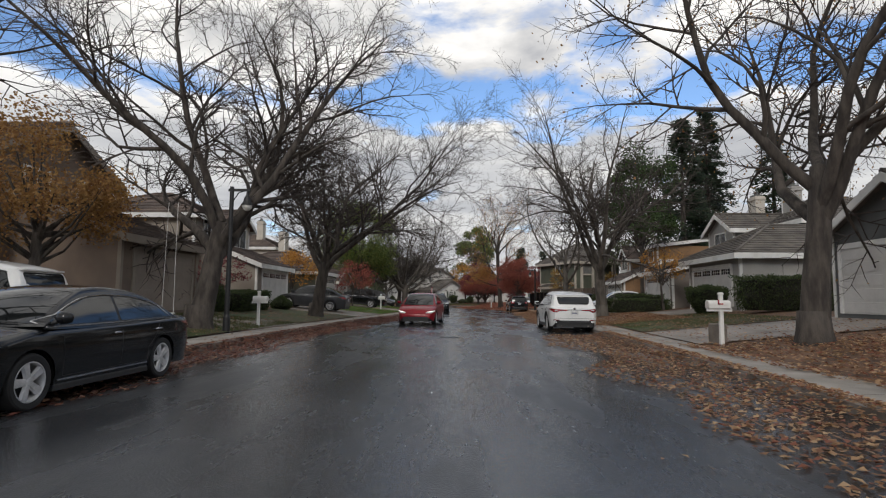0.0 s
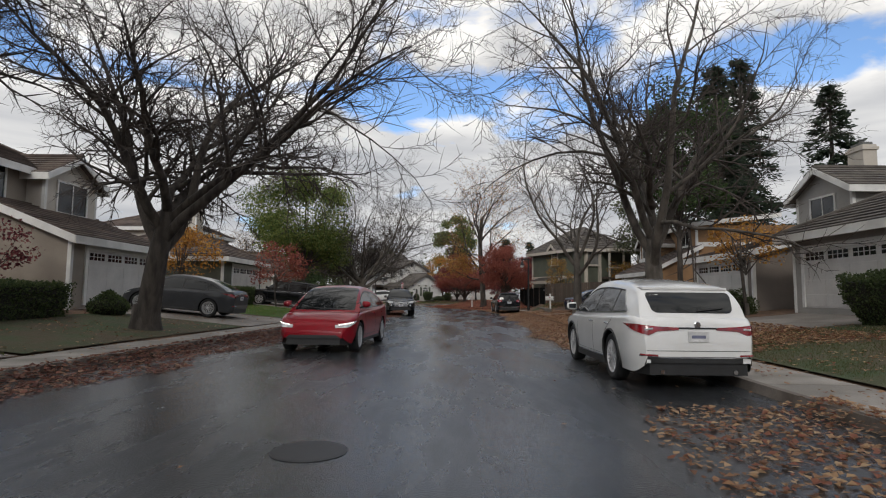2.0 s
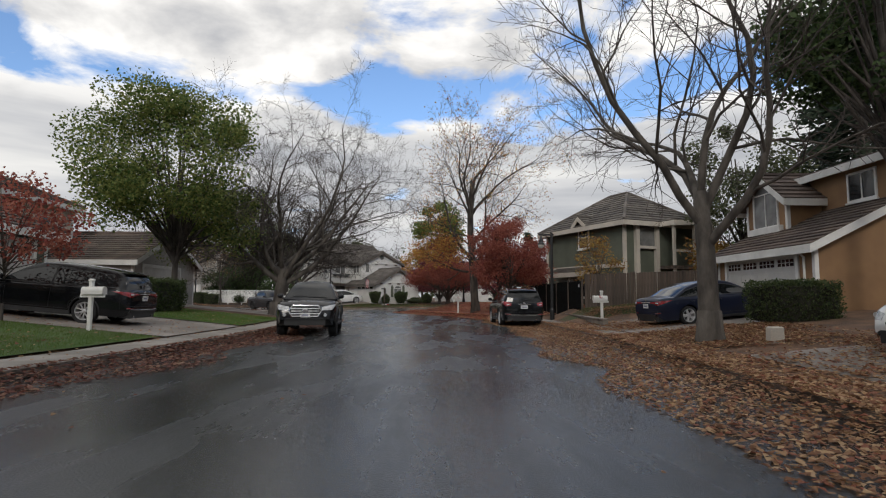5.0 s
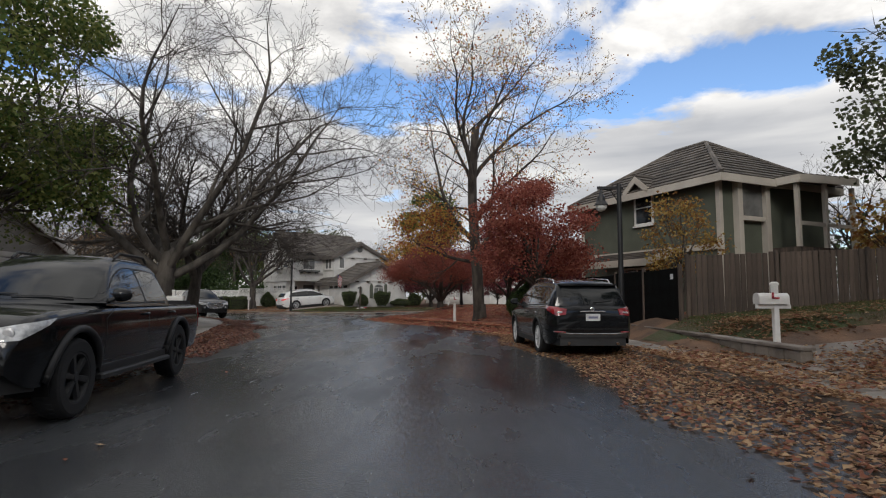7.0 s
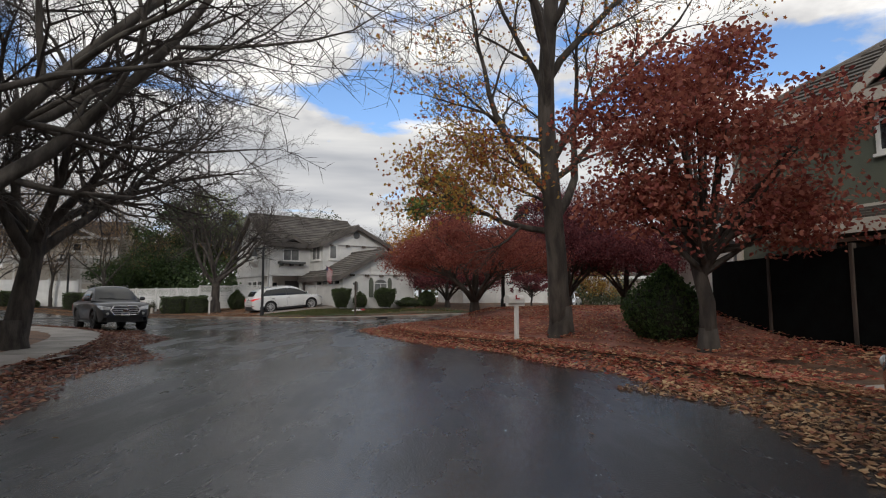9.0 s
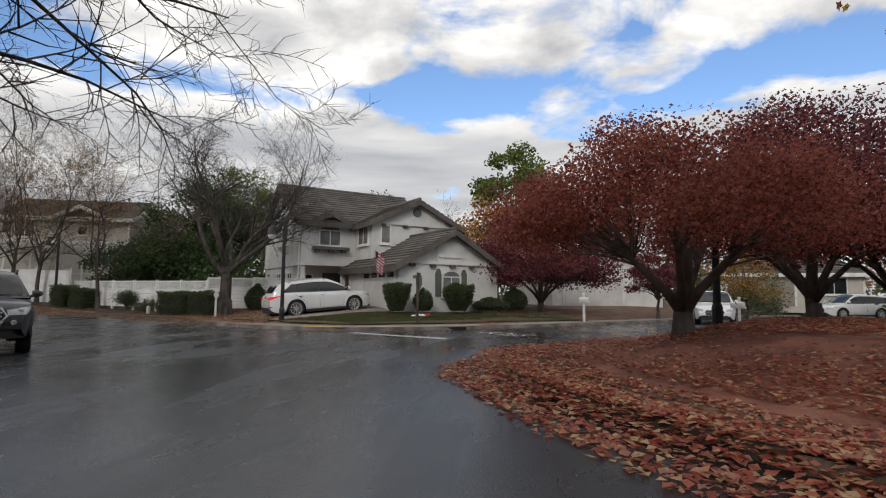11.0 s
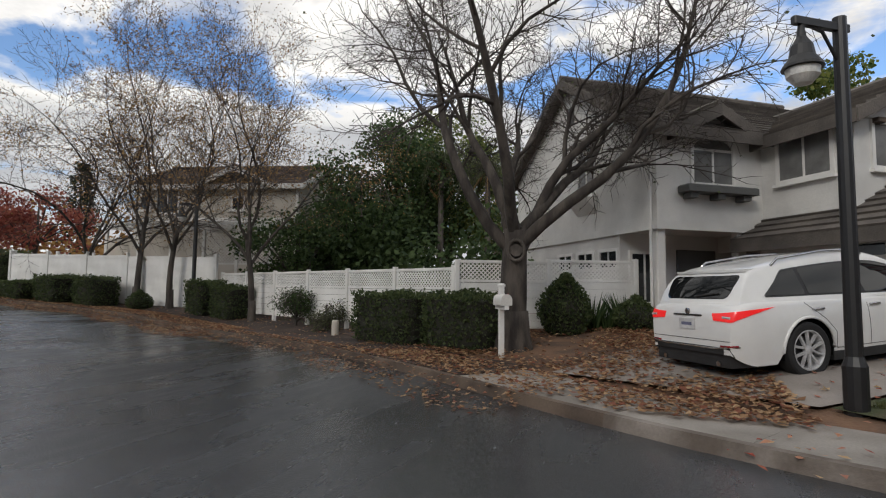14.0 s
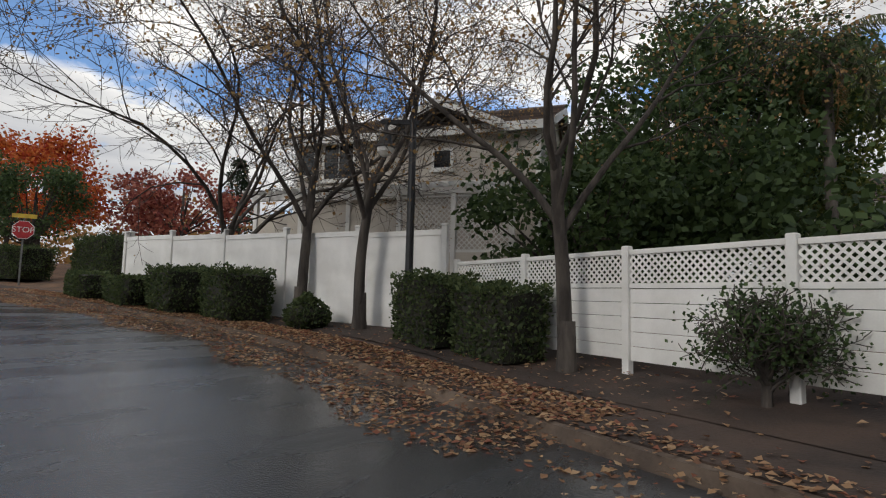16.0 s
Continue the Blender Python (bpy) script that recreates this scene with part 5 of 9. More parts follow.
def wheel(r, wide, style):
    """Tyre, rim and brake about the x axis, outer face at +x. style: five, split, thin or dark."""
    turn = Matrix.Rotation(radians(90), 4, "Y")
    rr = r * (0.62 if style == "dark" else 0.70)
    ty = G().lathe([(rr, -wide / 2), (r * 0.90, -wide * 0.5), (r * 0.965, -wide * 0.44), (r * 0.995, -wide * 0.30), (r, 0), (r * 0.995, wide * 0.30), (r * 0.965, wide * 0.44), (r * 0.90, wide * 0.5), (rr * 1.06, wide * 0.485), (rr, wide * 0.44), (rr, -wide / 2)], 40, turn, False)
    if style == "dark":
        for i in range(36):
            for s in (-1, 1):
                ty.box(s * wide * 0.12 - 0.03, -0.018, r * 0.985, s * wide * 0.12 + 0.03, 0.018, r * 1.012, Matrix.Rotation(2 * math.pi * (i + 0.25 * s) / 36, 4, "X"))
    rm = G().lathe([(rr * 0.97, -wide * 0.3), (rr * 0.97, wide * 0.36), (rr * 1.02, wide * 0.45), (rr * 0.96, wide * 0.46), (rr * 0.90, wide * 0.34), (rr * 0.90, -wide * 0.3)], 36, turn, False)
    n = {"five": 5, "split": 5, "thin": 9, "dark": 6}[style]
    for s in range(n):
        for e in ((-1, 1) if style in ("split", "thin") else (0,)):
            q = Matrix.Rotation(2 * math.pi * s / n + 0.3, 4, "X")
            w0, w1 = {"five": (0.17, 0.25), "split": (0.07, 0.075), "thin": (0.04, 0.045), "dark": (0.12, 0.17)}[style]
            o0, o1 = e * rr * 0.09, e * rr * {"split": 0.27, "thin": 0.13}.get(style, 0)
            a = [(wide * 0.26, o0 - w0 * rr, rr * 0.12), (wide * 0.26, o0 + w0 * rr, rr * 0.12), (wide * 0.30, o1 + w1 * rr, rr * 0.93), (wide * 0.30, o1 - w1 * rr, rr * 0.93)]
            b = [(wide * 0.40, o0 - w0 * rr * 0.7, rr * 0.12), (wide * 0.40, o0 + w0 * rr * 0.7, rr * 0.12), (wide * 0.43, o1 + w1 * rr * 0.72, rr * 0.93), (wide * 0.43, o1 - w1 * rr * 0.72, rr * 0.93)]
            rm.add([q @ Vector(p) for p in a + b], [(0, 1, 2, 3), (4, 5, 6, 7), (0, 1, 5, 4), (1, 2, 6, 5), (2, 3, 7, 6), (3, 0, 4, 7)])
    rm.lathe([(rr * 0.24, wide * 0.2), (rr * 0.24, wide * 0.38), (rr * 0.17, wide * 0.43), (rr * 0.02, wide * 0.44)], 16, turn)
    back = G().lathe([(rr * 0.95, -wide * 0.31), (rr * 0.95, -wide * 0.27)], 24, turn).lathe([(rr * 0.66, -wide * 0.2), (rr * 0.66, wide * 0.08), (rr * 0.3, wide * 0.1)], 24, turn)
    made = fixn(ty.mesh("tyre", M["tyre"], True)), fixn(rm.mesh("rim", M["trim" if style == "dark" else "alloy"], True)), fixn(back.mesh("hub", M["trim"]))
    for me in made[:2]:
        me.set_sharp_from_angle(angle=radians(32))
    return made


WHEELS = {}
SHAPES = {
    "sedan": dict(L=4.82, W=1.83, wb=2.78, fo=0.95, r=0.335, belt=0.95, rocker=0.21, style="five",
                  top=[(-2.41, 0.70), (-2.38, 0.90), (-2.28, 0.985), (-1.9, 1.01), (-1.2, 0.99), (0.6, 0.955), (1.25, 0.945), (1.9, 0.86), (2.22, 0.76), (2.36, 0.64), (2.41, 0.50)],
                  roof=[(-1.98, 0), (-1.62, 0.17), (-1.15, 0.38), (-0.6, 0.50), (-0.05, 0.525), (0.3, 0.50), (0.62, 0.41), (1.42, 0)],
                  front=0.52, rear=-1.0, side=(-1.62, -1.32), pillars=(-0.20,), rise=0.03),
    "hatch": dict(L=4.75, W=1.92, wb=2.89, fo=0.85, r=0.365, belt=1.03, rocker=0.24, style="thin",
                  top=[(-2.375, 0.72), (-2.35, 0.96), (-2.24, 1.12), (-1.9, 1.12), (-1.2, 1.08), (0.6, 1.02), (1.25, 0.99), (1.75, 0.90), (2.1, 0.79), (2.28, 0.68), (2.375, 0.50)],
                  roof=[(-2.2, 0.02), (-1.75, 0.26), (-1.2, 0.46), (-0.6, 0.565), (0.0, 0.595), (0.35, 0.56), (0.7, 0.45), (1.62, 0)],
                  front=0.5, rear=-0.95, side=(-1.80, -1.45), pillars=(-0.22, -1.22), rise=0.05),
    "suv": dict(L=4.90, W=1.95, wb=2.81, fo=0.93, r=0.38, belt=1.08, rocker=0.28, style="split",
                top=[(-2.45, 0.78), (-2.43, 0.98), (-2.38, 1.08), (-2.0, 1.14), (0.7, 1.09), (1.2, 1.07), (1.9, 0.98), (2.2, 0.90), (2.36, 0.80), (2.45, 0.62)],
                roof=[(-2.38, 0), (-2.30, 0.22), (-2.16, 0.44), (-1.98, 0.55), (-1.2, 0.63), (-0.3, 0.665), (0.15, 0.655), (0.5, 0.55), (1.38, 0)],
                front=0.38, rear=-2.02, side=(-2.12, -1.86), pillars=(-0.22, -1.36), rise=0.05),
    "crossover": dict(L=5.04, W=1.97, wb=2.89, fo=0.97, r=0.39, belt=1.07, rocker=0.25, style="thin",
                      top=[(-2.52, 0.72), (-2.50, 0.92), (-2.42, 1.05), (-2.1, 1.13), (-1.4, 1.11), (0.9, 1.06), (1.4, 1.05), (2.0, 0.98), (2.3, 0.89), (2.44, 0.78), (2.52, 0.58)],
                      roof=[(-2.44, 0), (-2.28, 0.24), (-2.06, 0.44), (-1.8, 0.52), (-1.1, 0.60), (-0.3, 0.64), (0.2, 0.625), (0.6, 0.51), (1.52, 0)],
                      front=0.46, rear=-1.9, side=(-1.98, -1.50), pillars=(-0.20, -1.24), rise=0.07),
    "pickup": dict(L=5.40, W=1.91, wb=3.24, fo=0.93, r=0.415, belt=1.17, rocker=0.40, style="dark",
                   top=[(-2.70, 1.00), (-2.685, 1.10), (-2.6, 1.15), (0.7, 1.165), (1.15, 1.16), (1.9, 1.14), (2.35, 1.09), (2.56, 1.0), (2.66, 0.88), (2.70, 0.72)],
                   roof=[(-1.05, 0), (-1.0, 0.30), (-0.94, 0.52), (-0.8, 0.60), (-0.3, 0.635), (0.1, 0.635), (0.42, 0.56), (1.25, 0)],
                   front=0.34, rear=-0.86, side=(-0.90, -0.86), pillars=(-0.12,), rise=0.01),
}
SIDE_PROFILE = [(0.0, 0.940), (0.10, 0.955), (0.22, 0.978), (0.36, 0.992), (0.52, 1.0), (0.70, 0.999), (0.78, 0.993), (0.84, 0.984), (1.0, 0.962)]


def grid_face(points, way, step, hull, lift):
    """Fills the outline, cuts it into small cells and presses it onto the hull along way."""
    bm = bmesh.new()
    bm.faces.new([bm.verts.new(p) for p in points])
    way = Vector(way).normalized()
    across = way.orthogonal().normalized() if abs(way.z) > 0.9 else way.cross(Vector((0, 0, 1))).normalized()
    for axis in (across, way.cross(across)):
        s = [v.co.dot(axis) for v in bm.verts]
        for q in np.arange(min(s) + step, max(s), step):
            bmesh.ops.bisect_plane(bm, geom=bm.verts[:] + bm.edges[:] + bm.faces[:], plane_co=axis * float(q), plane_no=axis)
    for v in bm.verts:
        hit, nor, _, _ = hull.ray_cast(v.co - way * 3, way)
        if hit is None:
            hit, nor, _, _ = hull.find_nearest(v.co)
        v.co = hit - nor * lift * (1 if nor.dot(way) > 0 else -1)
    rim = [e for e in bm.edges if e.is_boundary]
    skirt = bmesh.ops.extrude_edge_only(bm, edges=rim)["geom"]
    for v in skirt:
        if isinstance(v, bmesh.types.BMVert):
            v.co += way * (lift + 0.012)
    bmesh.ops.recalc_face_normals(bm, faces=bm.faces)
    return bm


def skin(name, points, way, material, parent, hull, lift=0.005, step=0.07, label=""):
    """A panel of a car, pane or lamp that follows the body below it."""
    bm = grid_face(points, way, step, hull, lift)
    me = bpy.data.meshes.new(name)
    bm.to_mesh(me)
    bm.free()
    me.materials.append(material)
    me.shade_smooth()
    me.set_sharp_from_angle(angle=radians(40))
    return part(name, me, None, parent, label)


def pressed(points, way, hull, lift):
    way = Vector(way).normalized()
    out = []
    for p in points:
        hit, nor, _, _ = hull.ray_cast(Vector(p) - way * 3, way)
        if hit is None:
            hit, nor, _, _ = hull.find_nearest(Vector(p))
        out.append(hit - nor * lift * (1 if nor.dot(way) > 0 else -1))
    return out


def fine(points, step=0.06):
    out = []
    for a, b in zip(points, points[1:]):
        a, b = Vector(a), Vector(b)
        n = max(1, int((b - a).length / step))
        out += [a.lerp(b, i / n) for i in range(n)]
    return out + [Vector(points[-1])]


def rounded(points, r=0.05, n=4):
    """The outline with its corners rounded off."""
    pts, out = [Vector(p) for p in points], []
    for i, p in enumerate(pts):
        a, b = pts[i - 1], pts[(i + 1) % len(pts)]
        ka, kb = min(r, (a - p).length * 0.45), min(r, (b - p).length * 0.45)
        s, e = p + (a - p).normalized() * ka, p + (b - p).normalized() * kb
        out += [(s.lerp(p, t)).lerp(p.lerp(e, t), t) for t in (k / n for k in range(n + 1))]
    return out


def car(kind, paint, label, x, y, turn, category="car", glow=False, z=None, pitch=0.0, L=None, rails=False, lights="slim", chrome=False, style=None):
    """A car with its nose along +y before the turn. kind: sedan, hatch, suv, crossover or pickup."""
    S = SHAPES[kind]
    k = (L or S["L"]) / S["L"]
    LL, hw, belt, r0, rad = S["L"] * k, S["W"] / 2, S["belt"], S["rocker"], S["r"]
    yf, yr = LL / 2 - S["fo"], LL / 2 - S["fo"] - S["wb"] * k
    zz = land(x, y) if z is None else z
    ob = thing("pickup_truck" if kind == "pickup" else "car", label, category, Matrix.Translation((x, y, zz)) @ Matrix.Rotation(radians(turn), 4, "Z") @ Matrix.Rotation(radians(pitch), 4, "X"))
    top_at, roof_at = curve_through([(a * k, b) for a, b in S["top"]]), curve_through([(a * k, b) for a, b in S["roof"]])
    side_at = curve_through(SIDE_PROFILE)
    R = rad * (1.20 if kind == "pickup" else 1.13)

    def width(yy):
        nose, tail = max(0, 1 - (LL / 2 - yy) / 0.62), max(0, 1 - (LL / 2 + yy) / (0.25 if kind == "pickup" else 0.50))
        return hw * (1 - 0.03 * (abs(yy) / (LL / 2)) ** 3 - (0.16 if kind == "pickup" else 0.24) * nose ** 2.3 - (0.05 if kind == "pickup" else 0.17) * tail ** 2.4)

    st = set(round(float(v), 3) for v in np.linspace(-LL / 2, LL / 2, 41))
    for d in (0.008, 0.02, 0.04, 0.07, 0.11, 0.16, 0.22, 0.30):
        st |= {round(LL / 2 - d, 3), round(d - LL / 2, 3)}
    for c in (yf, yr):
        st |= {round(c + R * math.sin(radians(q)), 3) for q in (-91, -90, -84, -76, -66, -55, -42, -28, -14, 0, 14, 28, 42, 55, 66, 76, 84, 90, 91)}
    g, rings = G(), []
    for yy in sorted(st):
        w, top = width(yy), top_at(yy)
        d = LL / 2 - abs(yy)
        zb = r0 + 0.16 * max(0, 1 - d / 0.34) ** 2
        for c in (yf, yr):
            if abs(yy - c) < R:
                zb = max(zb, rad + math.sqrt(max(R * R - (yy - c) ** 2, 0)))
        zb = min(zb, top - 0.14)
        cr = min(0.10, (top - zb) * 0.4)
        wide = lambda zq: w * side_at((zq - r0) / (belt - r0))  # noqa: E731
        ring = [(wide(zq), zq) for zq in np.linspace(zb, top - cr, 11)]
        xs = ring[-1][0]
        ring += [(xs - cr * 1.25 * (1 - math.cos(radians(q))), top - cr + cr * math.sin(radians(q))) for q in (18, 36, 54, 72, 90)]
        xe = ring[-1][0]
        ring += [(xe * f, top + 0.042 * (1 - f * f)) for f in (0.75, 0.5, 0.25, 0)]
        rings.append([(px, yy, pz) for px, pz in ring] + [(-px, yy, pz) for px, pz in ring[-2::-1]])
    n = len(rings[0])
    g.v = [p for q in rings for p in q]
    g.f = [(i * n + j, i * n + j + 1, (i + 1) * n + j + 1, (i + 1) * n + j) for i in range(len(rings) - 1) for j in range(n - 1)]
    g.f += [tuple(range(n)), tuple((len(rings) - 1) * n + j for j in range(n))]
    me = fixn(g.mesh("body", M[paint], True))
    me.set_sharp_from_angle(angle=radians(38))
    part("body", me, None, ob)
    hull = BVHTree.FromPolygons(g.v, g.f)
    under = G().box(-hw * 0.70, -LL / 2 + 0.28, r0 - 0.02, hw * 0.70, LL / 2 - 0.32, belt - 0.25).box(-hw * 0.92, yr + R + 0.02, r0 - 0.05, hw * 0.92, yf - R - 0.02, r0 + 0.06)
    part("underbody", under, M["trim"], ob)
    # cabin
    ya, yb = S["roof"][-1][0] * k, S["roof"][0][0] * k
    fr, rr = S["front"] * k, S["rear"] * k
    cab, ys = [], sorted(set(round(float(v), 3) for v in np.linspace(yb, ya, 46)) | {round(a * k, 3) for a, _ in S["roof"]})
    for yy in ys:
        h = max(roof_at(yy), 0.004)
        sink = (top_at(ya) + 0.03 - belt) * max(0, (yy - fr) / (ya - fr)) ** 1.5
        wb_ = width(yy) * 0.957
        bow = -0.13 * max(0, (yy - fr) / (ya - fr)) + (0.10 * max(0, (rr - yy) / (rr - yb)) if kind != "pickup" else 0)
        side = [(wb_ - 0.30 * h * q - 0.10 * h * q * q, belt - 0.03 + sink + (h + 0.03) * 0.84 * q) for q in (0, 0.25, 0.5, 0.75, 1.0)]
        x1, z1 = side[-1]
        cr = (belt + h + sink) - z1
        side += [(x1 - cr * 1.5 * (1 - math.cos(radians(q))), z1 + cr * math.sin(radians(q))) for q in (22, 45, 68, 90)]
        x2 = side[-1][0]
        side += [(x2 * f, belt + h + sink + 0.03 * min(1, h / 0.4) * (1 - f * f)) for f in (0.66, 0.33, 0)]
        cab.append([(px, yy + bow * (px / wb_) ** 2, pz) for px, pz in side] + [(-px, yy + bow * (px / wb_) ** 2, pz) for px, pz in side[-2::-1]])
    n = len(cab[0])
    g = G()
    g.v = [p for q in cab for p in q]
    g.f = [(i * n + j, i * n + j + 1, (i + 1) * n + j + 1, (i + 1) * n + j) for i in range(len(cab) - 1) for j in range(n - 1)]
    g.f += [tuple(range(n)), tuple((len(cab) - 1) * n + j for j in range(n))]
    me = fixn(g.mesh("roof", M[paint], True))
    me.set_sharp_from_angle(angle=radians(38))
    part("roof", me, None, ob)
    shell = BVHTree.FromPolygons(g.v, g.f)
    roof_w = lambda yy: width(yy) * 0.957 - 0.42 * roof_at(yy)  # noqa: E731
    # glazing: windscreen from above, rear window from behind, the sides in panes between pillars
    yw = ya - 0.10
    scr = [(-(roof_w(fr) - 0.05), fr - 0.02, 3), (roof_w(fr) - 0.05, fr - 0.02, 3), (width(yw) * 0.957 - 0.14, yw - 0.06, 3), (0, yw + 0.05, 3), (-(width(yw) * 0.957 - 0.14), yw - 0.06, 3)]
    skin("windshield", rounded(scr, 0.07), (0, 0, -1), M["car_glass"], ob, shell, 0.004)
    part("wiper", G().tube(pressed(fine([(-0.55, yw - 0.02, 3), (0.1, yw + 0.0, 3)], 0.12), (0, 0, -1), shell, 0.02), 0.009, 5).tube(pressed(fine([(0.05, yw - 0.03, 3), (0.6, yw - 0.09, 3)], 0.12), (0, 0, -1), shell, 0.02), 0.009, 5), M["trim"], ob)
    if kind in ("sedan", "hatch"):
        yq = yb + 0.16
        rear = [(-(width(yq) * 0.957 - 0.20), yq, 3), (width(yq) * 0.957 - 0.20, yq, 3), (roof_w(rr) - 0.08, rr, 3), (-(roof_w(rr) - 0.08), rr, 3)]
        skin("rear_window", rounded(rear, 0.08), (0, 0, -1), M["car_glass"], ob, shell, 0.004)
    else:
        lo, hi = belt + (0.08 if kind != "pickup" else 0.06), belt + roof_at(rr) - (0.10 if kind != "pickup" else 0.06)
        w0, w1 = width(yb) * 0.957 - 0.20, roof_w(rr) - 0.05
        rear = [(-w0, -4, lo), (w0, -4, lo), (w1, -4, hi), (-w1, -4, hi)]
        skin("rear_window", rounded(rear, 0.09), (0, 1, 0), M["car_glass"], ob, shell, 0.004)
        if kind != "pickup":
            part("wiper", G().tube(pressed(fine([(0.05, -4, lo + 0.03), (0.46, -4, lo + 0.07)], 0.1), (0, 1, 0), shell, 0.02), 0.013, 5), M["trim"], ob)
    cut_b, cut_t = S["side"][0] * k, S["side"][1] * k
    front_y = max(q for q in np.linspace(fr, ya, 60) if belt + 0.80 * roof_at(q) - 0.035 > belt + 0.045)

    def pane(y0, y1, grow):
        """The outline of the side glass from y0 back to y1; grow widens it for the surround."""
        up, low = [], []
        for q in np.linspace(0, 1, 15):
            a = y0 + (min(y1, y0) - y0) * q
            if y1 <= cut_b + 0.001:
                a = y0 + (cut_t - y0) * q
            up.append((a, belt + 0.80 * roof_at(min(a, front_y)) - 0.035 + grow))
            b = y0 + (y1 - y0) * q
            low.append((b, belt + 0.028 + S["rise"] * max(0, (0.4 - b) / 2.2) - grow))
        pts = up + low[::-1]
        out = [pts[0]]
        for p in pts[1:]:
            if math.hypot(p[0] - out[-1][0], p[1] - out[-1][1]) > 0.012:
                out.append(p)
        return out

    cuts = [front_y, *[q * k for q in S["pillars"]], cut_b]
    for s in (1, -1):
        side_way = (-s, 0, 0)
        ring = pane(front_y + 0.02, cut_b, 0.022)
        skin("window_surround", rounded([(s * 2, a, b) for a, b in ring], 0.03, 2), side_way, M["trim"], ob, shell, 0.003, 0.12)
        if chrome:
            part("window_trim", G().tube(pressed(fine([(s * 2, a, b) for a, b in ring + ring[:1]], 0.1), side_way, shell, 0.006), 0.011, 5), M["chrome"], ob)
        for a, b in zip(cuts, cuts[1:]):
            skin("side_window", rounded([(s * 2, p, q) for p, q in pane(a - (0.03 if a != front_y else 0), b + (0.03 if b != cut_b else 0), 0)], 0.025, 2), side_way, M["car_glass"], ob, shell, 0.006, 0.14)
        # shut lines, handles, mirrors, sill
        rear_door = cuts[-2] if len(cuts) > 3 else (yr + R * 0.55 if kind != "pickup" else -1.02)
        seams = [[(yf - R - 0.12, r0 + 0.13), (yf - R - 0.10, belt - 0.16), (ya - 0.42, belt - 0.02)], [(cuts[1], r0 + 0.12), (cuts[1] - 0.02, belt - 0.02)]]
        seams.append([(yr + R + 0.06, r0 + 0.13), (yr + R + 0.05, rad + 0.22), (yr + R * 0.72, rad + R * 0.92), (rear_door - 0.12, belt - 0.03)] if kind != "pickup" else [(-1.04, r0 + 0.12), (-1.05, belt)])
        seams.append([(yf - R - 0.12, r0 + 0.13), (yr + R + 0.06, r0 + 0.13)])
        seams.append([(LL / 2 - 0.34, top_at(LL / 2 - 0.34) - 0.06), (ya - 0.1, belt - 0.05)])
        for q in seams:
            part("door_seam", G().tube(pressed(fine([(s * 2, a, b) for a, b in q], 0.09), side_way, hull, -0.001), 0.0055, 4), M["trim"], ob)
        for yh in (cuts[1] + 0.20, rear_door + 0.02 if kind == "pickup" else cuts[1] - 0.86 * k):
            a = pressed([(s * 2, yh, belt - 0.135), (s * 2, yh - 0.09, belt - 0.13), (s * 2, yh - 0.18, belt - 0.135)], side_way, hull, 0.022)
            part("door_handle", G().tube([a[0] - Vector((s * 0.02, 0, 0)), *a, a[2] - Vector((s * 0.02, 0, 0))], [0.012, 0.016, 0.017, 0.016, 0.012], 6), M["chrome" if chrome or rails else paint], ob, smooth=True)
        ym, xm = front_y - 0.12, width(ya) * 0.957
        shape = [(0.0, 0.05, 0.075), (0.06, 0.09, 0.085), (0.13, 0.085, 0.08), (0.19, 0.05, 0.055), (0.205, 0.01, 0.02)]
        q = G()
        for dx, dy, dz in shape:
            for i in range(10):
                t = 2 * math.pi * i / 10
                q.v.append((s * (xm + 0.02 + dx), ym + dy * math.cos(t) * (0.35 if math.cos(t) < 0 else 1), belt + 0.12 + dz * math.sin(t)))
        q.f = [(a * 10 + i, a * 10 + (i + 1) % 10, (a + 1) * 10 + (i + 1) % 10, (a + 1) * 10 + i) for a in range(4) for i in range(10)] + [tuple(range(10)), tuple(40 + i for i in range(10))]
        mir = part("mirror", q, M[paint], ob, smooth=True)
        part("mirror_foot", G().tube([(s * (xm - 0.06), ym + 0.03, belt + 0.03), (s * (xm + 0.05), ym + 0.03, belt + 0.08)], [0.03, 0.035], 6), M["trim"], mir)
        part("mirror_glass", G().extrude([(s * (xm + 0.03 + 0.155 * u), ym - 0.034, belt + 0.12 + v) for u, v in ((0, -0.05), (1, -0.04), (1, 0.045), (0, 0.055))], (0, 0.01, 0)), M["car_glass"], mir)
        part("side_sill", G().bevel_box(min(s * hw * 0.88, s * hw * 0.965), yr + R, r0 - 0.04, max(s * hw * 0.88, s * hw * 0.965), yf - R, r0 + (0.04 if kind in ("sedan", "hatch") else 0.09), 0.015), M["trim"], ob)
        if chrome:
            part("sill_trim", G().tube(pressed(fine([(s * 2, yf - R - 0.05, r0 + 0.085), (s * 2, yr + R + 0.05, r0 + 0.10)], 0.2), side_way, hull, 0.004), 0.013, 5), M["chrome"], ob)
        # wheel housings, dark lips and wheels
        for c in (yf, yr):
            arc = [(c + R * math.cos(radians(q)), rad + R * math.sin(radians(q))) for q in range(-14, 195, 16)]
            q = G()
            for a, b in arc:
                q.v += [(s * (hw * 0.955), a, b), (s * hw * 0.55, a, b)]
            m_ = len(arc)
            q.f = [(2 * i, 2 * i + 1, 2 * i + 3, 2 * i + 2) for i in range(m_ - 1)] + [tuple(2 * i + 1 for i in range(m_))]
            part("wheel_housing", q, M["housing"], ob)
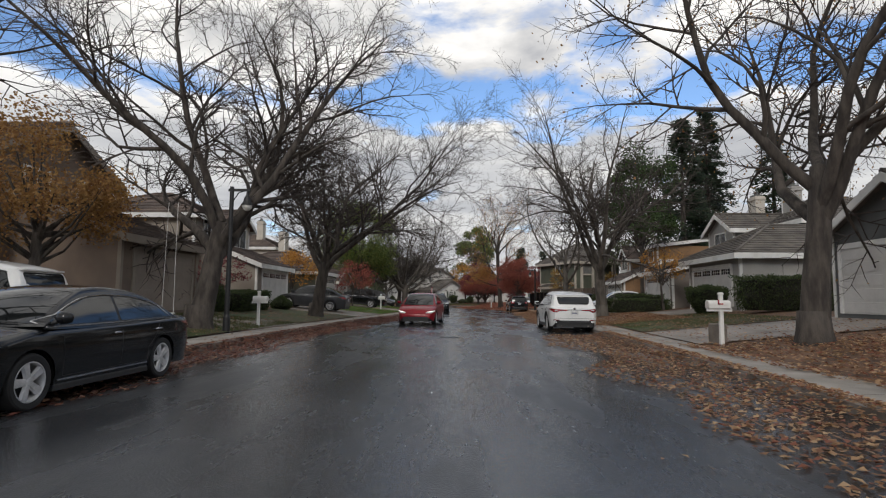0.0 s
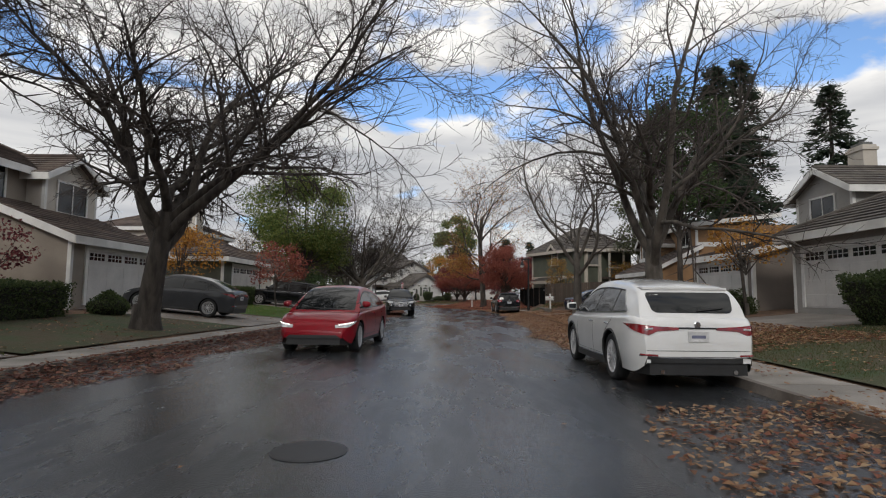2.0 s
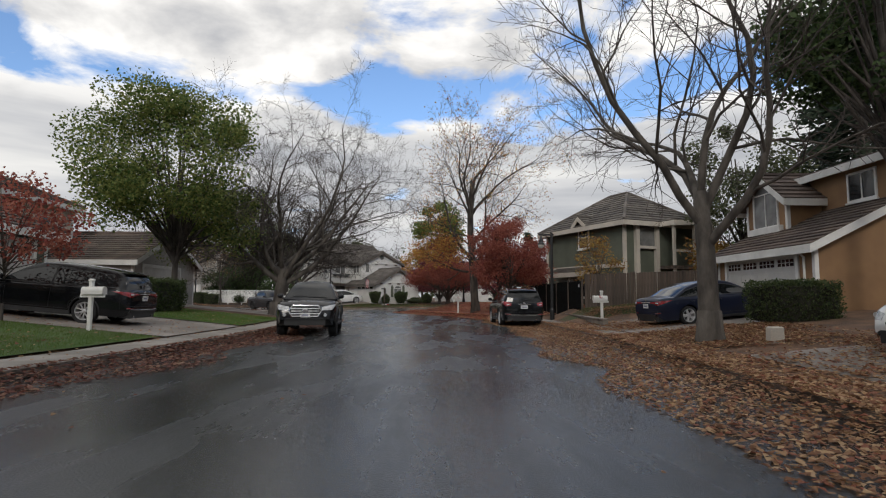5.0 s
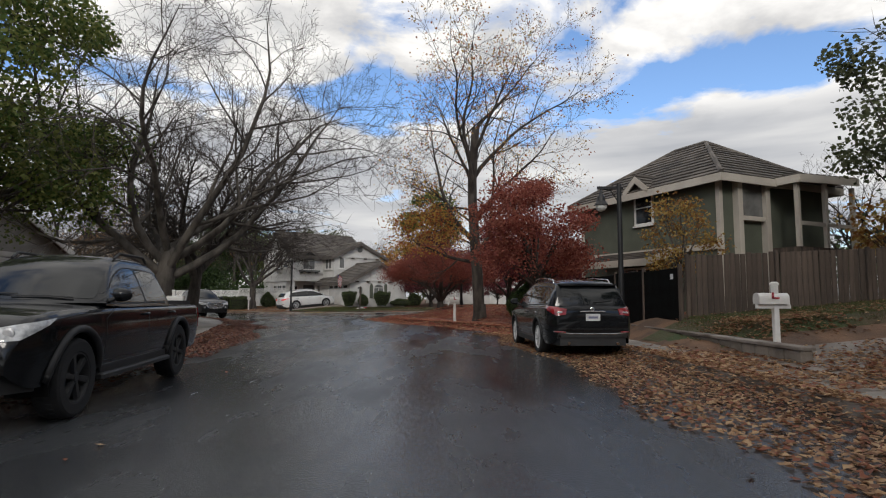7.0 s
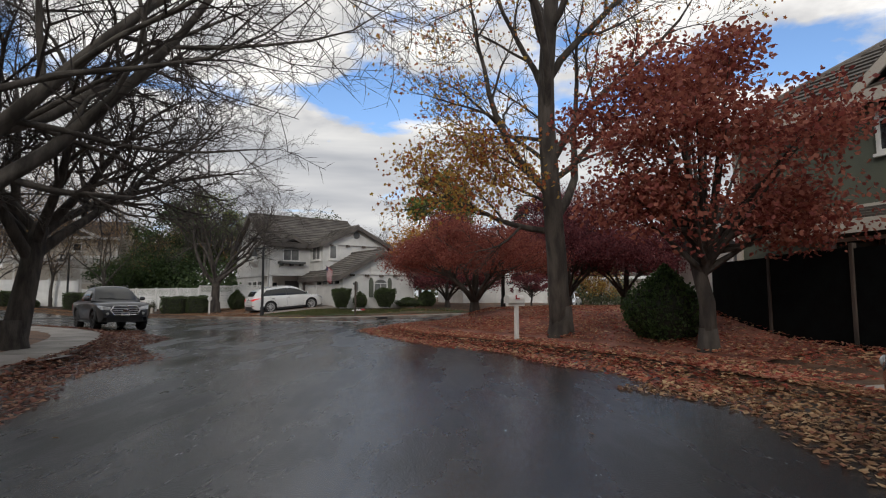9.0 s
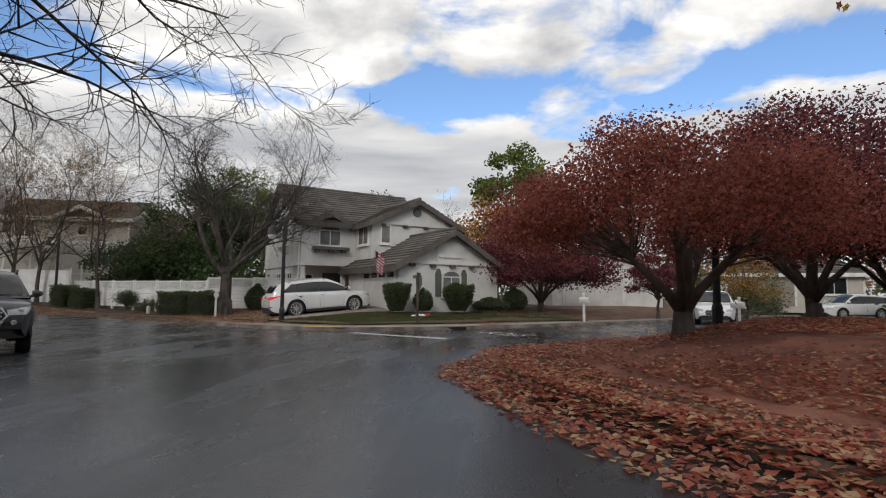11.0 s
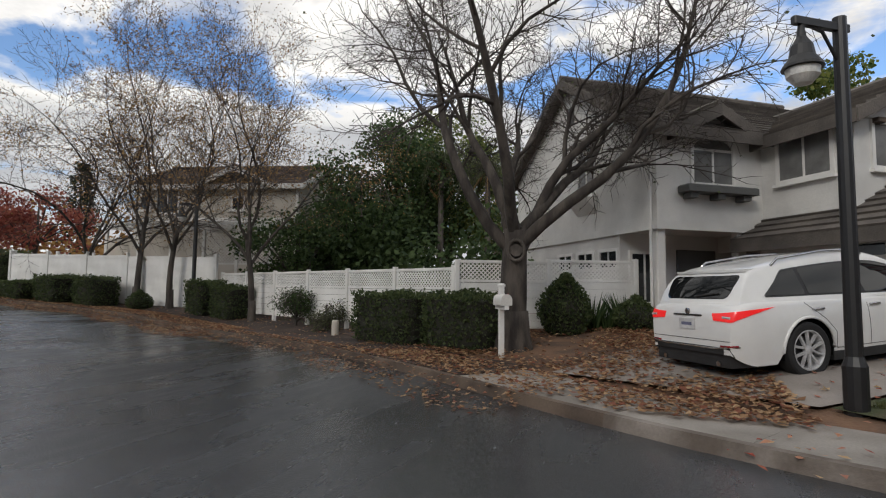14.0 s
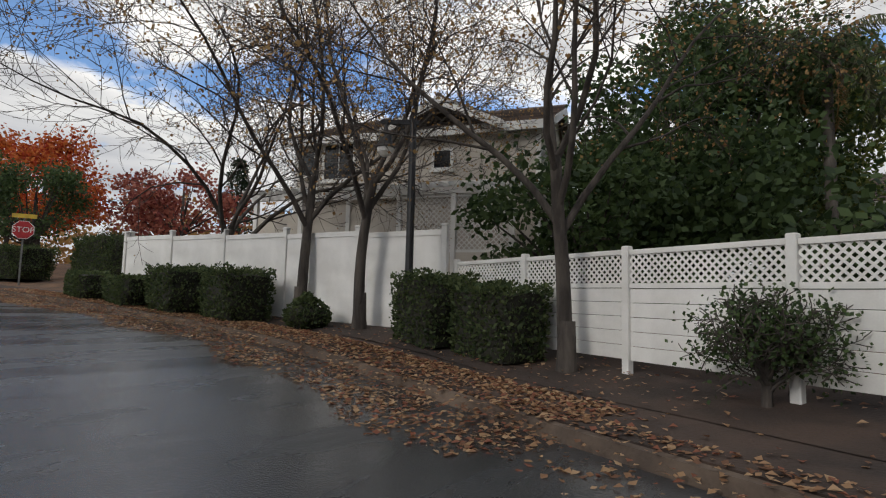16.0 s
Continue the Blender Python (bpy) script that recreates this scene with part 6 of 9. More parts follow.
            if kind in ("suv", "crossover", "pickup"):
                lip = [(c + (R + 0.012) * math.cos(radians(q)), rad + (R + 0.012) * math.sin(radians(q))) for q in range(-12, 193, 12)]
                part("wheel_arch", G().tube(pressed([(s * 2, a, b) for a, b in lip], side_way, hull, 0.004), 0.042 if kind == "pickup" else 0.022, 6), M["trim"] if kind == "pickup" or lights != "wrap" else M[paint], ob, smooth=True)
    style = style or S["style"]
    if (rad, style) not in WHEELS:
        WHEELS[rad, style] = wheel(rad, 0.27 if kind == "pickup" else 0.235, style)
    ty, rm, hub = WHEELS[rad, style]
    for c in (yf, yr):
        for s in (1, -1):
            w = part("wheel", hub, None, ob, m=Matrix.Translation((s * (hw - 0.135), c, rad)) @ Matrix.Rotation(0 if s > 0 else math.pi, 4, "Z"))
            part("tyre", ty, None, w)
            part("rim", rm, None, w)
    # lamps
    tz, fz = top_at(-LL / 2 + 0.06) - 0.02, top_at(LL / 2 - 0.16)
    for s in (1, -1):
        back_way, nose_way = (-s * 0.55, 1, 0), (-s * 0.7, -1, 0)
        if kind == "pickup":
            lamp = [(s * hw * 0.80, -LL / 2, 0.74), (s * hw * 0.98, -LL / 2 + 0.06, 0.74), (s * hw * 0.98, -LL / 2 + 0.06, 1.08), (s * hw * 0.80, -LL / 2, 1.08)]
        elif lights == "big":
            lamp = [(s * hw * 0.62, -LL / 2, tz - 0.13), (s * hw * 0.80, -LL / 2 + 0.05, tz - 0.15), (s * hw * 0.97, -LL / 2 + 0.36, tz - 0.02), (s * hw * 0.97, -LL / 2 + 0.40, tz + 0.06), (s * hw * 0.82, -LL / 2 + 0.06, tz + 0.03), (s * hw * 0.60, -LL / 2, tz - 0.01)]
        elif lights == "wrap":
            lamp = [(s * hw * 0.52, -LL / 2, tz - 0.12), (s * hw * 0.80, -LL / 2 + 0.05, tz - 0.14), (s * hw * 0.97, -LL / 2 + 0.40, tz - 0.01), (s * hw * 0.985, -LL / 2 + 0.58, tz + 0.03), (s * hw * 0.90, -LL / 2 + 0.2, tz + 0.01), (s * hw * 0.70, -LL / 2, tz - 0.02), (s * hw * 0.50, -LL / 2, tz - 0.03)]
        else:
            lamp = [(s * hw * 0.30, -LL / 2, tz - 0.09), (s * hw * 0.62, -LL / 2, tz - 0.11), (s * hw * 0.74, -LL / 2 + 0.03, tz - 0.17), (s * hw * 0.90, -LL / 2 + 0.20, tz - 0.11), (s * hw * 0.98, -LL / 2 + 0.50, tz - 0.01), (s * hw * 0.88, -LL / 2 + 0.18, tz - 0.005), (s * hw * 0.62, -LL / 2, tz - 0.04), (s * hw * 0.30, -LL / 2, tz - 0.05)]
        tl = skin("tail_light", lamp, back_way, M["lit_red" if glow == "tail" else "taillight"], ob, hull, 0.012, 0.05)
        if kind != "pickup":
            part("reversing_lamp", G().tube(pressed([(s * hw * 0.70, -LL / 2, tz - 0.075), (s * hw * 0.79, -LL / 2 + 0.05, tz - 0.085)], back_way, hull, 0.014), 0.018, 6), M["headlight"], tl)
        hd = 0.13 if kind == "hatch" else 0.17
        head = [(s * hw * 0.56, LL / 2 - 0.02, fz - hd), (s * hw * 0.80, LL / 2 - 0.16, fz - hd * 0.9), (s * hw * 0.94, LL / 2 - 0.40, fz - hd * 0.15), (s * hw * 0.94, LL / 2 - 0.52, fz + 0.035), (s * hw * 0.78, LL / 2 - 0.18, fz - 0.015), (s * hw * 0.56, LL / 2 - 0.03, fz - 0.065)]
        hl = skin("headlight", head, nose_way, M["headlight"], ob, hull, 0.010, 0.06)
        if glow == "head":
            part("lamp_strip", G().tube(pressed(fine([(s * hw * 0.64, LL / 2 - 0.05, fz - 0.062), (s * hw * 0.78, LL / 2 - 0.18, fz - 0.035), (s * hw * 0.89, LL / 2 - 0.34, fz - 0.005)], 0.05), nose_way, hull, 0.014), 0.012, 6), M["lit_white"], hl)
        else:
            part("lamp_bulb", G().lathe([(0.05, 0), (0.05, 0.015), (0.03, 0.02)], 14, Matrix.Translation(pressed([(s * hw * 0.74, LL / 2 - 0.12, fz - hd * 0.5)], nose_way, hull, 0.004)[0]) @ Matrix.Rotation(radians(-90), 4, "X")), M["alloy"], hl)
        if kind != "pickup":
            part("reflector", G().tube(pressed(fine([(s * hw * 0.62, -LL / 2, r0 + 0.27), (s * hw * 0.84, -LL / 2 + 0.1, r0 + 0.28)], 0.05), back_way, hull, 0.005), 0.016, 6), M["taillight"], ob)
        if kind in ("suv", "crossover", "sedan"):
            part("exhaust", G().tube([(s * hw * 0.55, -LL / 2 + 0.2, r0 + 0.03), (s * hw * 0.55, -LL / 2 - 0.01, r0 + 0.03)], 0.035, 10), M["chrome"], ob)
    # bumpers, tailgate, plates
    low = 0.17 if kind not in ("sedan", "hatch") else 0.10
    rb = [(-hw * 0.80, -LL / 2 + 0.04, r0 + 0.13), (hw * 0.80, -LL / 2 + 0.04, r0 + 0.13), (hw * 0.78, -LL / 2, r0 + 0.17 + low * 0.5), (-hw * 0.78, -LL / 2, r0 + 0.17 + low * 0.5)]
    skin("rear_bumper", rb, (0, 1, 0), M["trim"], ob, hull, 0.014, 0.12)
    part("valance", G().prism([(-hw * 0.74, -LL / 2 + 0.02), (hw * 0.74, -LL / 2 + 0.02), (hw * 0.86, -LL / 2 + 0.34), (-hw * 0.86, -LL / 2 + 0.34)], r0 - 0.02, r0 + 0.17), M["trim"], ob)
    part("bumper_seam", G().tube(pressed(fine([(-hw * 0.8, -LL / 2, r0 + 0.34), (hw * 0.8, -LL / 2, r0 + 0.34)], 0.1), (0, 1, 0), hull, -0.001), 0.006, 4), M["trim"], ob)
    if kind in ("crossover", "suv"):
        part("bumper_trim", G().tube(pressed(fine([(-hw * 0.86, -LL / 2, r0 + 0.27), (-hw * 0.5, -LL / 2, r0 + 0.235), (hw * 0.5, -LL / 2, r0 + 0.235), (hw * 0.86, -LL / 2, r0 + 0.27)], 0.1), (0, 1, 0), hull, 0.008), 0.014, 6), M["chrome"], ob)
    if kind in ("suv", "crossover"):
        zs, half = belt + roof_at(rr) - 0.02, roof_w(rr) - 0.02
        part("spoiler", G().prism([(-half, rr + 0.10), (half, rr + 0.10), (half * 0.96, rr - 0.16), (half * 0.5, rr - 0.22), (-half * 0.5, rr - 0.22), (-half * 0.96, rr - 0.16)], zs - 0.035, zs), M[paint], ob)
        part("antenna", G().add([(0.03, rr + 0.36, zs + 0.03), (-0.03, rr + 0.36, zs + 0.03), (0, rr + 0.20, zs + 0.09), (0, rr + 0.18, zs + 0.02)], [(0, 1, 2), (0, 2, 3), (1, 3, 2), (0, 3, 1)]), M[paint], ob)
    if kind != "pickup":
        part("tailgate_trim", G().tube(pressed(fine([(-0.28, -LL / 2, tz - 0.06), (0.28, -LL / 2, tz - 0.06)], 0.1), (0, 1, 0), hull, 0.01), 0.013, 6), M["chrome" if kind in ("suv", "sedan") else "trim"], ob)
        part("badge", G().lathe([(0.05, 0), (0.05, 0.012), (0.035, 0.018)], 14, Matrix.Translation(pressed([(0, -LL / 2, tz - 0.01)], (0, 1, 0), hull, 0.0)[0]) @ Matrix.Rotation(radians(90), 4, "X")), M["chrome"], ob)
    else:
        part("cargo_bed", G().box(-hw * 0.80, -LL / 2 + 0.1, 1.10, hw * 0.80, -1.12, 1.21), M["trim"], ob)
        part("tailgate_seam", G().tube(pressed(fine([(-hw * 0.78, -LL / 2, 0.66), (hw * 0.78, -LL / 2, 0.66)], 0.2), (0, 1, 0), hull, 0.0), 0.008, 4), M["trim"], ob)
        for s in (1, -1):
            part("running_board", G().bevel_box(min(s * hw * 0.82, s * hw * 1.03), yr + R, 0.33, max(s * hw * 0.82, s * hw * 1.03), yf - R, 0.39, 0.02), M["trim"], ob)
            part("roof_rail", G().tube([(s * (roof_w(0) - 0.03), 0.28, belt + 0.60), (s * (roof_w(0) - 0.02), 0.15, belt + 0.68), (s * (roof_w(0) - 0.02), -0.65, belt + 0.68), (s * (roof_w(0) - 0.03), -0.8, belt + 0.60)], 0.02, 6), M["trim"], ob)
            part("fog_light", G().lathe([(0.055, 0), (0.055, 0.03), (0.03, 0.04)], 12, Matrix.Translation(pressed([(s * hw * 0.66, LL / 2, 0.70)], (0, -1, 0), hull, 0.0)[0]) @ Matrix.Rotation(radians(-90), 4, "X")), M["headlight"], ob)
    # front
    if kind == "pickup":
        zg0, zg1 = fz - 0.36, fz - 0.03
        hexa = [(-hw * 0.42, 4, zg1), (hw * 0.42, 4, zg1), (hw * 0.54, 4, (zg0 + zg1) / 2), (hw * 0.42, 4, zg0), (-hw * 0.42, 4, zg0), (-hw * 0.54, 4, (zg0 + zg1) / 2)]
        gr = skin("grille", hexa, (0, -1, 0), M["trim"], ob, hull, 0.006, 0.1)
        part("grille_surround", G().tube(pressed(fine(hexa + hexa[:1], 0.1), (0, -1, 0), hull, 0.012), 0.027, 6), M["chrome"], gr)
        for q in (0.26, 0.5, 0.74):
            zq = zg0 + (zg1 - zg0) * q
            part("grille_bar", G().tube(pressed(fine([(-hw * 0.45, 4, zq), (hw * 0.45, 4, zq)], 0.1), (0, -1, 0), hull, 0.016), 0.018, 5), M["alloy"], gr)
        part("badge", G().lathe([(0.085, 0), (0.085, 0.02), (0.06, 0.03)], 18, Matrix.Translation(pressed([(0, 4, (zg0 + zg1) / 2)], (0, -1, 0), hull, 0.02)[0]) @ Matrix.Rotation(radians(-90), 4, "X") @ Matrix.Diagonal((1.25, 0.85, 1, 1))), M["chrome"], gr)
    elif kind != "hatch":
        zg0, zg1 = r0 + 0.16, fz - 0.11
        gr = skin("grille", [(-hw * 0.40, 4, zg1), (hw * 0.40, 4, zg1), (hw * 0.46, 4, zg1 - 0.1), (hw * 0.36, 4, zg0), (-hw * 0.36, 4, zg0), (-hw * 0.46, 4, zg1 - 0.1)], (0, -1, 0), M["trim"], ob, hull, 0.006, 0.1)
        for i in range(4):
            zq = zg0 + (zg1 - zg0) * (i + 0.5) / 4
            part("grille_bar", G().tube(pressed(fine([(-hw * 0.38, 4, zq), (hw * 0.38, 4, zq)], 0.12), (0, -1, 0), hull, 0.012), 0.01, 5), M["chrome"], gr)
    inlet = [(-hw * 0.58, 4, r0 + 0.20), (hw * 0.58, 4, r0 + 0.20), (hw * 0.70, 4, r0 + 0.13), (hw * 0.55, 4, r0 + 0.085), (-hw * 0.55, 4, r0 + 0.085), (-hw * 0.70, 4, r0 + 0.13)]
    skin("air_inlet", inlet, (0, -1, 0), M["trim"], ob, hull, 0.006, 0.12)
    part("front_lip", G().prism([(hw * 0.66, LL / 2 - 0.03), (-hw * 0.66, LL / 2 - 0.03), (-hw * 0.88, LL / 2 - 0.34), (hw * 0.88, LL / 2 - 0.34)], r0 - 0.03, r0 + 0.17), M["trim"], ob)
    if rails:
        for s in (1, -1):
            up = [Vector((s * (roof_w(q) - 0.02), q, belt + roof_at(q) + d)) for q, d in ((rr + 0.28, -0.05), (rr + 0.42, 0.03), (-0.6, 0.035), (0.0, 0.03), (0.16, -0.04))]
            part("roof_rail", G().tube(up, 0.02, 6), M["chrome"], ob, smooth=True)
    for s in (-1, 1):
        zp = (0.50 if s > 0 and kind != "pickup" else 0.62) if s > 0 else (tz - 0.26 if kind != "pickup" else 0.72)
        if s > 0 and kind == "hatch":
            continue
        c = pressed([(0, s * LL / 2, zp + 0.075)], (0, -s, 0), hull, 0.012)[0]
        p = part("number_plate", G().box(-0.155, -0.01, -0.075, 0.155, 0.01, 0.075), M["plate"], ob, m=Matrix.Translation(c))
        part("plate_bar", G().box(-0.105, min(0, s * 0.013), -0.025, 0.105, max(0, s * 0.013), 0.02), M["plate_ink"], p)
    return ob


# ---- the houses along the street ----
def facing(x, y, side):
    """The frame of a house whose front line is at x, its middle at y; side: 1 looks along +x, -1 along -x."""
    return Matrix.Translation((x, y, 0)) @ Matrix.Rotation(radians(90 if side > 0 else -90), 4, "Z")
# local x runs along +y (side 1) or -y (side -1); local y runs away from the street


# left side, from the camera's start
h = House("taupe two-storey house with a tan garage and brown tiled roofs", facing(-11.3, 21.9, 1), "taupe", "roof_brown", "beige")
h.body(-3.0, 0, 2.7, 7.0, 0.2, 3.65, gable="shed", pitch=0.38)
h.shed_roof(-3.0, 0, 2.7, 5.5, 3.65, 0.38)
h.garage(0, 0, 0.75, 4.3, 2.3, "garage_tan", lights=False, rows=5, cols=3)
h.body(-4.2, 4.2, 2.6, 12.5, 0.2, 6.6, gable="y", pitch=0.5)
h.gable_roof(-4.2, 4.2, 2.6, 12.5, 6.6, "y", 0.5)
h.window("front", -2.0, 4.2, 4.9, 1.2, 1.3)
h.window("front", 0.9, 4.2, 4.9, 1.2, 1.3)

h = House("beige two-storey house with a white garage door and brown roof", facing(-12.2, 37.4, 1), "beige", "roof_brown")
h.body(-3.1, 0, 3.0, 7.0, 0.2, 3.55, gable="shed", pitch=0.40)
h.shed_roof(-3.1, 0, 3.0, 5.2, 3.55, 0.40)
h.garage(0.2, 0, 0.9, 4.7, 2.15)
h.body(-4.0, 3.8, 3.0, 12.0, 0.2, 6.7)
h.hip_roof(-4.0, 3.8, 3.0, 12.0, 6.7, 0.48)
h.body(-0.6, 3.0, 2.8, 6.0, 3.4, 6.5, wall="cream", gable="y", pitch=0.55)
h.gable_roof(-0.6, 3.0, 2.8, 6.5, 6.5, "y", 0.55)
h.window("front", 1.1, 3.0, 4.9, 1.9, 1.3)
h.window("front", -2.3, 3.8, 5.1, 1.0, 1.3)

h = House("dark green house with a hipped tile roof and white garage", facing(-12.0, 51.4, 1), "green_wall", "roof_brown")
h.body(-3.6, 0, 3.4, 9.0, 0.2, 3.8)
h.hip_roof(-3.6, 0, 3.4, 9.0, 3.8, 0.48, 0.5)
h.garage(0.3, 0, 0.95, 4.7, 2.2)
h.chimney(9.6, 10.2, 3.0, 9.9, colour="cream")
h.chimney(6.4, 6.5, 0.2, 8.3, colour="cream", panels=True, wide=1.1)
h.body(7.4, 8.0, 17.0, 15.0, 0.2, 6.9, wall="cream")
h.hip_roof(7.4, 8.0, 17.0, 15.0, 6.9, 0.45)
h.window("front", 14.2, 8.0, 4.6, 1.2, 1.2)

h = House("pale grey single-storey house behind a large green tree", facing(-14.5, 69.5, 1), "grey_wall", "roof_brown")
h.body(-4, 0, 4, 9.0, 0.2, 3.4, gable="y", pitch=0.45)
h.gable_roof(-4, 0, 4, 9.0, 3.4, "y", 0.45)
h.garage(-0.6, 0, 0.85, 4.6, 2.15, lights=False)
h.window("left", 3.5, -4, 1.6, 1.4, 1.2)

h = House("pale house with a red-brown tiled roof beyond the bend", Matrix.Translation((-24, 80, 0)) @ Matrix.Rotation(radians(60), 4, "Z"), "cream", "roof_brown")
h.body(-5, 0, 5, 9, 0.2, 3.6)
h.hip_roof(-5, 0, 5, 9, 3.6, 0.45)
h.garage(1.5, 0, 0.9, 4.6, 2.15)
h.window("front", -3, 0, 1.7, 1.6, 1.2)

# right side
h = House("slate grey house with a pale blue-white garage door and white trim", facing(14.5, 17.0, -1), "slate_wall", "roof_grey")
h.body(-3.0, 0, 3.2, 8.0, 0.2, 3.75, gable="y", pitch=0.5)
h.gable_roof(-3.0, 0, 3.2, 8.0, 3.75, "y", 0.5)
h.garage(0, 0, 0.95, 5.0, 2.25, lights=False, rows=5, cols=1)

h = House("warm grey house with a hipped brown tile roof and two chimneys", facing(15.8, 32.7, -1), "grey_wall", "roof_grey")
h.body(-3.5, 0, 3.2, 9.0, 0.2, 4.05)
h.hip_roof(-3.5, 0, 3.2, 9.0, 4.05, 0.50, 0.5)
h.garage(-0.3, 0, 1.05, 5.0, 2.2)
h.body(-8.8, 3.6, -5.0, 10.0, 0.2, 6.4, gable="y", pitch=0.55)
h.gable_roof(-8.8, 3.6, -5.0, 10.0, 6.4, "y", 0.55)
h.window("front", -6.9, 3.6, 4.7, 1.6, 1.4)
h.body(-5.0, 5.0, -2.5, 12.0, 0.2, 6.3)
h.window("front", -3.9, 5.0, 4.9, 0.9, 1.2)
h.body(-11.0, 6.5, -1.0, 14.0, 0.2, 6.5)
h.hip_roof(-11.0, 6.0, -1.0, 14.0, 6.5, 0.5)
h.chimney(-9.6, 7.6, 4.0, 9.3, colour="cream", wide=1.1)
h.chimney(-6.0, 8.2, 4.0, 9.3, colour="grey_wall", panels=True, wide=1.2)

h = House("grey-taupe house with white fascia and a white garage door", facing(15.7, 42.0, -1), "taupe_grey", "roof_brown")
h.body(-3.0, 0, 3.0, 6.0, 0.2, 3.55, gable="shed", pitch=0.24)
h.shed_roof(-3.0, 0, 3.0, 6.0, 3.55, 0.24)
h.garage(0, 0, 0.95, 4.8, 2.15)

h = House("tan-brown house with a low tiled garage roof and a gabled bay", facing(16.2, 56.2, -1), "tan_wall", "roof_brown")
h.body(-3.2, 0, 3.4, 3.6, 0.2, 3.3, gable="shed", pitch=0.50)
h.shed_roof(-3.2, 0, 3.4, 3.5, 3.3, 0.50)
h.garage(0.0, 0, 0.8, 4.8, 2.1)
h.body(-3.4, 3.2, 3.4, 14.0, 0.2, 6.55)
h.shed_roof(-3.4, 3.2, 3.4, 9.0, 6.6, 0.12)
h.body(-3.6, 1.7, -0.6, 3.2, 3.4, 5.7, gable="y", pitch=0.75)
h.gable_roof(-3.6, 1.7, -0.6, 3.4, 5.7, "y", 0.75, 0.35)
h.window("front", -2.1, 1.7, 4.55, 1.7, 1.5, glass="window_pale", arch=True)
part("sill_band", G().bevel_box(-3.3, 1.5, 4.2, -0.9, 1.72, 4.5, 0.02), M["white"], h.ob)
h.window("front", 1.7, 3.2, 5.2, 1.3, 1.0)
part("string_course", G().box(3.38, 3.2, 5.0, 3.44, 9.0, 5.3), M["white"], h.ob)
part("downpipe", G().tube([(2.9, -0.42, 3.1), (2.9, -0.06, 2.8), (2.9, -0.06, 0.4)], 0.045, 8), M["white"], h.ob)

h = House("dark green two-storey house with cream trim and hipped roof", Matrix.Translation((14.37, 66.87, 0)) @ Matrix.Rotation(radians(-67), 4, "Z") @ Matrix.Translation((-6.6, 0, 0)), "green_wall", "roof_grey", "cream")
h.body(-1.6, 0, 6.6, 6.4, 0.2, 6.25)
h.hip_roof(-1.6, 0, 6.6, 6.4, 6.25, 0.68, 0.5)
h.window("front", 2.7, 0, 4.66, 0.95, 1.4, bars=(1, 2), frame_mat="white")
h.window("front", 2.2, 0, 1.4, 2.2, 1.2, frame_mat="white")
h.gable_roof(2.1, -0.35, 3.3, 1.6, 6.15, "y", 0.8, 0.15)
part("string_course", G().box(-1.65, -0.08, 3.2, 6.65, 0.02, 3.45), M["cream"], h.ob)
h.shed_roof(0.2, -1.3, 4.0, 0.0, 2.9, 0.30, 0.15)
bay = part("bay_window", G().box(6.6, 0.7, 0.8, 6.85, 0.95, 6.1).box(6.6, 2.3, 0.8, 6.85, 2.55, 6.1).box(6.6, 0.95, 4.35, 6.8, 2.3, 4.52).box(6.6, 0.95, 5.95, 6.8, 2.3, 6.1), M["cream"], h.ob, "cream corner posts and rails")
part("pane", G().box(6.6, 0.95, 4.52, 6.68, 2.3, 5.95), M["window_pale"], bay)
for q in (-1.63, 6.45):
    part("corner_board", G().box(q, -0.06, 0.2, q + 0.18, -0.0, 6.2), M["cream"], h.ob)
porch = part("balcony", G().box(6.6, 2.6, 3.1, 7.9, 6.4, 3.3), M["dark_wood"], h.ob)
h.shed_roof(6.9, 2.7, 7.9, 6.3, 5.95, 0.04, 0.15)
for q in (2.7, 4.4, 6.2):
    part("post", G().box(7.7, q, 0.8, 7.85, q + 0.15, 5.85), M["cream"], porch)
part("rail", G().box(7.75, 2.7, 4.15, 7.82, 6.35, 4.3), M["cream"], porch)

h = House("slate grey house with a pale garage behind red trees", facing(14.9, 84.0, -1), "slate_wall", "roof_grey")
h.body(-3.2, 0, 3.2, 8.0, 0.2, 3.8, gable="y", pitch=0.5)
h.gable_roof(-3.2, 0, 3.2, 8.0, 3.8, "y", 0.5)
h.garage(0, 0, 0.9, 4.9, 2.3, lights=False, rows=6, cols=1)

# the white corner house
TURN_C = 36.0
CORNER = Matrix.Translation((-3.98, 97.03, 0)) @ Matrix.Rotation(radians(TURN_C), 4, "Z")
h = House("white stucco two-storey corner house with grey-brown tiled roofs", CORNER, "white_stucco", "roof_grey", "white_stucco")
h.fascia = "roof_grey"
# the garage wing
h.body(0, 0, 5.9, 6.5, 0.3, 2.95, gable="y", pitch=0.566)
h.gable_roof(0, 0, 5.9, 6.5, 2.95, "y", 0.566, 0.45)
h.garage(2.4, 0, 0.62, 3.9, 1.98, face="left", rows=4, cols=4, plain=True)
h.window("front", 2.98, 0, 1.35, 1.0, 0.95, arch=True, frame_mat="white_stucco", glass="window_pale")
for q in (2.03, 3.58):
    part("shutter", G().extrude([(q, -0.05, 1.3), (q + 0.34, -0.05, 1.3), (q + 0.34, -0.05, 2.45), (q + 0.26, -0.05, 2.66), (q + 0.17, -0.05, 2.72), (q + 0.08, -0.05, 2.66), (q, -0.05, 2.45)], (0, 0.05, 0)), M["green_wall"], h.ob)
